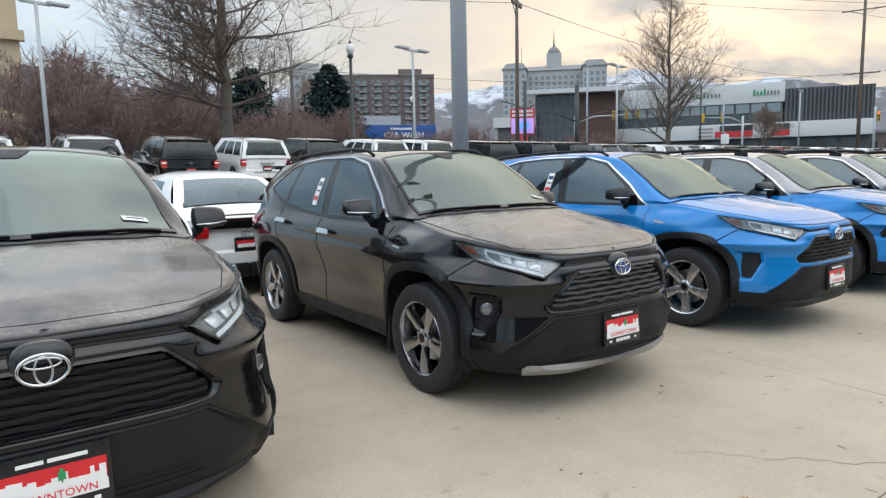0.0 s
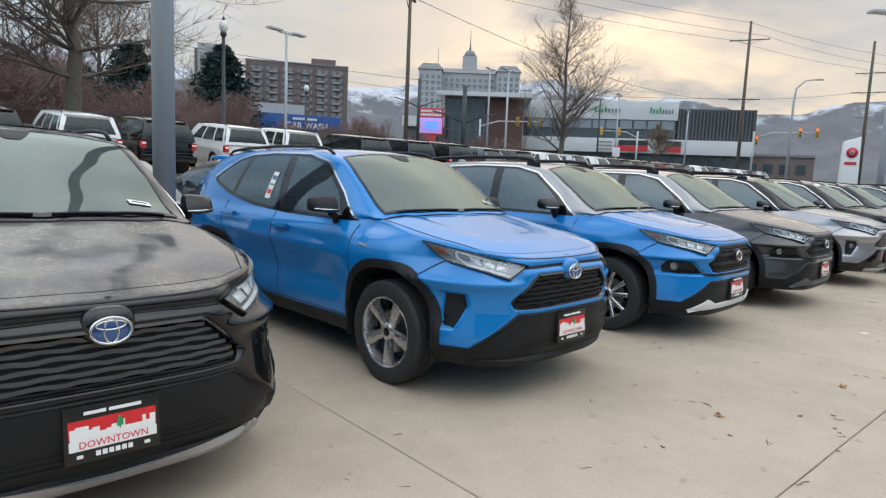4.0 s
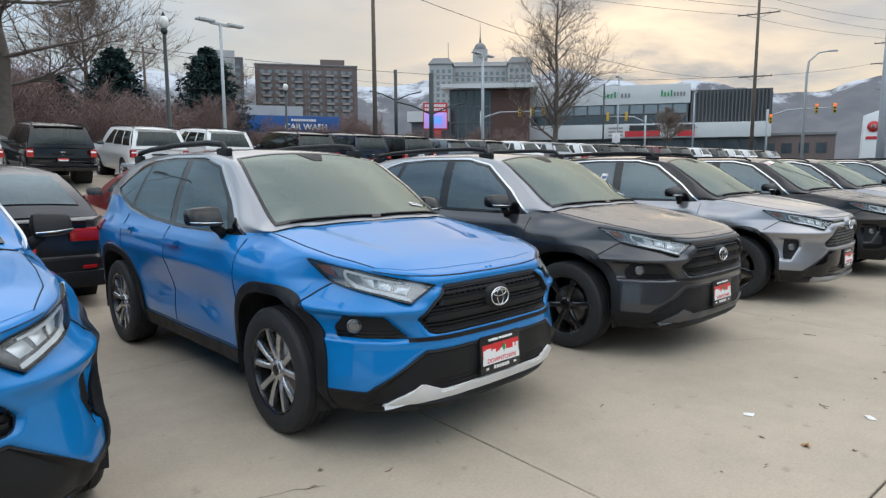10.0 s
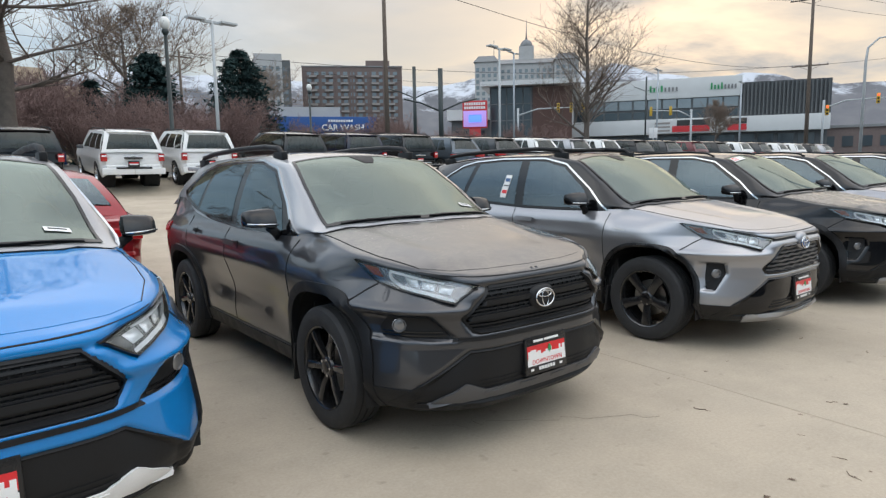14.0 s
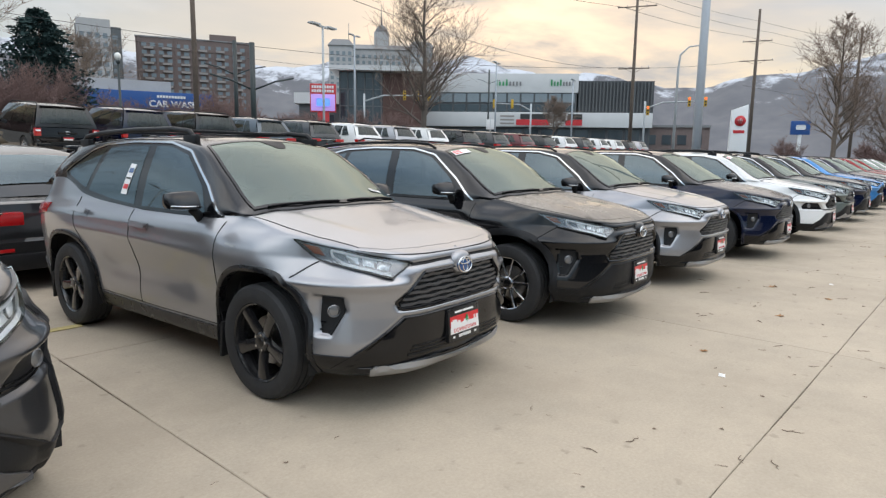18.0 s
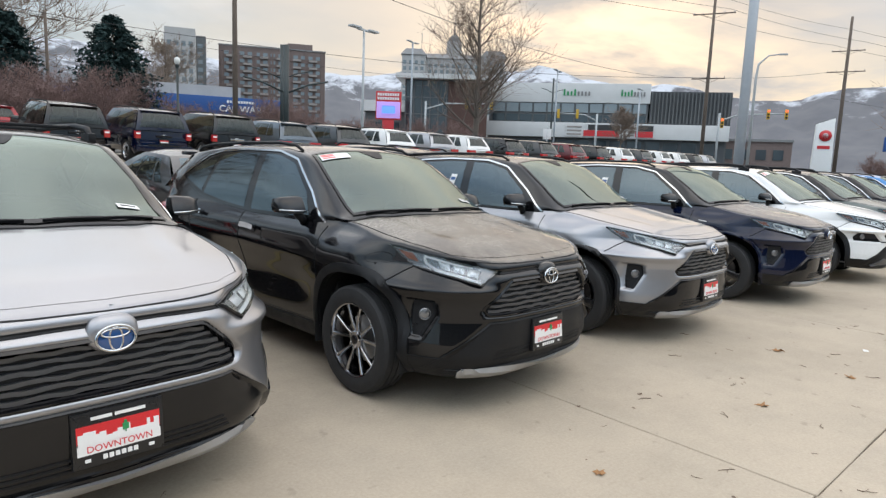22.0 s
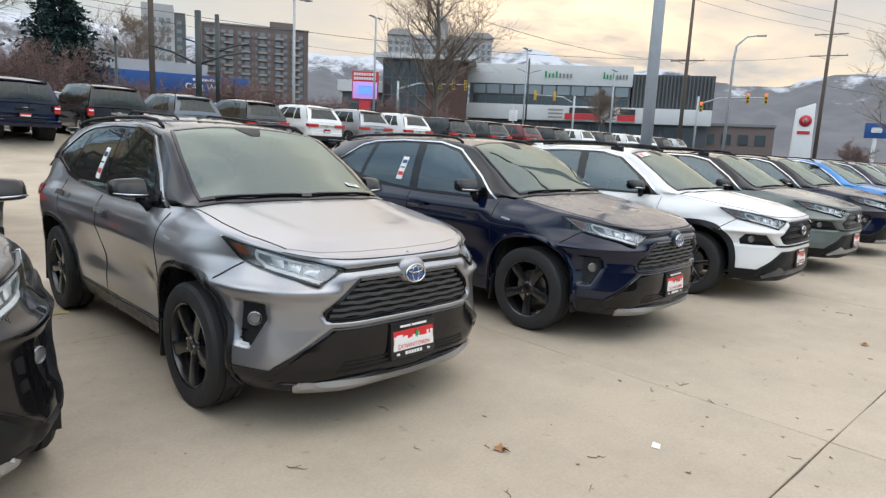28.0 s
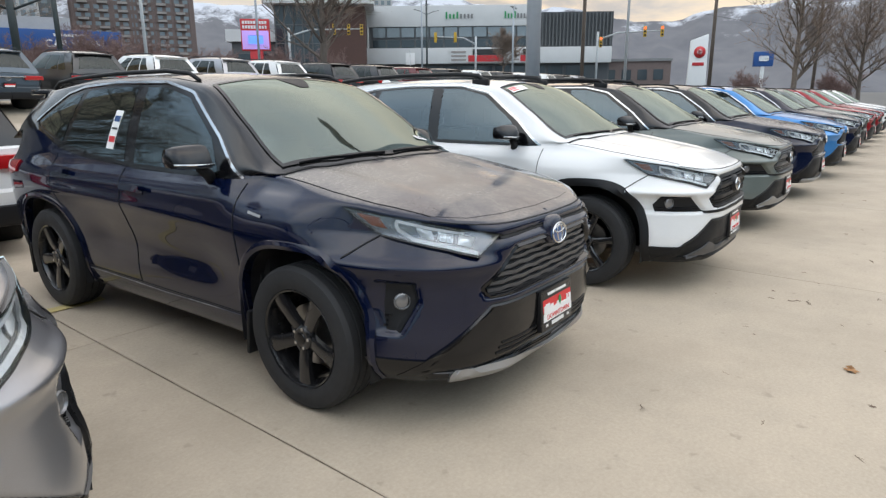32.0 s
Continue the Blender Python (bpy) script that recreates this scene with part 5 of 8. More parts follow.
def fin_mesh():
    bm = add_box(bmesh.new(), -0.03, 0.03, -0.09, 0.09, -0.02, 0.06, 0.008)
    for v in bm.verts:
        k = max(0, v.co.z / 0.06)
        v.co.x *= 1 - 0.75 * k
        v.co.y = v.co.y * (1 - 0.55 * k) + 0.03 * k
    return mesh_from(bm, "antenna_fin", angle=40)


def tub_mesh():
    bm = bmesh.new()
    for b in ((-0.75, 0.75, 1.30, 4.20, 0.42, 0.46), (-0.77, -0.74, 1.35, 4.2, 0.42, 1.04), (0.74, 0.77, 1.35, 4.2, 0.42, 1.04), (-0.75, 0.75, 1.30, 1.36, 0.42, 1.0), (-0.75, 0.75, 4.14, 4.20, 0.42, 1.06), (-0.74, 0.74, 3.5, 4.2, 0.95, 0.98)):
        add_box(bm, *b)
    return mesh_from(bm, "cabin_tub")


def dash_mesh():
    bm = bmesh.new()
    prof = [(1.24, 1.055), (1.45, 1.085), (1.62, 1.075), (1.74, 1.02), (1.76, 0.86), (1.70, 0.70)]
    xs = np.linspace(-0.76, 0.76, 17)
    rows = [[bm.verts.new((x, y + 0.05 * (x / 0.76) ** 2, z + (0.035 * math.exp(-((x - 0.36) / 0.17) ** 2) if 1.5 < y < 1.75 else 0) - 0.03 * (x / 0.76) ** 4)) for y, z in prof] for x in xs]
    for a, b in zip(rows, rows[1:]):
        for j in range(len(prof) - 1):
            bm.faces.new((a[j], a[j + 1], b[j + 1], b[j]))
    return mesh_from(bm, "dashboard", smooth=True)


def steering_mesh():
    bm = add_tube(bmesh.new(), ellipse_ring(0.185, 0.185, 0), 0.016, 8, False)
    add_box(bm, -0.17, 0.17, -0.02, 0.03, -0.04, 0.035, 0.015)
    bmesh.ops.transform(bm, matrix=Matrix.Rotation(radians(90), 4, "X"), verts=bm.verts)
    return mesh_from(bm, "steering_wheel", smooth=True)


# ---- the ground ----
def concrete():
    n = Nodes("parking_concrete", (0.36, 0.33, 0.28), 0.82)
    v = n.coord(which="Object")
    big, mid, fine = n.noise(0.16, 5, v), n.noise(1.3, 6, v, 0.65), n.noise(55, 4, v, 0.7)
    base = n.ramp(big, (0.30, (0.388, 0.310, 0.226)), (0.70, (0.525, 0.428, 0.322)))
    base = n.mix(n.ramp(mid, (0.42, 0.0), (0.70, 0.45)), base, (0.255, 0.215, 0.165))
    base = n.mix(0.30, base, n.ramp(fine, (0.3, (0.27, 0.235, 0.19)), (0.7, (0.50, 0.45, 0.37))))
    base = n.mix(n.ramp(n.noise(0.55, 7, v, 0.7), (0.46, 0.0), (0.66, 0.36)), base, (0.245, 0.198, 0.146))
    base = n.mix(n.ramp(n.noise(9.0, 3, v, 0.5), (0.66, 0.0), (0.74, 0.35)), base, (0.15, 0.125, 0.095))
    n.color(base).rough(n.ramp(mid, (0.3, 0.70), (0.7, 0.92))).bump(n.mix(0.5, mid, fine), 0.25, 0.006)
    return n.mat


M["concrete"] = concrete()
M["asphalt"] = plain("asphalt", (0.10, 0.098, 0.092), 0.9, vary=0.25, scale=0.4, bump=0.3)
M["joint"] = plain("joint_filler", (0.12, 0.10, 0.08), 0.9, vary=0.35)


def rise(y):
    """Height of the ground: flat under the front row, then climbing to the rows behind."""
    return curve_at([(7.2, 0.0), (9.0, 0.05), (12.0, 0.20), (16.0, 0.48), (20.5, 0.78), (22.2, 0.85), (22.6, 1.08), (24.0, 1.30), (30.0, 1.50), (60.0, 2.4), (140.0, 3.7), (400.0, 8.0), (1500.0, 20.0)], y)


def ground_sheet():
    ys = [-700, -60, -9.9, 7.2] + [7.2 + 0.7 * k for k in range(1, 24)] + [26, 30, 40, 60, 90, 140, 220, 400, 800, 1500]
    xs = [-900, -200, -60, -20, 0, 20, 40, 60, 90, 140, 220, 400, 800, 1600, 3000]
    v = [(x, y, rise(y) - 0.05) for y in ys for x in xs]
    n = len(xs)
    f = [(j * n + i, j * n + i + 1, (j + 1) * n + i + 1, (j + 1) * n + i) for j in range(len(ys) - 1) for i in range(n - 1)]
    return mesh_of("ground", v, f)


ground = tagged(link_part("ground", ground_sheet(), M["asphalt"]), kind="structure")
P = {
    "black": car_paint("paint_black", (0.004, 0.004, 0.005), 0.0, 0.25, 0.62),
    "blue": car_paint("paint_blue", (0.0, 0.185, 0.50), 0.10, 0.32, 0.03),
    "grey": car_paint("paint_grey", (0.055, 0.056, 0.061), 0.65, 0.32, 0.50),
    "silver": car_paint("paint_silver", (0.33, 0.33, 0.345), 0.75, 0.32, 0.20),
    "navy": car_paint("paint_navy", (0.0015, 0.0045, 0.021), 0.0, 0.25, 0.55),
    "white": car_paint("paint_white", (0.74, 0.74, 0.73), 0.0, 0.30, 0.06),
    "sage": car_paint("paint_sage", (0.13, 0.15, 0.14), 0.2, 0.30, 0.35),
    "lightblue": car_paint("paint_light_blue", (0.05, 0.22, 0.50), 0.4, 0.30, 0.2),
    "red": car_paint("paint_red", (0.25, 0.012, 0.016), 0.3, 0.30, 0.2),
    "roofblack": car_paint("roof_black", (0.006, 0.006, 0.007), 0.0, 0.2, 0.18),
    "roofwhite": car_paint("roof_white", (0.33, 0.33, 0.34), 0.3, 0.30, 0.05),
}


def spec(style, paint, label, **kw):
    d = {"style": style, "paint": P[paint], "roof": P[kw.pop("roof", paint)], "badge": M["gloss"], "wheel": "five", "rim": M["alloy"], "label": label}
    d.update(kw)
    return d


SUVS = [  # x, y of the badge, turn in degrees, and what it is
    (0.400, 1.980, 2.0, spec("A", "black", "glossy black compact suv with a dusty bonnet", roof="roofblack", lower=M["trim"], rim=M["alloy"])),
    (3.402, 2.258, 1.6, spec("A", "black", "glossy black hybrid suv with chrome wheels and silver skid strip", roof="roofblack", skid=M["silver"], badge=M["bluebadge"], rim=M["polished"], handle=M["chrome"], price=1, hybrid=1, moon=1)),
    (6.292, 2.333, 2.8, spec("A", "blue", "bright blue hybrid suv with black bumper and silver wheels", badge=M["bluebadge"], mirror=M["trim"], fog=False, hybrid=1, wheel="five", price=1, flaps=False)),
    (9.047, 2.401, 4.0, spec("B", "blue", "bright blue off-road trim suv with white roof and skid plate", roof="roofwhite", skid=M["whiteplastic"], skidlabel="pale skid plate", wheel="double", rim=M["blackrim"], face=M["alloy"], rail=0.07, flaps=False)),
    (11.633, 2.417, 2.8, spec("B", "grey", "dark grey off-road trim suv with pale roof and black wheels", roof="roofwhite", skid=M["gunmetal"], skidlabel="dark grey skid plate", wheel="six", rim=M["blackrim"], rail=0.07)),
    (14.667, 2.454, 3.9, spec("A", "silver", "silver hybrid suv with black roof and black wheels", roof="roofblack", lower=M["gloss"], skid=M["silver"], badge=M["bluebadge"], wheel="star", rim=M["blackrim"], arch=M["satin"], price=1, hybrid=1, rail=0.07, bars=1)),
    (17.253, 2.434, 2.9, spec("A", "black", "glossy black suv with dusty bonnet and polished ten-spoke wheels", roof="roofblack", skid=M["silver"], wheel="ten", rim=M["polished"], handle=M["chrome"], paper=1, flaps=False)),
    (19.776, 2.518, 2.0, spec("A", "silver", "silver hybrid suv with black roof and gloss black bumper", roof="roofblack", lower=M["gloss"], skid=M["silver"], badge=M["bluebadge"], wheel="star", rim=M["blackrim"], arch=M["satin"], handle=M["chrome"], price=1, hybrid=1)),
    (22.658, 2.410, 2.3, spec("A", "navy", "deep navy hybrid suv with dusty bonnet and black wheels", roof="roofblack", lower=M["gloss"], skid=M["silver"], badge=M["bluebadge"], wheel="star", rim=M["blackrim"], arch=P["navy"], price=1, hybrid=1)),
    (25.407, 2.274, 2.5, spec("B", "white", "white off-road trim suv with black arches and wheels", skid=M["gunmetal"], skidlabel="dark skid plate", wheel="six", rim=M["blackrim"], rail=0.07, bars=1, paper=1)),
    (28.140, 2.390, 2.0, spec("B", "sage", "grey-green off-road trim suv with black roof rails", roof="roofblack", skid=M["silver"], wheel="double", rim=M["alloy"], rail=0.07, bars=1)),
    (30.920, 2.440, 2.0, spec("A", "navy", "navy blue suv with black roof far along the row", roof="roofblack", skid=M["silver"], wheel="star", rim=M["blackrim"])),
    (33.670, 2.490, 2.0, spec("A", "lightblue", "light blue suv far along the parked row", rim=M["alloy"])),
    (36.420, 2.540, 2.0, spec("A", "navy", "dark blue suv far along the parked row", rim=M["alloy"])),
    (39.220, 2.690, 2.0, spec("A", "sage", "grey suv far along the parked row", rim=M["alloy"])),
    (41.920, 2.740, 2.0, spec("A", "red", "dark red suv far along the parked row", rim=M["alloy"])),
    (44.620, 2.790, 2.0, spec("A", "red", "red suv far along the parked row", rim=M["alloy"])),
    (47.320, 2.840, 2.0, spec("A", "white", "white suv far along the parked row", rim=M["alloy"])),
    (50.020, 2.890, 2.0, spec("A", "white", "white suv near the end of the row", rim=M["alloy"])),
]
for bx, by, turn, what in SUVS:
    origin = Vector((bx, by, 0)) - Matrix.Rotation(radians(turn), 3, "Z") @ Vector((0, 0.02, 0))
    build_suv(what, pose(origin.x, origin.y, 0, 0, 0, turn))


# ---- vehicles of the rows behind, tails towards the front row: tail at y = 0, nose at +y ----
M["headliner"] = plain("pale_lining", (0.45, 0.46, 0.44), 0.9)
BACK = {
    # length, half width, deck height, cabin: bottom y0 y1 half-width, top y0 y1 half-width z, tyre radius
    "truck": dict(L=4.82, w=0.955, deck=1.13, cab=(0.06, 3.45, 0.90), top=(0.34, 2.75, 0.72, 1.76), tyre=0.385, low=0.34, nose=1.12),
    "cross": dict(L=4.90, w=0.955, deck=1.06, cab=(0.16, 3.55, 0.88), top=(0.62, 2.65, 0.64, 1.67), tyre=0.37, low=0.26, nose=1.02),
    "hatch": dict(L=4.55, w=0.88, deck=1.00, cab=(0.22, 3.40, 0.80), top=(1.10, 2.35, 0.58, 1.43), tyre=0.32, low=0.19, nose=0.86),
    "sedan": dict(L=4.70, w=0.89, deck=0.98, cab=(0.55, 3.45, 0.80), top=(1.35, 2.40, 0.57, 1.42), tyre=0.32, low=0.19, nose=0.84),
}


def hull_mesh(k):
    """Lower body: rounded sections from tail to nose, open over the wheels."""
    d = BACK[k]
    L, w, deck, low = d["L"], d["w"], d["deck"], d["low"]
    axles = (0.95, L - 0.93)
    ys = list(np.linspace(0, 0.30, 8)) + list(np.linspace(0.30, L - 0.5, 56))[1:] + list(np.linspace(L - 0.5, L, 10))[1:]
    n = 22
    verts, faces, half = [], [], []
    for y in ys:
        t = y / L
        pinch = 1 - 0.16 * max(0, 1 - y / 0.30) ** 2 - 0.28 * max(0, (y - L + 0.5) / 0.5) ** 2
        top = curve_at([(0, deck - 0.02), (0.10, deck), (3.2, deck), (3.7, deck - 0.01), (L - 0.4, d["nose"]), (L, d["nose"] - 0.22)], y)
        lo = curve_at([(0, low + 0.10), (0.3, low), (L - 0.5, low), (L, low + 0.08)], y)
        row = []
        for j in range(n + 1):
            a = j / n
            z = lo + (top - lo) * a
            x = w * pinch * (1 - 0.10 * (1 - a) ** 3 - 0.05 * max(0, a - 0.72) / 0.28 - 0.018 * math.exp(-((a - 0.48) / 0.16) ** 2))
            back = 0.0
            if y < 0.30:
                back = (1 - y / 0.30) * (0.10 * max(0, a - 0.55) + (0.05 if a > 0.42 else 0.0) + 0.10 * max(0, 0.12 - a) / 0.12)
            row.append((x, y + back, z))
        row.append((0, y + (row[-1][1] - y), top + (0.03 if y > 3.2 else 0.0)))
        half.append(row)
    idx = {}
    for s in (1, -1):
        for i, row in enumerate(half):
            for j, p in enumerate(row):
                if s < 0 and p[0] == 0:
                    idx[s, i, j] = idx[1, i, j]
                    continue
                idx[s, i, j] = len(verts)
                verts.append((p[0] * s, p[1], p[2]))
        for i in range(len(half) - 1):
            for j in range(n + 1):
                q = [idx[s, i, j], idx[s, i + 1, j], idx[s, i + 1, j + 1], idx[s, i, j + 1]]
                c = sum((Vector(verts[e]) for e in q), Vector()) / 4
                if j < n and abs(c.x) > 0.5 and any(math.hypot(c.y - a, c.z - d["tyre"]) < d["tyre"] + 0.05 for a in axles):
                    continue
                if j == n and 0.7 < c.y < 3.1:
                    continue
                faces.append(tuple(q) if s > 0 else tuple(q[::-1]))
    for i in (0, len(half) - 1):
        for j in range(n):
            faces.append((idx[1, i, j], idx[1, i, j + 1], idx[-1, i, j + 1], idx[-1, i, j]))
    me = mesh_of("body", verts, faces)
    bm = bmesh.new()
    bm.from_mesh(me)
    bmesh.ops.remove_doubles(bm, verts=bm.verts, dist=0.0005)
    bmesh.ops.recalc_face_normals(bm, faces=bm.faces)
    for e in bm.edges:
        if len(e.link_faces) == 2 and e.calc_face_angle(0) > radians(38):
            e.smooth = False
    bm.to_mesh(me)
    bm.free()
    return me


class Cabin:
    """The four sloping faces of a cabin, each a curved sheet addressed by (a, b) in 0..1."""

    def __init__(self, k):
        d = BACK[k]
        (y0, y1, wb), (t0, t1, wt, zt), zb = d["cab"], d["top"], d["deck"] - 0.01
        self.b = [Vector((-wb, y0, zb)), Vector((wb, y0, zb)), Vector((wb, y1, zb)), Vector((-wb, y1, zb))]
        self.t = [Vector((-wt, t0, zt)), Vector((wt, t0, zt)), Vector((wt, t1, zt)), Vector((-wt, t1, zt))]

    def face(self, k):
        b0, b1, t0, t1 = self.b[k], self.b[(k + 1) % 4], self.t[k], self.t[(k + 1) % 4]
        n0 = (b1 - b0).cross(t0 - b0).normalized()
        if n0.dot((b0 + b1) / 2 - Vector((0, 1.9, 1.2))) < 0:
            n0.negate()

        def surface(a, b, off=0.0):
            p = (b0 + (b1 - b0) * a) * (1 - b) + (t0 + (t1 - t0) * a) * b
            bow = 0.05 if k in (0, 2) else 0.025
            return p + n0 * (off + bow * 4 * a * (1 - a) * (0.6 + 0.4 * math.sin(math.pi * b)) + 0.03 * math.sin(math.pi * b))
        return surface


def cabin_shell(k):
    """Roof and pillars of the cabin, open at the windows."""
    c = Cabin(k)
    holes = WINDOWS[k]
    out = []
    for f in range(4):
        s = c.face(f)
        v, fc, na, nb = [], [], 40, 20
        for j in range(nb + 1):
            for i in range(na + 1):
                v.append(s(i / na, j / nb))
        for j in range(nb):
            for i in range(na):
                a, b = (i + .5) / na, (j + .5) / nb
                if any(ff == f and signed_distance(poly, a, b) < -0.005 for ff, poly in holes):
                    continue
                fc.append((j * (na + 1) + i, j * (na + 1) + i + 1, (j + 1) * (na + 1) + i + 1, (j + 1) * (na + 1) + i))
        out.append((v, fc))
    d = BACK[k]
    t0, t1, wt, zt = d["top"]
    v, fc = [], []
    n = 12
    f0, f2 = c.face(0), c.face(2)
    f1, f3 = c.face(1), c.face(3)
    for j in range(n + 1):
        for i in range(n + 1):
            a, b = i / n, j / n
            base = (f0(a, 1) * (1 - b) + f2(1 - a, 1) * b) + (f3(1 - b, 1) * (1 - a) + f1(b, 1) * a) - (
                (c.t[0] * (1 - a) + c.t[1] * a) * (1 - b) + (c.t[3] * (1 - a) + c.t[2] * a) * b)
            v.append(base + Vector((0, 0, 0.05 * (1 - (2 * a - 1) ** 4) * (1 - (2 * b - 1) ** 4))))
    for j in range(n):
        for i in range(n):
            fc.append((j * (n + 1) + i, j * (n + 1) + i + 1, (j + 1) * (n + 1) + i + 1, (j + 1) * (n + 1) + i))
    out.append((v, fc))
    return vf_mesh("roof", merged(*out))


REAR = [(0.08, 0.22), (0.92, 0.22), (0.90, 0.90), (0.10, 0.90)]
WINDOWS = {
    "truck": [(0, [(0.07, 0.16), (0.93, 0.16), (0.90, 0.86), (0.10, 0.86)]), (2, [(0.06, 0.08), (0.94, 0.08), (0.93, 0.93), (0.07, 0.93)])],
    "cross": [(0, [(0.10, 0.20), (0.90, 0.20), (0.86, 0.80), (0.14, 0.80)]), (2, [(0.06, 0.08), (0.94, 0.08), (0.93, 0.93), (0.07, 0.93)])],
    "hatch": [(0, REAR), (2, [(0.06, 0.08), (0.94, 0.08), (0.93, 0.93), (0.07, 0.93)])],
    "sedan": [(0, REAR), (2, [(0.06, 0.08), (0.94, 0.08), (0.93, 0.93), (0.07, 0.93)])],
}
for _k, _cuts in (("truck", (0.05, 0.25, 0.29, 0.55, 0.59, 0.86)), ("cross", (0.14, 0.30, 0.33, 0.57, 0.60, 0.86)), ("hatch", (0.18, 0.30, 0.33, 0.57, 0.60, 0.84)), ("sedan", (0.16, 0.27, 0.30, 0.56, 0.59, 0.84))):
    for q in range(3):
        a0, a1 = _cuts[2 * q], _cuts[2 * q + 1]
        lean0 = 0.06 if q == 0 and _k != "truck" else 0.0
        lean1 = -0.10 if q == 2 else 0.0
        poly = [(a0, 0.16), (a1, 0.12), (a1 + lean1, 0.88), (a0 + lean0, 0.86)]
        WINDOWS[_k].append((1, poly))
        WINDOWS[_k].append((3, [(1 - a, b) for a, b in poly][::-1]))


def build_parked(kind, paint, label, m, roof=None, lamp="band", rack=False, cat="suv", group="parked vehicles behind"):
    """A parked vehicle seen mostly from behind."""
    d = BACK[kind]
    L, w, deck, low = d["L"], d["w"], d["deck"], d["low"]
    car = new({"truck": "boxy_suv", "cross": "crossover", "hatch": "hatchback", "sedan": "sedan"}[kind])
    car.matrix_world = m
    tagged(car, label, cat, group)
    link_part("body", cached((kind, "hull"), lambda: hull_mesh(kind)), paint, car)
    link_part("roof", cached((kind, "shell"), lambda: cabin_shell(kind)), roof or paint, car)
    link_part("interior", cached((kind, "inside"), lambda: box_mesh("interior", -w + 0.16, w - 0.16, 0.75, 3.2, low + 0.15, deck - 0.03)), M["dash"], car)
    for k, x in enumerate((0.36, -0.36)):
        link_part("seat", cached("seat1", lambda: seat_mesh(0.5)), M["seat"], car, m=pose(x, 2.55, deck - 1.13, 0, 0, 180))
    link_part("bench_seat", cached("seat3", lambda: seat_mesh(1.25)), M["seat"], car, m=pose(0, 1.55, deck - 1.15, 0, 0, 180))
    cab = Cabin(kind)
    for i, (f, poly) in enumerate(WINDOWS[kind]):
        name = "rear_window" if f == 0 else ("windshield" if f == 2 else "side_window")
        a, b, c, e = poly
        tint = M["sideglass"] if kind in ("hatch", "sedan") else M["tailglass"]
        link_part(name, cached((kind, "win", i), lambda: vf_mesh(name, patch(cab.face(f), [a, b], [b, c], [e, c], [a, e], 8, 6, 0.006, 0.012))), M["windshield"] if f == 2 else tint, car)
    # tail
    def tail(name, x0, x1, z0, z1, y0, y1, mat, bevel=0.012, both=True, lab=""):
        for s in ((1, -1) if both else (1,)):
            lo, hi = sorted((s * x0, s * x1))
            link_part(name, cached((kind, name, s, z0), lambda: box_mesh(name, lo, hi, y0, y1, z0, z1, bevel)), mat, car, lab)
    h = deck
    if kind == "truck":
        tail("tail_lamp", w - 0.20, w - 0.03, h - 0.28, h - 0.04, -0.005, 0.16, M["redlens"], lab="red tail lamp")
        tail("lamp_strip", w - 0.19, w - 0.05, h - 0.14, h - 0.09, -0.012, 0.06, M["drl"], 0.006)
        tail("rear_bumper", 0.0, w - 0.03, low + 0.10, low + 0.30, -0.09, 0.10, paint, 0.03)
        tail("bumper_step", -0.52, 0.52, low + 0.28, low + 0.33, -0.10, 0.02, M["chrome"] if rack else M["trim"], 0.01, False)
        tail("tailgate_handle", -0.26, 0.26, h - 0.20, h - 0.15, -0.02, 0.08, M["chrome"] if rack else M["trim"], 0.01, False)
        tail("spoiler", -0.66, 0.66, 1.735, 1.775, 0.24, 0.46, paint, 0.015, False)
    elif kind == "cross":
        tail("tail_lamp", 0.42, w - 0.04, h - 0.20, h - 0.07, 0.005, 0.26, M["redlens"], 0.02, lab="slim red tail lamp")
        tail("rear_bumper", 0.0, w - 0.06, low + 0.06, low + 0.26, -0.045, 0.10, M["trim"], 0.03)
        tail("spoiler", -0.60, 0.60, 1.635, 1.675, 0.46, 0.72, roof or paint, 0.015, False)
        tail("bright_strip", -0.45, 0.45, h - 0.12, h - 0.095, 0.0, 0.09, M["chrome"], 0.006, False)
    else:
        tail("tail_lamp", 0.46 if lamp == "band" else 0.62, w - 0.05, h - 0.24, h - 0.10, 0.0, 0.28, M["redlens"], 0.02, lab="red wrap-round tail lamp")
        tail("rear_bumper", 0.0, w - 0.08, low + 0.07, low + 0.25, -0.035, 0.10, M["trim"], 0.03)
        tail("reflector", w - 0.32, w - 0.18, low + 0.27, low + 0.31, -0.012, 0.06, M["redlens"], 0.006)
        if kind == "hatch":
            tail("tail_panel", -0.62, 0.62, h - 0.14, h - 0.015, 0.015, 0.12, M["gloss"], 0.012, False)
    zp = h - (0.34 if kind in ("hatch", "sedan") else 0.36)
    p = link_part("dealer_plate", cached("plate2", lambda: box_mesh("dealer_plate", -0.165, 0.165, 0, 0.02, -0.09, 0.09, 0.003)), M["plateblack"], car, m=pose(0, 0.005 if kind != "truck" else -0.012, zp))
    link_part("red_band", cached("plate2r", lambda: box_mesh("red_band", -0.145, 0.145, -0.003, 0.004, 0.01, 0.05)), M["red"], p)
    link_part("skyline", cached("plate2w", lambda: box_mesh("skyline", -0.13, 0.13, -0.004, 0.004, -0.035, 0.012)), M["paper"], p)
    bd = link_part("badge", cached("badge", badge_mesh), M["chrome"], car, m=pose(0, 0.03 if kind != "truck" else 0.0, h - 0.165 if kind != "hatch" else h - 0.19))
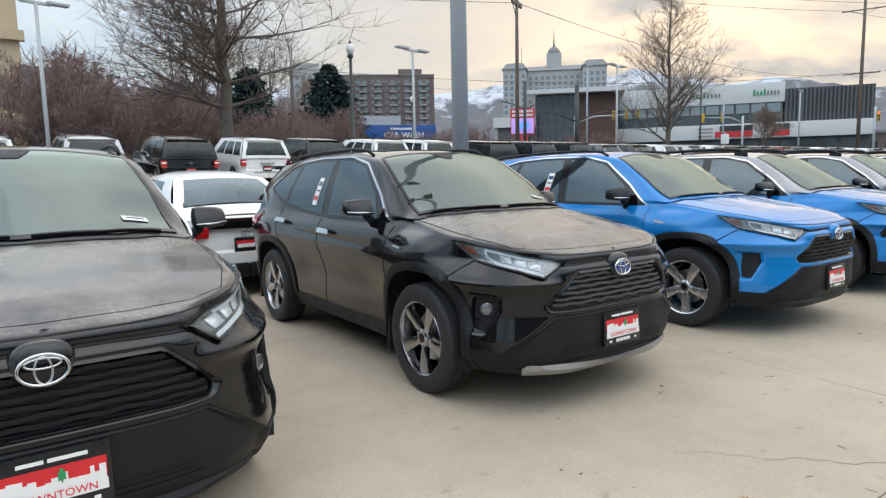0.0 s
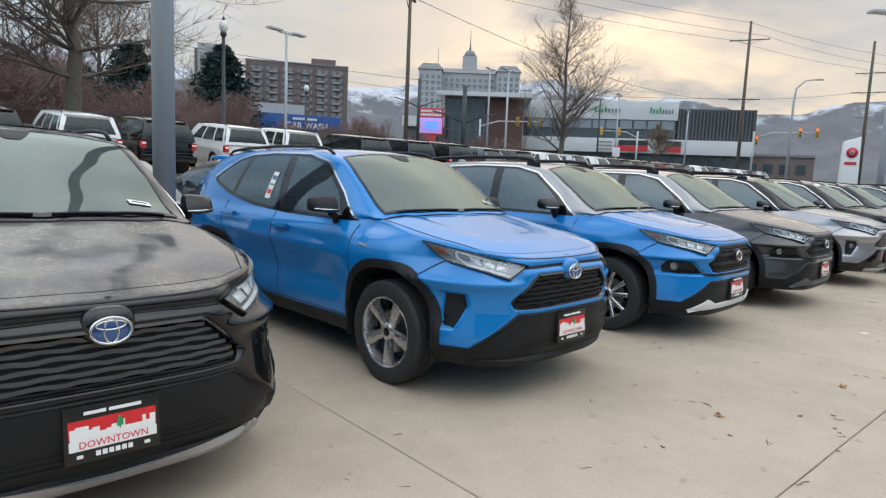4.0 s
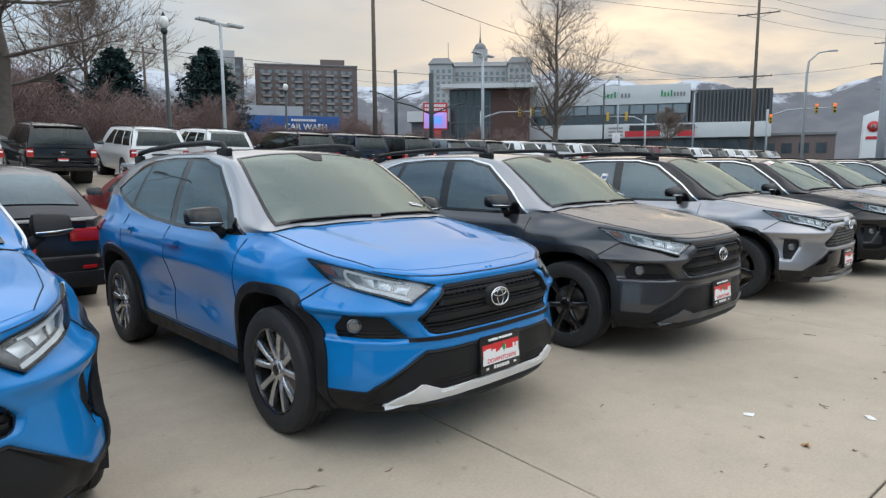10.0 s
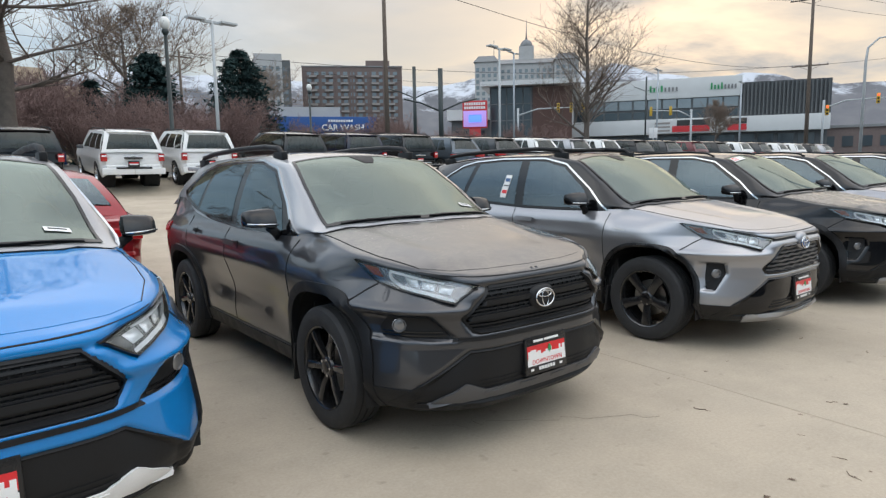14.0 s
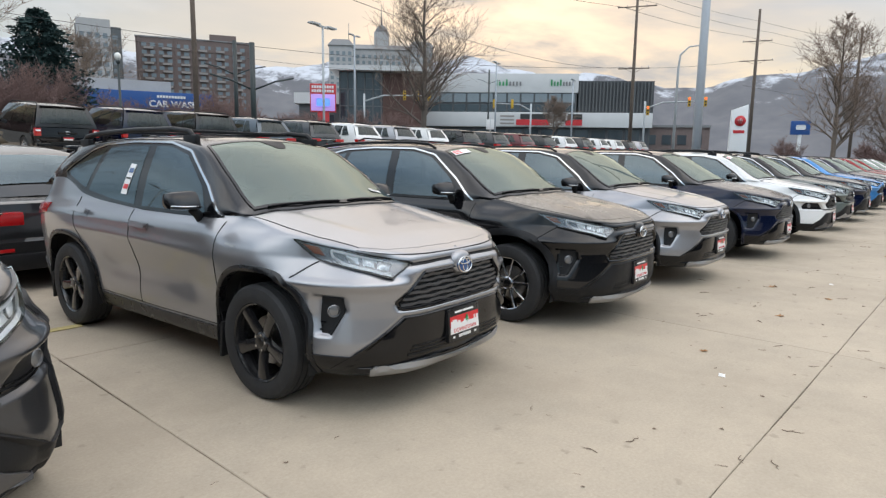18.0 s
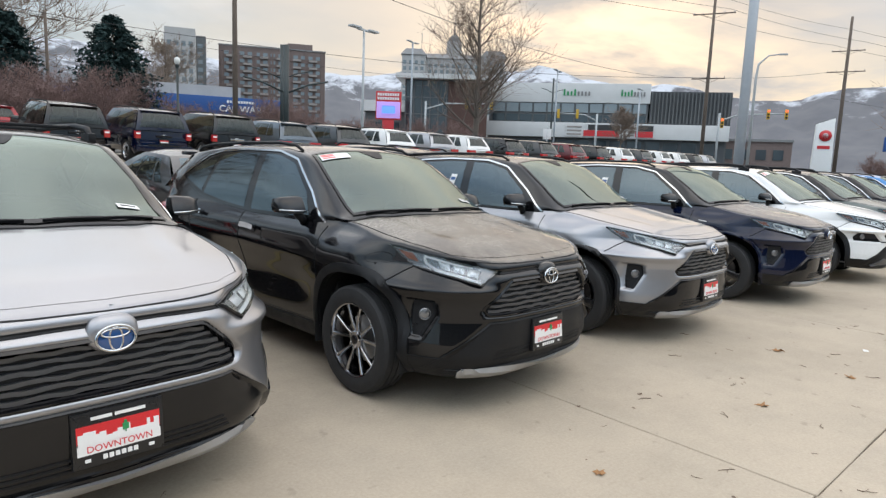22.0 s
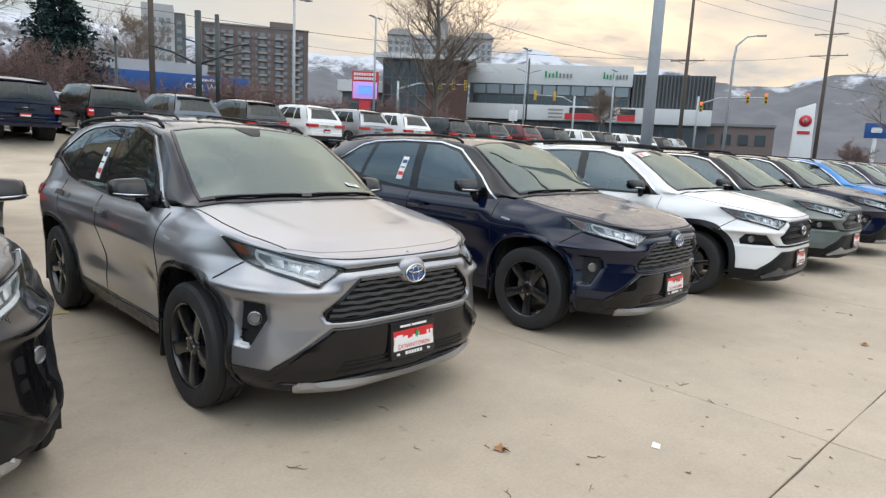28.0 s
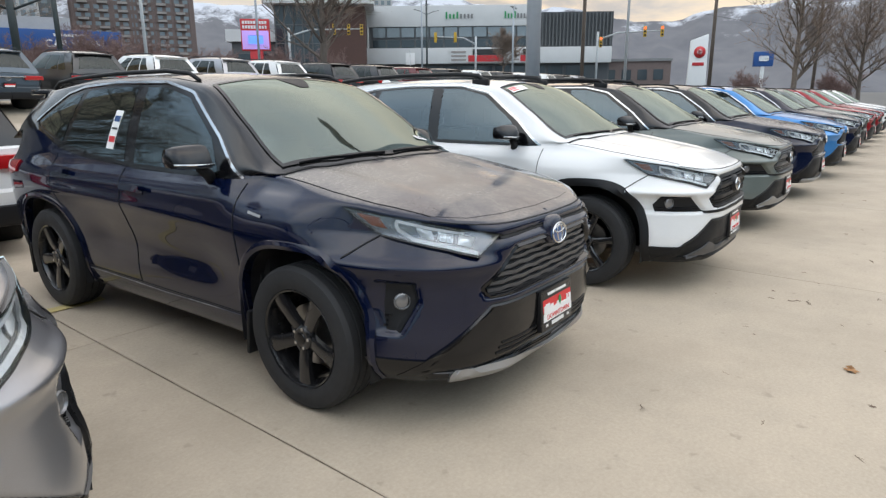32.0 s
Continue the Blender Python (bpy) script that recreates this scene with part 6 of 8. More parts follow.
    for s in (1, -1):
        link_part("door_mirror", cached(("mirror", s), mirror_mesh), M["gloss"], car, m=pose(s * (w - 0.05), L - 1.75, deck + 0.05, 0, 0, 0 if s > 0 else 180) if s > 0 else pose(-(w - 0.05) - 0.0, L - 1.75, deck + 0.05))
        for a in (0.95, L - 0.93):
            mm = pose(s * (w - 0.13), a, d["tyre"], 0, 0, 0 if s > 0 else 180) @ Matrix.Diagonal((0.95, d["tyre"] / TYRE_R, d["tyre"] / TYRE_R, 1))
            wh = link_part("wheel", cached(("rim", "double"), lambda: rim_mesh("double")), M["alloy"], car, m=mm)
            link_part("tyre", cached("tyre", tyre_mesh), M["rubber"], wh)
            well = cached(("well", kind, s), lambda: mesh_from(lathe([(s * 0.45, 0.01), (s * 0.45, d["tyre"] + 0.06), (s * (w - 0.05), d["tyre"] + 0.06)], 26), "wheel_well", smooth=True))
            link_part("wheel_well", well, M["dark"], car, m=pose(0, a, d["tyre"]))
        if kind in ("truck", "cross"):
            zt, t0, t1, wt = d["top"][3], d["top"][0], d["top"][1], d["top"][2]
            link_part("roof_rail", cached((kind, "rail", s), lambda: mesh_from(add_tube(bmesh.new(), [(s * (wt - 0.04), t0 + 0.1, zt + 0.02), (s * (wt - 0.05), t0 + 0.25, zt + 0.085), (s * (wt - 0.05), t1 - 0.2, zt + 0.085), (s * (wt - 0.04), t1 - 0.02, zt + 0.02)], 0.018, 6), "roof_rail", smooth=True)), M["trim"], car)
    return car


P["maroon"] = car_paint("paint_maroon", (0.10, 0.012, 0.016), 0.3, 0.3, 0.2)
P["steel"] = car_paint("paint_steel_blue", (0.07, 0.09, 0.11), 0.5, 0.3, 0.25)
P["charcoal"] = car_paint("paint_charcoal", (0.03, 0.031, 0.033), 0.4, 0.3, 0.3)


def put_behind(kind, paint, x, y, label, turn=2.0, **kw):
    slope = math.degrees(math.atan((rise(y + 3.5) - rise(y + 1)) / 2.5))
    build_parked(kind, P[paint], label, pose(x, y, rise(y + 0.9) - math.sin(radians(slope)) * 0.9, slope, 0, turn), **kw)


SECOND = [  # the row that backs on to the front row
    ("hatch", "white", 2.6, 7.35, "white hatchback with black tail panel"),
    ("hatch", "sage", 4.85, 7.6, "pale grey-green hatchback with black tail panel"),
    ("hatch", "charcoal", 7.35, 7.6, "charcoal hatchback with red tail lamps"),
    ("sedan", "red", 9.75, 8.1, "red sedan parked behind the front row"),
    ("sedan", "charcoal", 14.1, 7.7, "dark sedan parked behind the front row"),
    ("hatch", "black", 15.55, 7.6, "black hatchback with red tail lamps"),
    ("sedan", "charcoal", 17.88, 8.3, "dark grey sedan with pale wheels"),
    ("cross", "white", 21.35, 7.9, "white crossover with black roof"),
    ("sedan", "lightblue", 25.63, 8.2, "light blue sedan behind the front row"),
]
for k, paint, x, y, label in SECOND:
    put_behind(k, paint, x, y, label, cat="suv" if k == "cross" else "car", roof=P["roofblack"] if "black roof" in label else None)
THIRD = [
    ("truck", "charcoal", -3.2, 21.5), ("truck", "white", -0.6, 21.6), ("truck", "silver", 2.2, 21.7), ("truck", "black", 5.0, 21.8), ("truck", "white", 7.6, 21.9), ("truck", "black", 10.0, 22.0),
    ("truck", "white", 12.8, 22.0), ("truck", "white", 15.2, 22.1), ("truck", "black", 18.7, 22.1), ("truck", "navy", 21.3, 22.2), ("truck", "black", 23.9, 22.3), ("cross", "steel", 26.6, 22.4), ("cross", "charcoal", 29.35, 22.6),
    ("cross", "white", 32.1, 22.8), ("cross", "silver", 34.9, 23.0), ("cross", "white", 37.6, 23.2), ("cross", "black", 40.8, 23.4), ("cross", "charcoal", 44.0, 23.6), ("cross", "maroon", 47.2, 23.8),
    ("cross", "black", 50.4, 24.0), ("cross", "white", 53.6, 24.2), ("cross", "charcoal", 56.8, 24.5), ("cross", "white", 60.2, 24.8), ("cross", "white", 63.6, 25.1), ("cross", "black", 67.0, 25.5), ("cross", "silver", 70.6, 26.0),
]
WORDS = {"white": "white", "black": "black", "silver": "silver grey", "navy": "dark navy blue", "steel": "steel blue grey", "charcoal": "charcoal grey", "maroon": "dark maroon"}
for i, (k, paint, x, y) in enumerate(THIRD):
    put_behind(k, paint, x, y, "%s %s parked tail-out in the raised back row" % (WORDS[paint], "boxy suv" if k == "truck" else "crossover"), turn=3.0, rack=i % 3 == 1)
# roofs of cars further back across the lot
for i in range(12):
    x = 3 + 7.5 * i
    put_behind(("cross", "sedan")[i % 2], ("white", "black", "silver", "steel", "red", "charcoal")[i * 5 % 6], x, 30 + 0.25 * i + (i % 3), "distant car at the far side of the lot", turn=90 if i % 2 else 5, cat="car", group="distant parked cars")


# ---- poles, lamps, wires ----
M["polegrey"] = plain("galvanised_pole", (0.34, 0.37, 0.40), 0.55, metal=0.2, vary=0.08)
M["lampgrey"] = plain("lamp_pole_grey", (0.40, 0.42, 0.43), 0.5, vary=0.08)
M["wood"] = plain("weathered_pole_wood", (0.13, 0.10, 0.08), 0.9, vary=0.25, scale=3, bump=0.4)
M["greenpole"] = plain("dark_green_pole", (0.025, 0.035, 0.035), 0.5)
M["pinkbase"] = plain("faded_pink_paint", (0.36, 0.16, 0.17), 0.85, vary=0.15, scale=3, bump=0.2)
M["globe"] = plain("frosted_globe", (0.75, 0.74, 0.70), 0.35, vary=0.04)
M["signred"] = plain("sign_red", (0.55, 0.03, 0.035), 0.45)
M["signblue"] = plain("fascia_blue", (0.012, 0.075, 0.26), 0.5)
M["signwhite"] = plain("sign_white", (0.78, 0.78, 0.77), 0.5, vary=0.05)
M["wire"] = plain("wire_black", (0.03, 0.03, 0.03), 0.7)
M["yellowbox"] = plain("signal_yellow", (0.55, 0.33, 0.03), 0.5)


def glowing(name, color, strength):
    n = Nodes(name, color, 0.4)
    n.put("Emission Color", (*color, 1))
    n.put("Emission Strength", strength)
    return n.mat


M["redlight"] = glowing("red_signal", (1.0, 0.08, 0.04), 3.0)
M["ledpink"] = glowing("led_panel", (0.40, 0.26, 0.62), 0.6)
M["ledblue"] = glowing("led_panel_blue", (0.12, 0.30, 0.85), 0.8)


def thing(name, label, category, x, y, z=None, turn=0.0, group="", kind=""):
    e = new(name)
    e.matrix_world = pose(x, y, rise(y) if z is None else z, 0, 0, turn)
    return tagged(e, label, category, group, kind)


def tube_part(name, pts, radius, mat, parent, sides=10, label=""):
    return link_part(name, mesh_from(add_tube(bmesh.new(), pts, radius, sides), name, smooth=True), mat, parent, label)


def box_part(name, b, mat, parent, bevel=0.0, label="", m=None):
    return link_part(name, box_mesh(name, *b, bevel), mat, parent, label, m)


def lot_lamp(x, y, h, turn, r=0.09, label="tall grey parking lot lamp with a flat double head"):
    t = thing("lot_lamp", label, "street lamp", x, y, turn=turn, group="parking lot lamps")
    tube_part("pole", [(0, 0, 0), (0, 0, h * 0.5), (0, 0, h)], [r, r * 0.92, r * 0.8], M["polegrey"] if r > 0.085 else M["lampgrey"], t, 14)
    if r > 0.095:
        tube_part("base", [(0, 0, 0), (0, 0, 0.80), (0, 0, 0.82)], [0.25, 0.25, 0.235], M["pinkbase"], t, 28, "pink painted round concrete base")
        box_part("base_plate", (-0.17, 0.17, -0.17, 0.17, 0.82, 0.90), M["polegrey"], t, 0.015)
    else:
        tube_part("base", [(0, 0, 0), (0, 0, 0.55)], r * 2.1, M["concrete"], t, 16)
    box_part("arm", (-0.5, 0.5, -0.05, 0.05, h - 0.08, h + 0.03), M["lampgrey"], t, 0.01)
    for s in (1, -1):
        box_part("lamp_head", (min(s * 0.35, s * 1.1), max(s * 0.35, s * 1.1), -0.18, 0.18, h - 0.02, h + 0.08), M["lampgrey"], t, 0.03)


lot_lamp(4.72, 5.8, 8.6, 25, 0.10)
lot_lamp(28.37, 6.0, 7.4, -35, 0.115)
lot_lamp(17.0, 27.2, 7.7 - rise(27), 15, 0.075)
lot_lamp(34.0, 28.9, 8.5 - rise(29), 15, 0.075)
lot_lamp(1.2, 27.4, 8.0 - rise(27), 15, 0.075)
lot_lamp(57.7, 54.1, 12.0, 20, 0.12)
lot_lamp(85.0, 42.8, 9.5, 20, 0.12)
lot_lamp(70.0, 44.0, 10.0, 20, 0.10)


def globe_lamp(x, y, top):
    h = top - rise(y)
    t = thing("globe_lamp", "dark green street lamp with a frosted acorn globe", "street lamp", x, y, group="old style street lamps")
    tube_part("pole", [(0, 0, 0), (0, 0, 0.7), (0, 0, 0.72), (0, 0, h - 0.9)], [0.20, 0.17, 0.11, 0.085], M["greenpole"], t, 12)
    tube_part("collar", [(0, 0, h - 0.9), (0, 0, h - 0.75), (0, 0, h - 0.62)], [0.09, 0.18, 0.14], M["greenpole"], t, 12)
    g = bmesh.new()
    bmesh.ops.create_uvsphere(g, u_segments=16, v_segments=10, radius=0.24)
    for v in g.verts:
        v.co = Vector((v.co.x, v.co.y, v.co.z * 1.35 + h - 0.33))
    link_part("globe", mesh_from(g, "globe", smooth=True), M["globe"], t)
    tube_part("finial", [(0, 0, h - 0.03), (0, 0, h + 0.10), (0, 0, h + 0.22)], [0.10, 0.05, 0.01], M["greenpole"], t, 8)


globe_lamp(16.5, 33.3, 9.1)
globe_lamp(32.7, 53.5, 9.3)


def utility_pole(x, y, top, arms, turn, r=0.16, double=False):
    h = top - rise(y)
    t = thing("utility_pole", "weathered wooden utility pole with crossarms", "utility pole", x, y, turn=turn, group="utility poles")
    tube_part("pole", [(0, 0, 0), (0, 0, h * 0.5), (0, 0, h)], [r, r * 0.85, r * 0.62], M["wood"], t, 12)
    for z, w in arms:
        z -= rise(y)
        a = box_part("crossarm", (-w, w, -0.07, 0.07, z - 0.08, z + 0.08), M["wood"], t, 0.01)
        for s in (-0.95, -0.5, 0.5, 0.95):
            tube_part("insulator", [(s * w, 0, z + 0.08), (s * w, 0, z + 0.30)], 0.06, M["polegrey"], a, 6)
        tube_part("brace", [(-w * 0.6, 0.08, z - 0.05), (0, 0.08, z - 0.7), (w * 0.6, 0.08, z - 0.05)], 0.03, M["wood"], a, 5)


utility_pole(28.4, 32.6, 14.5, ((12.6, 0.9), (13.6, 0.7)), 30, 0.15)
utility_pole(110, 46.4, 28.5, ((15.9, 2.4), (25.5, 3.0)), 112, 0.30)
utility_pole(147, 38.5, 30.5, ((20.8, 3.0), (24.5, 2.6)), 105, 0.36)
utility_pole(29.3, 85.5, 17.0, ((16.2, 1.6),), 10, 0.22)
utility_pole(152, 22, 26, ((17, 2.2),), 100, 0.3)


def tram_pole(x, y, top):
    h = top - rise(y)
    t = thing("tram_pole", "slim dark tram wire pole with two curved arms", "pole", x, y, group="tram poles")
    tube_part("pole", [(0, 0, 0), (0, 0, h)], 0.13, M["greenpole"], t, 10)
    for s in (1, -1):
        tube_part("arm", [(0, 0, h - 2.2), (s * 0.9, -s * 0.5, h - 1.75), (s * 1.7, -s * 0.9, h - 1.55)], 0.045, M["greenpole"], t, 6)


tram_pole(34.2, 38.5, 8.8)
tram_pole(28.5, 27.2, 6.7)
tram_pole(92.0, 62.0, 15.0)


def street_light(x, y, top, reach, turn):
    h = top - rise(y)
    t = thing("street_light", "tall curved-arm street light beside the road", "street lamp", x, y, turn=turn)
    tube_part("pole", [(0, 0, 0), (0, 0, h * 0.8), (0.15, 0, h * 0.92), (reach * 0.5, 0, h * 0.99), (reach, 0, h)], [0.20, 0.15, 0.13, 0.10, 0.08], M["lampgrey"], t, 10)
    box_part("lamp_head", (reach - 0.1, reach + 0.9, -0.18, 0.18, h - 0.12, h + 0.08), M["lampgrey"], t, 0.05)


street_light(96.2, 33.6, 16.3, 2.4, -60)


def signal_mast(x, y, top, reach, turn, heads):
    h = top - rise(y)
    t = thing("signal_mast", "traffic signal mast with yellow signal heads", "traffic light", x, y, turn=turn, group="traffic signals")
    tube_part("pole", [(0, 0, 0), (0, 0, h)], 0.17, M["lampgrey"], t, 10)
    tube_part("arm", [(0, 0, h - 1.2), (reach * 0.3, 0, h - 0.2), (reach, 0, h)], [0.14, 0.11, 0.07], M["lampgrey"], t, 8)
    for a, lit in heads:
        z = h - 0.1 if a > 0.25 else h - 1.5
        hd = box_part("signal_head", (a * reach - 0.22, a * reach + 0.22, -0.2, 0.2, z - 0.75, z + 0.75), M["yellowbox"], t, 0.04)
        for q in range(3):
            tube_part("lens", [(a * reach, -0.205, z + 0.48 - 0.48 * q), (a * reach, -0.24, z + 0.48 - 0.48 * q)], 0.15, M["redlight"] if lit and q == 0 else M["dark"], hd, 12)


signal_mast(112, 45.0, 10.8, 9.5, -60, ((0.05, True), (0.72, True), (0.98, True)))
signal_mast(80, 78, 11.2, 10.5, -40, ((0.62, False), (0.82, False), (1.0, False)))
signal_mast(104, 62, 10.6, 6.5, 130, ((0.5, False), (0.98, False)))


def wire(name, a, b, sag, r=0.022):
    pts = []
    for k in range(15):
        t = k / 14
        pts.append((a[0] + (b[0] - a[0]) * t, a[1] + (b[1] - a[1]) * t, a[2] + (b[2] - a[2]) * t - 4 * sag * t * (1 - t)))
    return tagged(link_part(name, mesh_from(add_tube(bmesh.new(), pts, r, 4), name, smooth=True), M["wire"]), "thin black overhead cable between poles", "cable", "overhead cables")


wire("overhead_cable", (28.4, 32.6, 12.7), (-30, 60, 16.0), 0.8, 0.016)
wire("overhead_cable", (28.4, 32.6, 12.7), (110, 46.4, 16.1), 2.2, 0.02)
wire("overhead_cable", (29.3, 85.5, 16.5), (-40, 90, 17), 1.0, 0.022)
wire("overhead_cable", (29.3, 85.5, 16.5), (92, 90, 17), 1.0, 0.022)
for k, (dz, dy) in enumerate(((25.8, -2.6), (25.8, 2.6), (28.3, 0.0), (16.2, 2.0))):
    wire("overhead_cable", (110, 46.4 + dy, dz), (147, 38.5 + dy, dz if dz > 20 else 21), 0.5, 0.026)
    wire("overhead_cable", (110, 46.4 + dy, dz), (10, 78 + dy, dz + (6 if dz > 20 else 0)), 2.5, 0.026)
    wire("overhead_cable", (147, 38.5 + dy, dz), (210, 10 + dy, dz), 1.5, 0.026)

# ---- signs ----
sg = thing("led_sign", "red roadside sign with a lit display panel", "sign", 102, 117.2, turn=-42)
H0 = rise(117.2)
box_part("sign_post", (-1.3, 1.3, -0.5, 0.5, 0, 10.9 - H0), M["signred"], sg, 0.05)
box_part("sign_box", (-2.9, 2.9, -0.6, 0.6, 10.9 - H0, 17.2 - H0), M["signred"], sg, 0.08)
box_part("display", (-2.7, 2.7, -0.68, -0.5, 11.2 - H0, 14.9 - H0), M["ledpink"], sg, 0.02, "glowing violet display")
box_part("display_figure", (-1.5, 1.6, -0.74, -0.6, 12.2 - H0, 14.0 - H0), M["ledblue"], sg, 0.3)
for z in (15.3, 16.2):
    for q in range(9):
        box_part("letter_bar", (-2.5 + q * 0.56, -2.08 + q * 0.56, -0.66, -0.5, z - H0, z + 0.6 - H0), M["signwhite"], sg)
py = thing("pylon_sign", "white dealership pylon sign with a red emblem", "sign", 129.3, 35.4, turn=-62)
H1 = rise(35.4)
bm = bmesh.new()
add_box(bm, -1.3, 1.3, -0.5, 0.5, 0, 11.0 - H1, 0.1)
for v in bm.verts:
    if v.co.z > 6 and v.co.x < 0:
        v.co.z -= 0.9
    if v.co.z < 2:
        v.co.x *= 1.15
link_part("panel", mesh_from(bm, "panel", angle=40), M["signwhite"], py)
for r, nm in ((0.9, "emblem"), (0.42, "emblem_core")):
    tube_part(nm, [(0.1, -0.52, 8.2 - H1), (0.1, -0.60 - (0.05 if r < 1 else 0), 8.2 - H1)], r, M["signred"] if r > 0.6 else M["signwhite"], py, 28)
box_part("name_bar", (-0.9, 0.9, -0.58, -0.45, 6.1 - H1, 6.6 - H1), M["signred"], py)
bs = thing("blue_sign", "blue roadside sign with a white oval", "sign", 159, 32.2, turn=-65)
box_part("post", (-0.3, 0.3, -0.25, 0.25, 0, 6.9 - rise(32)), M["signwhite"], bs)
box_part("panel", (-1.8, 1.8, -0.4, 0.4, 6.8 - rise(32), 9.6 - rise(32)), M["signblue"], bs, 0.1)
box_part("oval_bar", (-0.9, 0.9, -0.5, -0.3, 7.8 - rise(32), 8.8 - rise(32)), M["signwhite"], bs, 0.3)
ns = thing("road_sign", "small white square road sign on a post", "sign", 62.7, 39.1, turn=-50)
tube_part("post", [(0, 0, 0), (0, 0, 3.6)], 0.05, M["lampgrey"], ns, 8)
box_part("panel", (-0.4, 0.4, -0.04, 0.0, 2.4, 3.4), M["signwhite"], ns, 0.01)

# ---- buildings ----
M["tan"] = plain("tan_stucco", (0.55, 0.42, 0.27), 0.9, vary=0.08, scale=0.5)
M["brickbrown"] = plain("brown_brick", (0.175, 0.13, 0.118), 0.9, vary=0.2, scale=2)
M["redbrick"] = plain("red_brick", (0.10, 0.055, 0.045), 0.9, vary=0.2, scale=2)
M["cream"] = plain("cream_stone", (0.42, 0.41, 0.40), 0.85, vary=0.1, scale=0.3)
M["officetan"] = plain("office_tan", (0.46, 0.36, 0.26), 0.85, vary=0.08, scale=0.4)
M["winglass"] = plain("far_window_glass", (0.035, 0.05, 0.06), 0.15, coat=0.5)
M["winpale"] = plain("far_pale_glass", (0.20, 0.24, 0.26), 0.2, coat=0.4)
M["greywall"] = plain("grey_panel", (0.105, 0.11, 0.112), 0.7, vary=0.12, scale=0.6)
M["darkclad"] = plain("dark_ribbed_metal", (0.07, 0.075, 0.08), 0.6, vary=0.1)
M["whitewall"] = plain("white_panel_wall", (0.60, 0.60, 0.59), 0.7, vary=0.05, scale=0.4)
M["roofgrey"] = plain("flat_roof_grey", (0.22, 0.22, 0.22), 0.9)
M["balcony"] = plain("balcony_concrete", (0.30, 0.27, 0.25), 0.85)


def block(name, label, x, y, turn, w, d, z0, z1, wall, z=None):
    """A building with its front on local -y."""
    t = thing(name, label, "building", x, y, 0.0 if z is None else z, turn)
    box_part("wall", (-w / 2, w / 2, 0, d, z0, z1), wall, t, 0.0)
    return t


def windows(t, x0, x1, n, rows, ww, wh, mat, side=None, depth=0.15, frame=None):
    """A grid of single windows on the front (local y = 0) or on a side (x = side)."""
    me = box_mesh("window", -ww / 2, ww / 2, -depth, 0.05, 0, wh) if side is None else box_mesh("window", -depth, depth, -ww / 2, ww / 2, 0, wh)
    for z in rows:
        for k in range(n):
            a = x0 + (x1 - x0) * (k + 0.5) / n
            link_part("window", me, mat, t, m=pose(a, 0, z) if side is None else pose(side, a, z))


# apartment slab
apt = block("apartment_block", "tall brown brick apartment block with balconies", 184, 336, -27.5, 58, 16, 0, 62, M["brickbrown"])
box_part("roof_house", (8, 22, 4, 12, 62, 66), M["brickbrown"], apt)
box_part("roof", (-29.3, 29.3, -0.3, 16.3, 61.6, 62.3), M["roofgrey"], apt)
windows(apt, -27, 27, 13, [17 + 4.0 * k for k in range(11)], 2.4, 1.9, M["winpale"])
for k in range(11):
    for q in range(6):
        box_part("balcony", (-25 + q * 9, -20.5 + q * 9, -1.6, 0, 15.6 + 4.0 * k, 16.7 + 4.0 * k), M["balcony"], apt)
for q in range(7):
    box_part("pier", (-28 + q * 9.1, -27 + q * 9.1, -0.6, 0.2, 0, 62), M["brickbrown"], apt)
# hotel with a domed tower
hot = block("grand_hotel", "pale stone grand hotel with a domed clock tower", 361, 378, -43, 80, 40, 0, 84, M["cream"])
box_part("wing", (22, 40, -14, 0, 0, 84), M["cream"], hot)
box_part("wing", (-40, -22, -14, 0, 0, 84), M["cream"], hot)
bm = bmesh.new()
for x0, x1, y0, y1 in ((-41, 41, -1, 41), (21, 41, -15, 0), (-41, -21, -15, 0)):
    add_box(bm, x0, x1, y0, y1, 84, 89)
    for v in bm.verts:
        if v.co.z > 88.9 and not v.select:
            cx, cy = (x0 + x1) / 2, (y0 + y1) / 2
            v.co.x, v.co.y = cx + (v.co.x - cx) * 0.62, cy + (v.co.y - cy) * 0.45
            v.select = True
link_part("roof", mesh_from(bm, "roof"), M["roofgrey"], hot)
box_part("tower", (-6, 6, 8, 20, 84, 99), M["cream"], hot)
dm = bmesh.new()
bmesh.ops.create_uvsphere(dm, u_segments=20, v_segments=12, radius=5.2)
for v in dm.verts:
    v.co = Vector((v.co.x, v.co.y + 14, max(0, v.co.z) * 1.15 + 99))
link_part("dome", mesh_from(dm, "dome", smooth=True), M["roofgrey"], hot)
tube_part("spire", [(0, 14, 104.5), (0, 14, 110), (0, 14, 121)], [0.9, 0.4, 0.15], M["roofgrey"], hot, 8)
tube_part("flagpole", [(-26, 6, 86), (-26, 6, 104)], 0.25, M["roofgrey"], hot, 6)
windows(hot, -21, 21, 9, [40 + 4.6 * k for k in range(9)], 2.4, 2.8, M["winpale"])
for x0, x1 in ((22, 40), (-40, -22)):
    for z in [40 + 4.6 * k for k in range(9)]:
        for k in range(4):
            box_part("window", (x0 + (k + .5) * 4.5 - 1.2, x0 + (k + .5) * 4.5 + 1.2, -14.15, -13.95, z, z + 2.8), M["winpale"], hot)
windows(hot, 2, 38, 8, [40 + 4.6 * k for k in range(9)], 2.4, 2.8, M["winpale"], side=40.0)
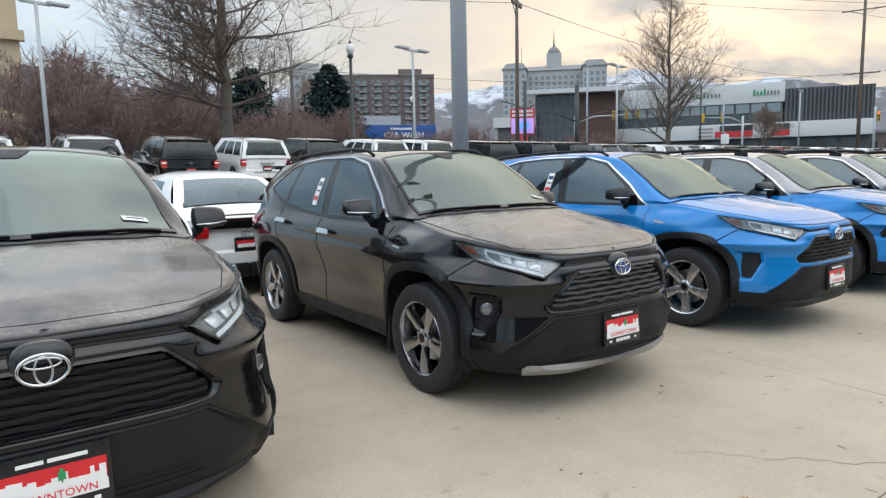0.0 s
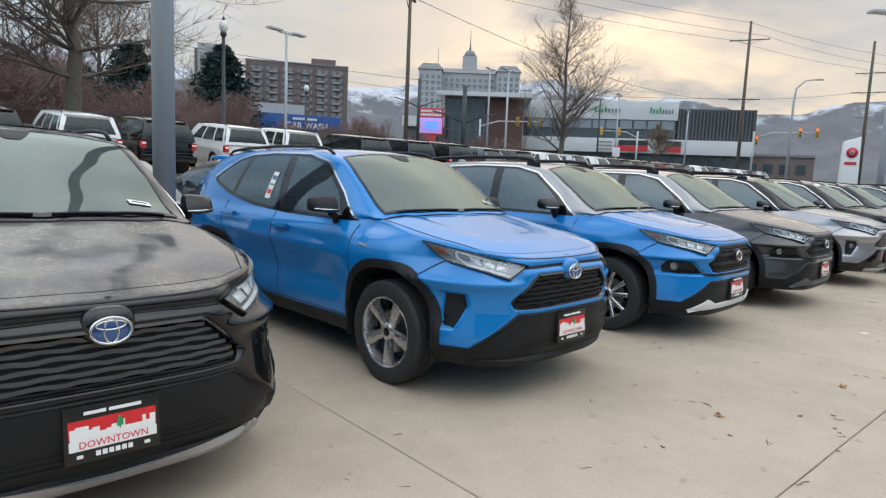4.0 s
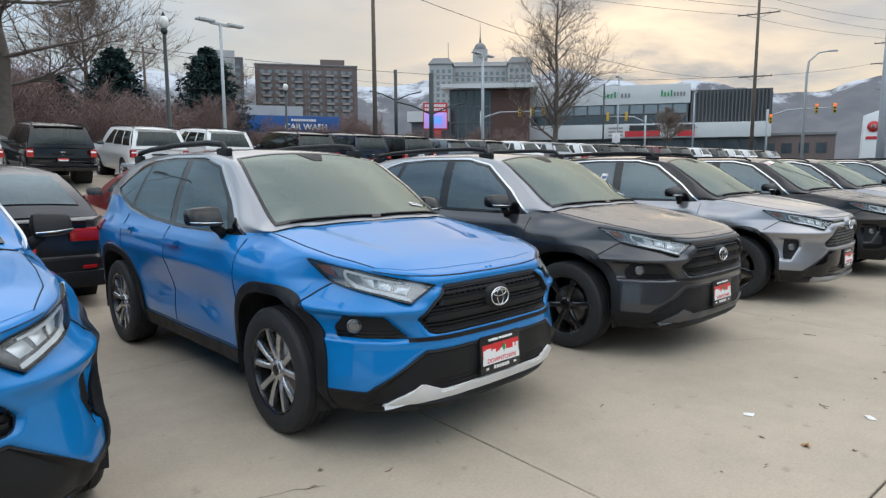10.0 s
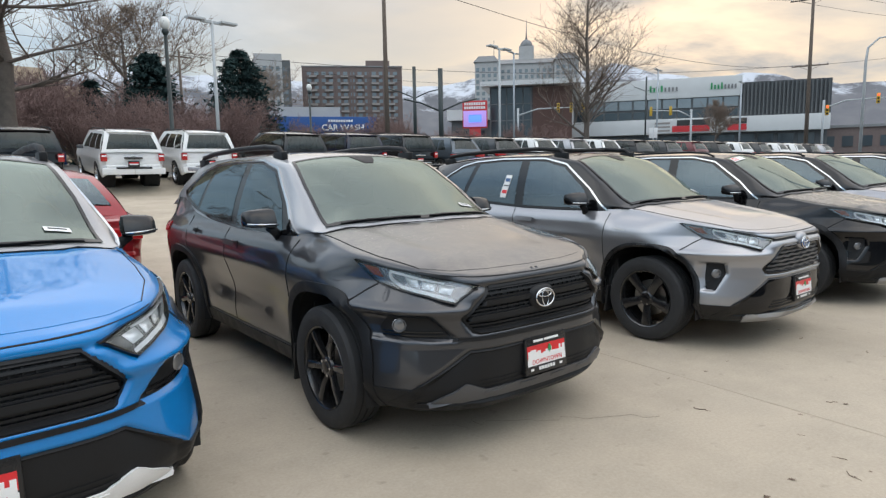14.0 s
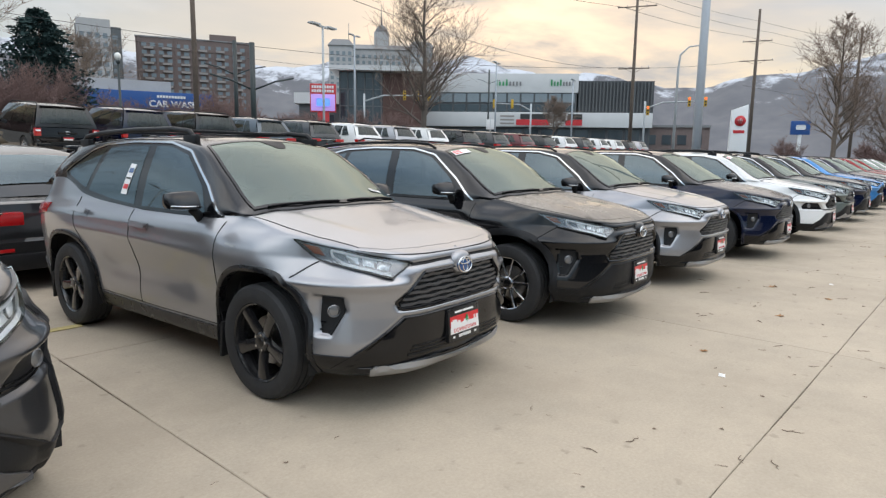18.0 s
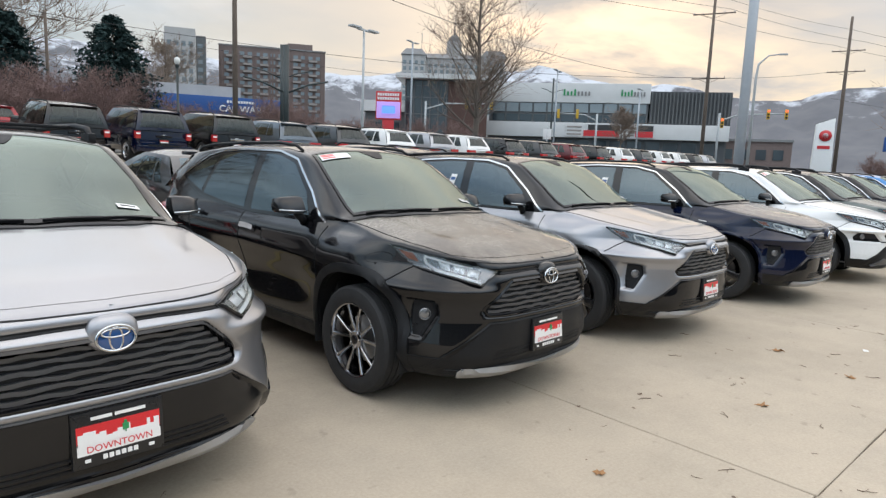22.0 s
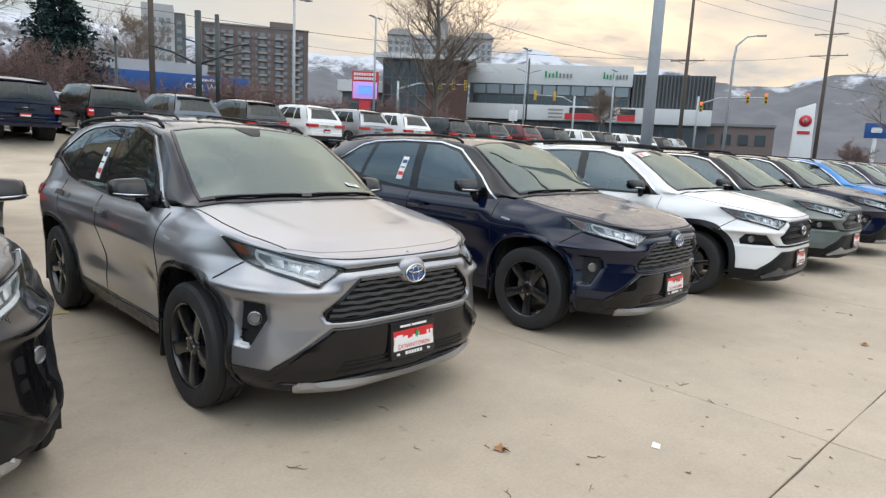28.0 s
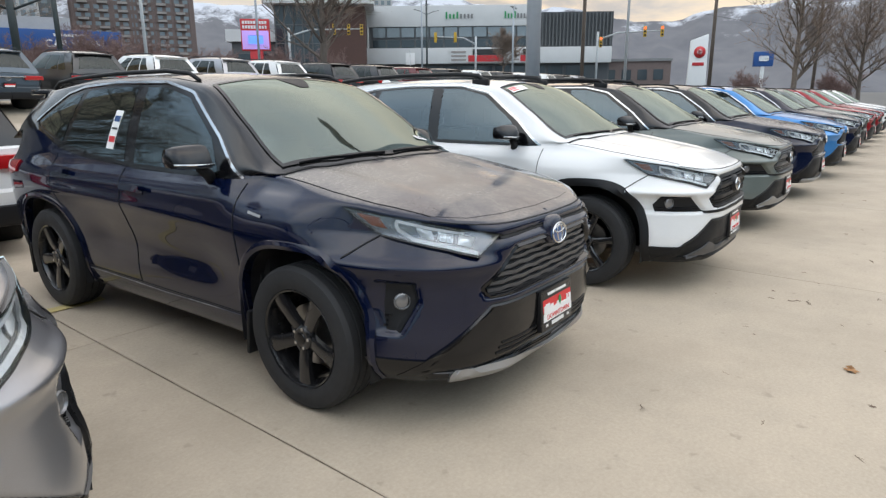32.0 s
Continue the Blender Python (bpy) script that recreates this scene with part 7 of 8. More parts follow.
# office building at the corner: glazed floors over a white band, dark ribbed wing
tk = thing("office_building", "three storey grey office with white parapet and dark ribbed wing", "building", 154.6, 82.3, 0.0, -54)
G = rise(82)
box_part("wall", (-39, 0, 0, 26, G, 17.6), M["greywall"], tk)
box_part("parapet", (-39.3, 0.3, -0.4, 26, 17.6, 22.3), M["whitewall"], tk, 0.05)
box_part("canopy_band", (-41, 18.5, -2.2, 0, 9.0, 12.6), M["whitewall"], tk, 0.05)
box_part("shop_front", (-39, 18, -0.5, 0.3, G, 9.0), M["darkclad"], tk)
for k in range(13):
    box_part("shop_window", (-38 + k * 4.2, -34.6 + k * 4.2, -0.6, 0.0, G + 0.8, 8.4), M["winglass"], tk)
for z0, z1, m0 in ((12.9, 14.6, "winglass"), (15.2, 17.4, "winpale")):
    for k in range(11):
        box_part("window", (-38 + k * 3.45, -35.0 + k * 3.45, -0.25, 0.1, z0, z1), M[m0], tk)
box_part("ribbed_wing", (0.4, 19, 0.2, 22, 12.0, 20.6), M["darkclad"], tk)
for k in range(22):
    box_part("rib", (0.6 + k * 0.84, 0.9 + k * 0.84, -0.25, 0.25, 12.6, 20.4), M["greywall"], tk)
box_part("wing_base", (0.4, 18.6, 0.5, 22, G, 12.0), M["greywall"], tk)
for s0, s1 in ((-20.5, -13.6), (-6.6, -0.6)):
    step = (s1 - s0) / 8
    for q in range(8):
        box_part("logo_bar", (s0 + q * step, s0 + (q + 0.5) * step, -0.6, -0.38, 19.3, 20.3 + 0.5 * (q in (0, 3))), M["green"] if q < 4 else M["roofgrey"], tk)
for x0, x1 in ((-19.5, -6.5), (-5.0, 1.5)):
    bn = box_part("banner", (x0, x1, -2.45, -2.2, 9.2, 12.4), M["whitewall"], tk, 0, "white banner with black and red panels")
    box_part("banner_black", (x0 + (x1 - x0) * 0.42, x1 - 0.2, -2.6, -2.4, 10.9, 12.2), M["print"], bn)
    box_part("banner_red", (x0 + (x1 - x0) * 0.34, x1 - 0.2, -2.6, -2.4, 9.4, 10.8), M["signred"], bn)
    for q in range(3):
        box_part("banner_line", (x0 + 0.4, x0 + (x1 - x0) * 0.30, -2.55, -2.4, 9.6 + q * 0.9, 10.0 + q * 0.9), M["balcony"], bn)
# brick and glass building left of it with a long white roof
bg = thing("brick_building", "red brick and glass building with a slanted white roof", "building", 118.5, 113.0, 0.0, -46)
box_part("brick_wall", (-1.5, 8, 0, 14, 3, 21.0), M["redbrick"], bg)
box_part("glass_front", (-12, -1.5, 0.4, 12, 3, 21.2), M["winglass"], bg)
for k in range(6):
    box_part("mullion", (-12 + k * 2.0, -11.7 + k * 2.0, 0.2, 0.6, 3, 21.2), M["greywall"], bg)
for z in (8.5, 13, 17):
    box_part("transom", (-12, -1.5, 0.22, 0.6, z, z + 0.25), M["greywall"], bg)
box_part("roof_slab", (-14, 10, -2.5, 15, 21.3, 22.4), M["whitewall"], bg)
box_part("low_hall", (-22, -12, 2, 14, 3, 13.6), M["greywall"], bg)
box_part("hall_roof", (-23, -12, 1, 15, 13.6, 16.2), M["whitewall"], bg)
for k in range(2):
    box_part("window", (-21 + k * 4.5, -18 + k * 4.5, 1.8, 2.1, 6, 11), M["winglass"], bg)
# car wash
cw = thing("car_wash", "low car wash building with a bright blue fascia", "building", 52, 108.6, 0.0, -20)
C = rise(109)
box_part("wall", (-21, 16, 0.6, 14, C, 8.6), M["cream"], cw)
box_part("fascia", (-21.5, 16.5, -0.2, 14.4, 8.3, 11.3), M["signblue"], cw, 0.05, "bright blue fascia")
box_part("roof_edge", (-8, 10, 2, 12, 11.3, 13.2), M["cream"], cw)
link_part("letters", text_mesh("CAR WASH", 1.5, 0.06, True), M["signwhite"], cw, "white raised letters", pose(10.2, -0.35, 9.3))
for q in range(10):
    box_part("name_bar", (7.6 + q * 0.45, 7.95 + q * 0.45, -0.3, -0.1, 10.35, 10.75), M["signwhite"], cw)
for x0, x1 in ((-18, -14), (-9, -4), (2, 6), (9, 13)):
    box_part("bay", (x0, x1, 0.3, 0.8, C, 7.2), M["darkclad"], cw)
for q in range(4):
    cn = thing("vacuum_stand", "blue vacuum stand with a small canopy", "stand", 14 + q * 3.4, 62 + q * 1.2, group="vacuum stands")
    tube_part("post", [(0, 0, 0), (0, 0, 2.6)], 0.16, M["signblue"], cn, 8)
    box_part("canopy", (-1.0, 1.0, -0.7, 0.7, 2.6, 2.8), M["winpale"], cn, 0.05)
# offices at the far left
of = block("banded_office", "tan office block with dark ribbon windows", 21, 259, 4, 20, 18, 0, 35.5, M["officetan"])
for k in range(7):
    box_part("ribbon_window", (-9.6, 9.6, -0.25, 0.2, 9 + 3.8 * k, 10.6 + 3.8 * k), M["winglass"], of)
box_part("roof_house", (-6, 5, 4, 12, 35.5, 39), M["officetan"], of)
o2 = block("brick_annex", "tan brick office annex", 37, 262, 4, 12, 16, 0, 33, M["tan"])
windows(o2, -5, 5, 3, [8 + 3.8 * k for k in range(6)], 1.6, 1.8, M["winglass"])
gb = block("glass_office", "blue glass office block", 5.5, 232, 3, 11, 14, 0, 37.5, M["winpale"])
for k in range(9):
    box_part("floor_band", (-5.6, 5.6, -0.2, 0.2, 3 + 3.9 * k, 3.7 + 3.9 * k), M["greywall"], gb)
for k in range(7):
    box_part("mullion", (-5.5 + k * 1.8, -5.2 + k * 1.8, -0.25, 0.2, 2, 37.5), M["greywall"], gb)
yb = block("tan_tower", "tall tan stucco building with ledges", -1.6, 70, 2, 5, 16, 0, 30, M["tan"])
for z in (6.5, 14.5, 22.5):
    box_part("ledge", (-2.8, 2.9, -0.5, 0.3, z, z + 0.9), M["tan"], yb)
tw = block("grey_highrise", "grey office tower behind the trees", 136, 338, -22, 20, 16, 0, 62, M["greywall"])
windows(tw, -9, 9, 5, [20 + 4 * k for k in range(10)], 2.4, 2.0, M["winpale"])
lt = block("pale_tower", "pale tower behind the evergreen trees", 120, 300, -22, 13, 12, 0, 58, M["cream"])
windows(lt, -6, 6, 4, [22 + 4 * k for k in range(8)], 1.8, 2.2, M["winpale"])
far_block = block("low_shop", "low brown shop buildings along the far road", 168, 66, -62, 24, 14, 2, 9.5, M["brickbrown"])
windows(far_block, -11, 11, 6, [5.0], 2.2, 2.4, M["winglass"])
box_part("parapet", (-12.2, 12.2, -0.4, 14, 9.3, 9.9), M["roofgrey"], far_block)
# phone mast
pm = thing("phone_mast", "telephone mast with panel antennas", "mast", 27.9, 118.3)
tube_part("pole", [(0, 0, 0), (0, 0, 19.5)], [0.5, 0.3], M["lampgrey"], pm, 10)
for k in range(8):
    a = math.pi * k / 4
    box_part("antenna", (-0.25, 0.25, -0.15, 0.15, 16.5, 19.0), M["signwhite"], pm, 0.03, "", pose(2.2 * math.cos(a), 2.2 * math.sin(a), 0, 0, 0, math.degrees(a)))

# ---- hills ----
def hills_material():
    n = Nodes("far_hills", (0.16, 0.17, 0.18), 1.0)
    geo = n.coord(which="Object")
    sep = n.add("ShaderNodeSeparateXYZ")
    n.link(geo, sep.inputs[0])
    snow = n.noise(0.006, 8, geo, 0.7)
    k = n.math("ADD", n.math("MULTIPLY", n.math("SUBTRACT", sep.outputs[2], 310.0), 0.0035), n.math("MULTIPLY", n.math("SUBTRACT", snow, 0.5), 2.6))
    n.color(n.mix(n.ramp(k, (0.10, 0.0), (0.42, 1.0)), n.mix(n.noise(0.012, 5, geo), (0.085, 0.09, 0.105), (0.17, 0.165, 0.17)), (0.50, 0.52, 0.56)))
    return n.mat


def hills_mesh():
    verts, faces, cols, rows = [], [], 150, 12
    crest = [(0.000, 480), (0.161, 470), (0.246, 387), (0.271, 381), (0.281, 365), (0.310, 330), (0.336, 347), (0.349, 370), (0.377, 405), (0.402, 400), (0.456, 455), (0.478, 495), (0.500, 466), (0.580, 451), (0.616, 422), (0.679, 430), (0.848, 468), (0.875, 457), (1.000, 450)]
    for i in range(cols + 1):
        t = i / cols
        az = radians(-14 + 112 * t)
        p = Vector((math.cos(az), math.sin(az), 0))
        top = curve_at(crest, t) + 12 * noise.noise(p * 28) + 12 * noise.noise(p * 90)
        for j in range(rows + 1):
            v = j / rows
            d = 2250 + 1000 * v + 60 * noise.noise(Vector((i * 0.35, j * 0.5, 0)))
            verts.append((d * math.cos(az), d * math.sin(az), -5 + (top + 5) * v ** 1.25 + (18 * noise.noise(Vector((i * 0.6, j * 0.9, 3))) if 0 < j < rows else 0)))
    for i in range(cols):
        for j in range(rows):
            a = i * (rows + 1) + j
            faces.append((a, a + rows + 1, a + rows + 2, a + 1))
    return mesh_of("backdrop", verts, faces)


tagged(link_part("backdrop", hills_mesh(), hills_material()), kind="structure")

# ---- trees ----
M["bark"] = plain("grey_brown_bark", (0.13, 0.105, 0.088), 0.95, vary=0.3, scale=4, bump=0.5)
M["twig"] = plain("twigs", (0.22, 0.165, 0.13), 0.95, vary=0.3, scale=3)
M["twigred"] = plain("reddish_twigs", (0.21, 0.135, 0.12), 0.95, vary=0.3, scale=3)
M["needle"] = plain("fir_needles", (0.034, 0.058, 0.056), 1.0, spec=0.05, vary=0.3, scale=2)
M["twigdark"] = plain("dark_twigs", (0.11, 0.075, 0.062), 0.95, vary=0.3, scale=3)


class Branches:
    """Collects tapered three- to six-sided limbs into one mesh."""

    def __init__(self):
        self.v, self.f = [], []

    def limb(self, a, b, r0, r1, n=4):
        d = (b - a)
        if d.length < 1e-6:
            return
        d.normalize()
        u = d.cross(Vector((0, 0, 1)) if abs(d.z) < 0.9 else Vector((1, 0, 0))).normalized()
        w = u.cross(d)
        o = len(self.v)
        for p, r in ((a, r0), (b, r1)):
            for k in range(n):
                t = 2 * math.pi * k / n
                self.v.append(p + r * (math.cos(t) * u + math.sin(t) * w))
        for k in range(n):
            self.f.append((o + k, o + (k + 1) % n, o + n + (k + 1) % n, o + n + k))


def grow(rng, big, fine, a, d, length, r, depth, spread, up, tw):
    """One limb with its side shoots; thick wood to big, twigs to fine."""
    n = 4 if depth > 1 else 3
    p, q, pts = a, d.copy(), []
    for k in range(n):
        q = (q + Vector((rng.gauss(0, 0.10), rng.gauss(0, 0.10), rng.gauss(0, 0.07) + up * 0.06))).normalized()
        e = p + q * (length / n)
        r0, r1 = r * (1 - 0.75 * k / n), r * (1 - 0.75 * (k + 1) / n)
        (big if r0 > tw * 1.6 else fine).limb(p, e, max(r0, tw * 0.5), max(r1, tw * 0.45), 5 if r0 > 0.05 else 3)
        pts.append((e, q.copy(), r1))
        p = e
    if depth <= 0:
        return
    for k, (e, q, rr) in enumerate(pts):
        for s in range(2 if depth > 1 else 4):
            side = Vector((rng.gauss(0, 1), rng.gauss(0, 1), rng.gauss(0, 0.6))).normalized()
            nd = (q * (1 - spread) + side * spread + Vector((0, 0, up * 0.25))).normalized()
            grow(rng, big, fine, e, nd, length * rng.uniform(0.42, 0.66), max(rr * 0.62, tw), depth - 1, spread, up, tw)


def bare_tree(x, y, height, seed, label, spread=0.55, lean=0.0, conical=True, crown_from=0.25, width=0.38, tw=0.012, trunk_r=0.28, twigs="twig", depth=3, flat=False):
    t = thing("bare_tree", label, "tree", x, y, group="bare winter trees")
    rng = random.Random(seed)
    big, fine = Branches(), Branches()
    p, n = Vector((0, 0, -0.1)), 14
    for k in range(n):
        e = Vector((lean * k + rng.gauss(0, 0.05), rng.gauss(0, 0.05), height * (k + 1) / n))
        r0, r1 = trunk_r * (1 - k / n) ** 0.9 + 0.02, trunk_r * (1 - (k + 1) / n) ** 0.9 + 0.02
        big.limb(p, e, r0, r1, 8)
        f = (k + 1) / n
        if f > crown_from:
            reach = height * width * ((1 - f) ** 0.75 * 1.15 + 0.10 if conical else math.sin(math.pi * (0.25 + 0.7 * f)))
            for s in range(5 if flat else 3):
                a = rng.uniform(0, 2 * math.pi)
                d = Vector((math.cos(a), math.sin(a), rng.uniform(0.6, 1.4) if conical else (rng.uniform(-0.05, 0.5) if flat else rng.uniform(0.3, 0.9)))).normalized()
                grow(rng, big, fine, e, d, reach * rng.uniform(0.7, 1.1), r1 * (0.34 if flat else 0.5), depth - 1, spread, 0.7, tw)
        p = e
    link_part("trunk", mesh_of("trunk", big.v, big.f), M["bark"], t)
    tagged(link_part("crown", mesh_of("crown", fine.v, fine.f), M[twigs], t), kind="stuff")
    return t


bare_tree(9.9, 35.5, 17.5, 3, "large spreading bare tree with a thick trunk", width=0.33, crown_from=0.20, trunk_r=0.40, tw=0.012, conical=False, twigs="twigdark", flat=True)
bare_tree(52.2, 38.4, 16.5, 8, "tall bare tree with fine upswept branches", width=0.31, crown_from=0.14, trunk_r=0.26, tw=0.013)
bare_tree(91.4, 14.0, 16.0, 15, "slender bare tree beside the road", width=0.34, crown_from=0.12, trunk_r=0.26, tw=0.019)
bare_tree(96.0, 9.0, 12.0, 19, "slender bare tree beside the road", width=0.34, crown_from=0.12, trunk_r=0.2, tw=0.019)
bare_tree(24.0, 92.0, 19.0, 23, "gnarled bare tree behind the evergreens", width=0.5, crown_from=0.3, trunk_r=0.5, tw=0.035, conical=False)
bare_tree(72.0, 175.0, 24.0, 29, "distant bare tree behind the car wash", width=0.5, crown_from=0.3, trunk_r=0.5, tw=0.05, conical=False)
bare_tree(118.0, 66.0, 10.0, 31, "small bare street tree", width=0.4, crown_from=0.3, trunk_r=0.2, tw=0.03)


def shrub(x, y, height, seed, width=0.75, twigs="twigred"):
    t = thing("bare_shrub", "dense leafless reddish-brown bush", "bush", x, y, group="leafless bushes")
    rng = random.Random(seed)
    big, fine = Branches(), Branches()
    for k in range(7):
        a = rng.uniform(0, 2 * math.pi)
        d = Vector((math.cos(a) * width, math.sin(a) * width, 1)).normalized()
        grow(rng, big, fine, Vector((0.2 * math.cos(a), 0.2 * math.sin(a), 0)), d, height * rng.uniform(0.7, 1.0), 0.10, 3, 0.6, 0.8, 0.022)
    link_part("stem", mesh_of("stem", big.v, big.f), M["bark"], t)
    tagged(link_part("crown", mesh_of("crown", fine.v, fine.f), M[twigs], t), kind="stuff")
    return t


shrubs = [shrub(12.5, 42.0, 5.2, k) for k in (41, 42, 43)]
rng0 = random.Random(77)
for k, (x, y, s) in enumerate(((5.5, 44, 1.25), (8.0, 50, 1.35), (17.0, 46, 1.0), (19.5, 52, 1.25), (22.0, 58, 1.2), (14.5, 55, 1.45), (26.5, 66, 1.35), (34.0, 74, 1.5), (38.0, 70, 1.15), (41.5, 66, 1.1), (46.0, 62, 1.15), (31.0, 70, 1.3),
                               (50.0, 76, 1.2), (56.0, 80, 1.2), (62.0, 74, 1.1), (67.0, 78, 1.2), (72.0, 70, 1.1), (77.0, 74, 1.2), (58.0, 62, 0.9), (84.0, 74, 1.2), (90.0, 78, 1.2), (-2.0, 48, 1.2), (1.5, 54, 1.5), (100.0, 20, 1.0), (106, 12, 1.0), (66.0, 92, 1.5), (74.0, 96, 1.6), (82.0, 98, 1.5), (28.0, 62, 1.3), (36.5, 62, 1.25), (11.0, 60, 1.6), (4.0, 62, 1.7))):
    if k < 3:
        shrubs[k].matrix_world = pose(x, y, rise(y), 0, 0, 60 * k) @ Matrix.Scale(0.66 * s, 4)
    else:
        copy_thing(shrubs[k % 3], pose(x, y, rise(y), 0, 0, rng0.uniform(0, 360)) @ Matrix.Scale((0.90 if x < 16 else 0.70) * s, 4))


def fir(x, y, height, seed, width=0.27):
    t = thing("fir_tree", "dense dark green fir tree with ragged outline", "tree", x, y, group="fir trees")
    rng = random.Random(seed)
    b = Branches()
    b.limb(Vector((0, 0, 0)), Vector((0, 0, height * 0.97)), 0.28, 0.03, 8)
    v, f = [], []
    whorls = int(height * 2.6)
    for k in range(whorls):
        z = height * (0.05 + 0.93 * k / whorls)
        reach = height * width * (1 - k / whorls) ** 0.66 * rng.uniform(0.72, 1.14) + 0.14
        for s in range(24):
            a = rng.uniform(0, 2 * math.pi)
            rr = reach * rng.uniform(0.72, 1.08)
            tip = Vector((math.cos(a) * rr, math.sin(a) * rr, z - 0.10 * rr + rng.gauss(0, 0.08)))
            root = Vector((0, 0, z + 0.05 * rr))
            if s % 3 == 0:
                b.limb(root, tip, 0.025, 0.006, 3)
            for q in range(13):
                u = rng.uniform(0.25, 1.0)
                c = root + (tip - root) * u + Vector((rng.gauss(0, 0.10), rng.gauss(0, 0.10), rng.gauss(0, 0.09)))
                l, w = rng.uniform(0.30, 0.62), rng.uniform(0.10, 0.20)
                d = (tip - root).normalized() * 0.6 + Vector((rng.gauss(0, 0.5), rng.gauss(0, 0.5), rng.gauss(0, 0.35) - 0.1))
                d.normalize()
                e = d.cross(Vector((rng.gauss(0, 1), rng.gauss(0, 1), 1))).normalized()
                o = len(v)
                v += [c - e * w, c + d * l * 0.5, c + e * w, c + d * l]
                f += [(o, o + 2, o + 1), (o, o + 1, o + 3), (o + 1, o + 2, o + 3)]
    link_part("trunk", mesh_of("trunk", b.v, b.f), M["bark"], t)
    tagged(link_part("crown", mesh_of("crown", v, f, False), M["needle"], t), kind="stuff")


fir(33.9, 76.2, 13.6, 5, 0.56)
fir(24.5, 79.4, 12.8, 6, 0.52)
fir(17.0, 68.0, 8.0, 9, 0.34)


# ---- an unseen showroom added behind the walk: closes the lot and darkens reflections ----
show = thing("unseen_showroom", "unseen long low building with dark glass and pale fascia", "building", 14, -17.5, 0.0)
box_part("wall", (-34, 46, -8, 0, 0, 5.6), M["greywall"], show)
box_part("fascia", (-34.4, 46.4, -8, 0.5, 4.6, 6.6), M["whitewall"], show, 0.05)
for k in range(19):
    box_part("window", (-33 + k * 4.15, -29.3 + k * 4.15, -0.1, 0.12, 0.4, 4.4), M["winglass"], show)


# ---- pavement slabs, joints, stains and litter ----
pavement = tagged(link_part("pavement", box_mesh("pavement", -30, 90, -20, 7.3, -0.20, -0.014), M["joint"]), kind="structure")
XS = [-28.9, -24.65, -20.4, -16.15, -11.9, -7.65, -3.4, 0.60, 4.79, 8.91, 13.11, 17.37, 21.47, 25.71] + [25.71 + 4.25 * k for k in range(1, 15)]
YS = [-16.3, -12.05, -7.8, -3.5, 0.80, 5.0, 7.3]


def slab_mesh(w, d, seed):
    """A concrete bay with softly chipped edges."""
    rng = random.Random(seed)
    g, n = 0.004, 8
    ring = []
    for k in range(n):
        ring.append((g + (w - 2 * g) * k / n, g))
    for k in range(n):
        ring.append((w - g, g + (d - 2 * g) * k / n))
    for k in range(n):
        ring.append((w - g - (w - 2 * g) * k / n, d - g))
    for k in range(n):
        ring.append((g, d - g - (d - 2 * g) * k / n))
    ring = [(x + rng.uniform(-0.004, 0.004), y + rng.uniform(-0.004, 0.004)) for x, y in ring]
    m = len(ring)
    cx, cy = w / 2, d / 2
    v = [(x, y, -0.016) for x, y in ring] + [(x, y, -0.004) for x, y in ring] + [(x + (0.006 if x < cx else -0.006), y + (0.006 if y < cy else -0.006), 0.0) for x, y in ring]
    f = [(k, (k + 1) % m, m + (k + 1) % m, m + k) for k in range(m)] + [(m + k, m + (k + 1) % m, 2 * m + (k + 1) % m, 2 * m + k) for k in range(m)] + [tuple(range(2 * m, 3 * m))]
    return mesh_of("slab", v, f, False)


for i in range(len(XS) - 1):
    for j in range(len(YS) - 1):
        w, d = XS[i + 1] - XS[i], YS[j + 1] - YS[j]
        me = cached(("slab", round(w, 2), round(d, 2)), lambda: slab_mesh(w, d, i * 31 + j))
        link_part("slab", me, M["concrete"], pavement, m=pose(XS[i], YS[j], 0))
backlot = tagged(link_part("pavement_back", mesh_of("pavement_back", [(x, 7.25 + 0.7 * k, rise(7.25 + 0.7 * k) - 0.002) for k in range(30) for x in (-30, 90)], [(2 * k, 2 * k + 1, 2 * k + 3, 2 * k + 2) for k in range(29)]), M["concrete"]), kind="structure")

M["yellowline"] = plain("worn_yellow_paint", (0.46, 0.37, 0.16), 0.8, vary=0.3, scale=6)
for k, x in enumerate((1.95, 4.82, 7.6, 10.3, 13.2, 15.98, 18.53, 21.28, 24.18, 26.93)):
    tagged(link_part("stall_line", box_mesh("stall_line", x - 0.05, x + 0.05, 5.75, 8.6 if k < 0 else 7.2, 0.001, 0.005), M["yellowline"]), kind="structure")
for x in (0.2, 4.4, 8.6, 13.0, 15.63, 18.23, 21.33):
    tagged(link_part("stall_line", box_mesh("stall_line", x - 0.55, x + 0.55, 5.83, 5.93, 0.005, 0.009), M["yellowline"]), kind="structure")

M["leaf"] = plain("dead_leaf", (0.30, 0.15, 0.06), 0.8, vary=0.35, scale=40)
M["scrap"] = plain("paper_scrap", (0.72, 0.70, 0.67), 0.7)
M["stick"] = plain("dry_stick", (0.15, 0.10, 0.07), 0.9)


def leaf_mesh(seed):
    rng = random.Random(seed)
    n = 12
    v = [(0, 0, 0.012)]
    for k in range(n):
        a = 2 * math.pi * k / n
        r = (0.055 if k % 2 == 0 else 0.028) * rng.uniform(0.7, 1.2)
        v.append((r * math.cos(a) * 1.25, r * math.sin(a), abs(rng.gauss(0.006, 0.008)) + 0.001))
    return mesh_of("leaf", v, [(0, 1 + k, 1 + (k + 1) % n) for k in range(n)], False)


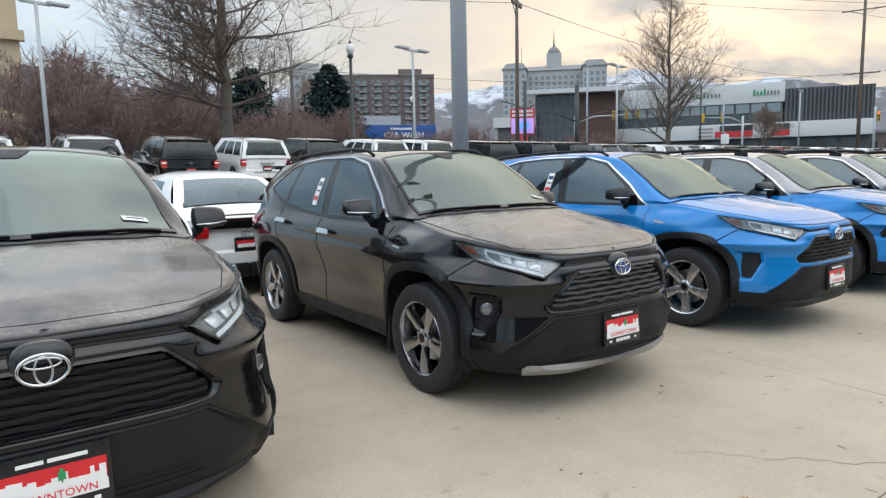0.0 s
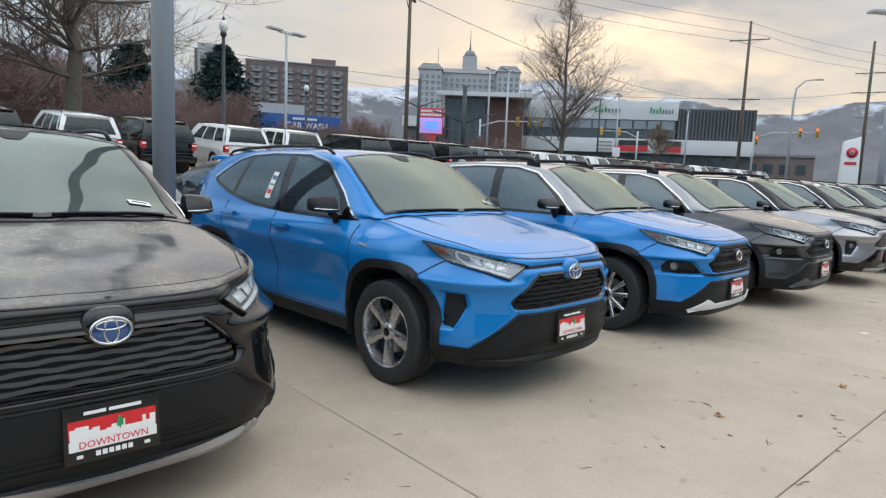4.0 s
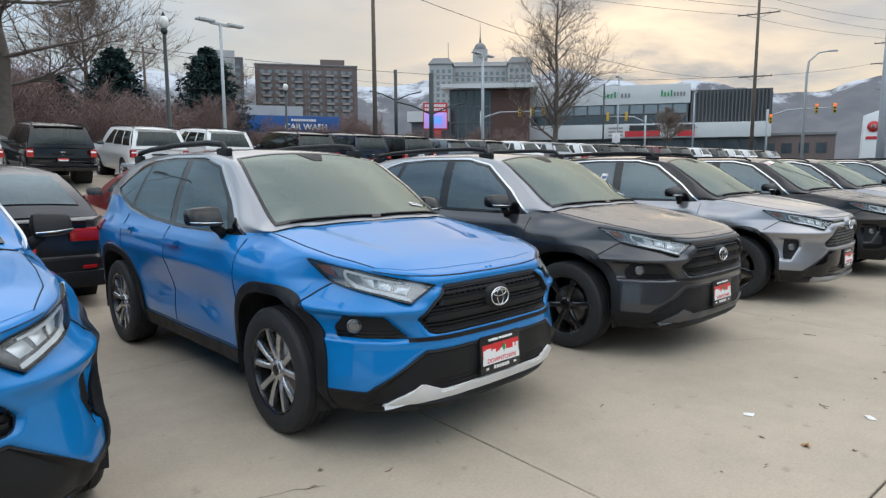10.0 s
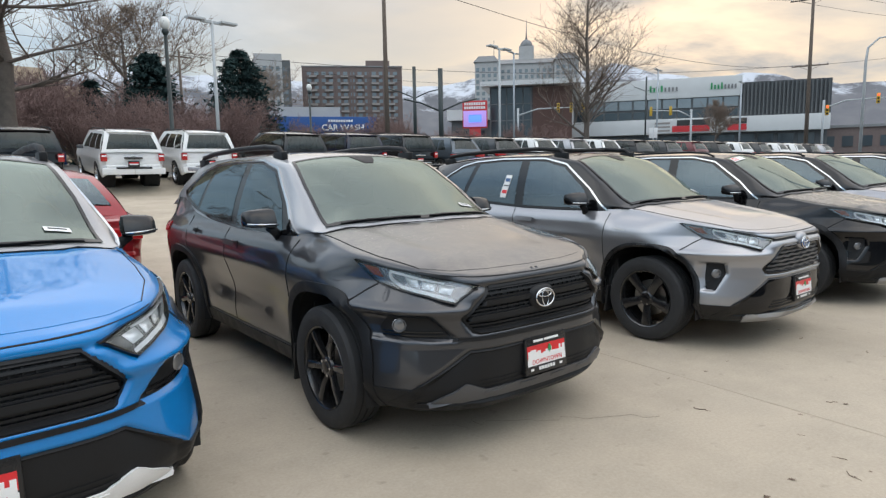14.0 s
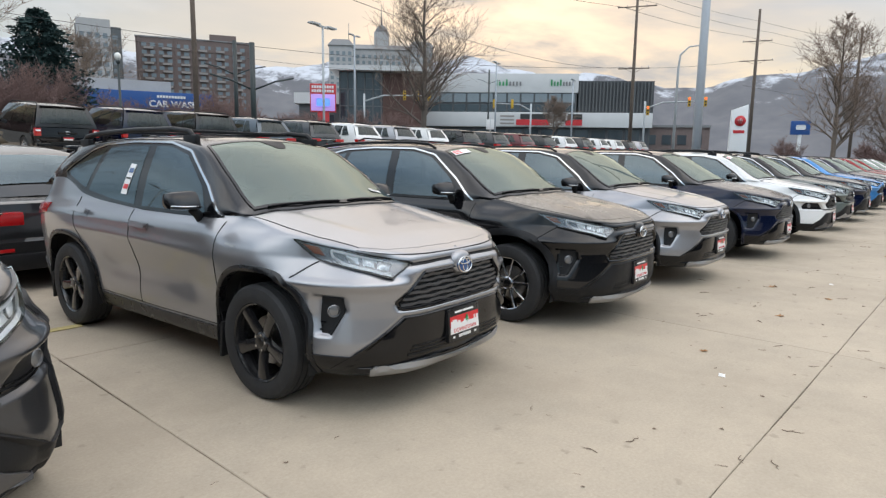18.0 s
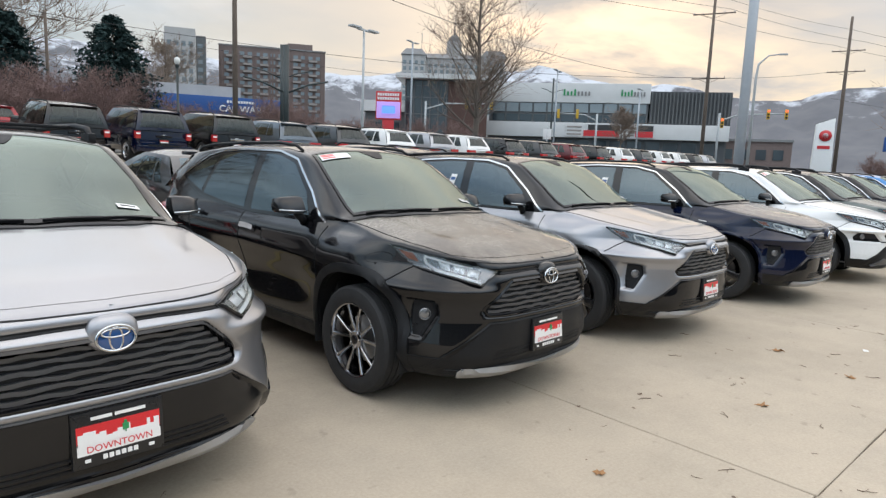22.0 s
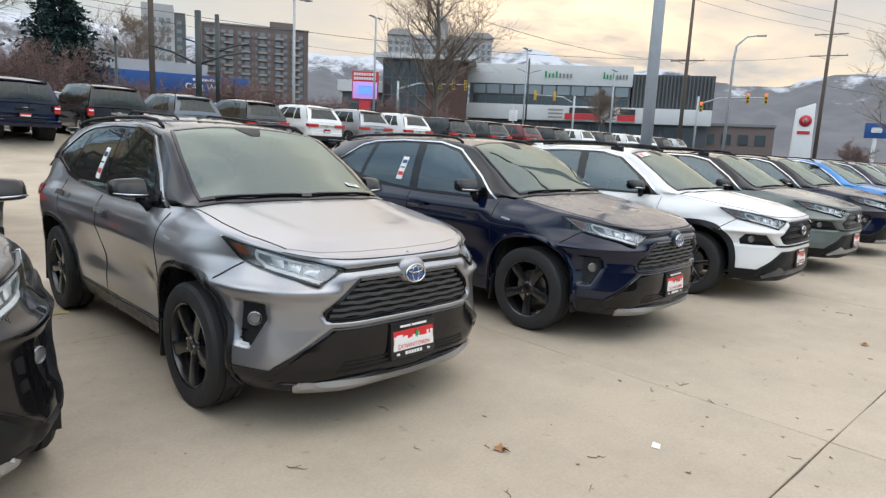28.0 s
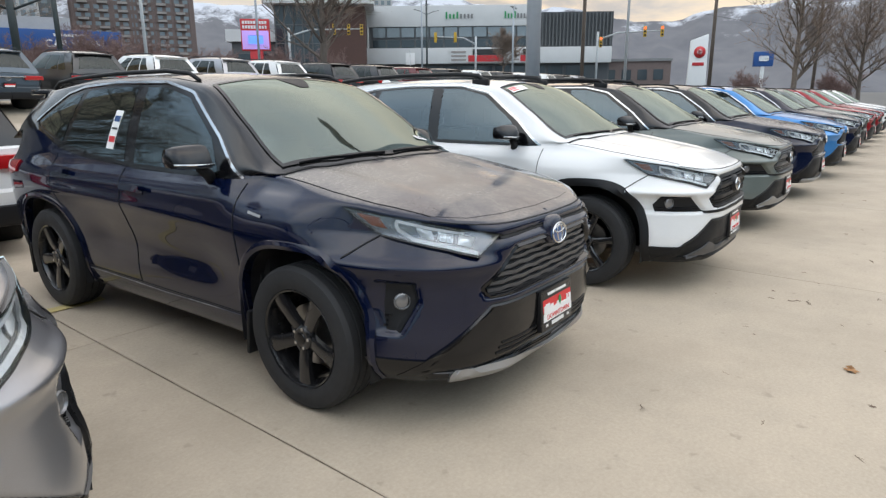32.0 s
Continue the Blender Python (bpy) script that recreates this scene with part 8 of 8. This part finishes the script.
def stick_mesh(seed):
    rng = random.Random(seed)
    pts = [(0.03 * k, rng.gauss(0, 0.012), 0.004 + abs(rng.gauss(0, 0.002))) for k in range(6)]
    bm = add_tube(bmesh.new(), pts, [0.0035, 0.004, 0.0035, 0.003, 0.0025, 0.001], 4)
    add_tube(bm, [pts[2], (pts[2][0] + 0.04, pts[2][1] + 0.03, 0.006)], 0.002, 4)
    return mesh_from(bm, "twig", smooth=True)


def scrap_mesh(seed):
    rng = random.Random(seed)
    v = [(-0.035, -0.02, 0.002), (0.03, -0.025, 0.004), (0.037, 0.018, 0.010), (-0.03, 0.024, 0.003), (0, 0, 0.012)]
    return mesh_of("scrap", [(x * rng.uniform(.7, 1.1), y, z) for x, y, z in v], [(0, 1, 4), (1, 2, 4), (2, 3, 4), (3, 0, 4)], False)


rng = random.Random(12)
leaves = [leaf_mesh(k) for k in range(4)]
twigs = [stick_mesh(k) for k in range(5)]
scraps = [scrap_mesh(k) for k in range(3)]
# single pieces lying where the walk passes
for x, y, s in ((8.15, 1.15, 1.0), (6.75, 1.45, 0.8), (7.6, 0.62, 1.0), (10.2, 1.2, 0.7), (16.7, 1.6, 0.9), (18.4, 1.45, 1.0), (19.9, 1.9, 1.1), (18.6, 0.35, 1.2), (19.6, 1.25, 1.0), (23.9, 1.2, 1.0), (23.3, 0.4, 0.8), (2.9, 1.1, 0.8)):
    o = link_part("dead_leaf", leaves[int(x * 7) % 4], M["leaf"], m=pose(x, y, 0.001, 0, 0, rng.uniform(0, 360)) @ Matrix.Scale(s * 0.78, 4))
    tagged(o, "curled brown dead leaf on the concrete", "leaf", "dead leaves")
for x, y in ((10.9, 1.1), (11.3, 0.8), (17.9, 0.25), (17.0, 0.2), (16.2, 1.3), (10.4, 1.6), (20.6, 1.4), (24.5, 0.6)):
    o = link_part("paper_scrap", scraps[int(x * 3) % 3], M["scrap"], m=pose(x, y, 0.001, 0, 0, rng.uniform(0, 360)))
    tagged(o, "small white scrap of paper on the concrete", "litter", "paper scraps")
# uncounted twigs and crumbs
V, Fc = [], []
for k in range(420):
    x, y = rng.uniform(-1, 32), 0.4 + abs(rng.gauss(0, 1.1))
    if rng.random() < 0.2:
        y = rng.uniform(-2.5, 0.5)
    me = twigs[rng.randrange(5)] if rng.random() < 0.5 else leaves[rng.randrange(4)]
    s = rng.uniform(0.25, 0.75) if me in twigs else rng.uniform(0.12, 0.35)
    m = pose(x, y, 0.001, 0, 0, rng.uniform(0, 360)) @ Matrix.Scale(s, 4)
    o = len(V)
    V += [tuple(m @ q.co) for q in me.vertices]
    Fc += [tuple(i + o for i in q.vertices) for q in me.polygons]
tagged(link_part("leaf_litter", mesh_of("leaf_litter", V, Fc, False), M["stick"]), "scattered twigs and leaf crumbs on concrete", "litter", kind="stuff")

# hairline cracks
for a, b, seed in (((4.0, 0.7), (3.05, 1.6), 3), ((8.0, 2.5), (6.3, 3.2), 4), ((12.4, 2.2), (11.2, 2.9), 5)):
    r2 = random.Random(seed)
    n = 22
    v = []
    for k in range(n + 1):
        t = k / n
        x = a[0] + (b[0] - a[0]) * t + r2.gauss(0, 0.022)
        y = a[1] + (b[1] - a[1]) * t + r2.gauss(0, 0.022)
        w = 0.0018 * (1 - 0.6 * t)
        v += [(x - w, y - w, 0.0025), (x + w, y + w, 0.0025)]
    tagged(link_part("crack", mesh_of("crack", v, [(2 * k, 2 * k + 1, 2 * k + 3, 2 * k + 2) for k in range(n)], False), M["joint"]), kind="structure")
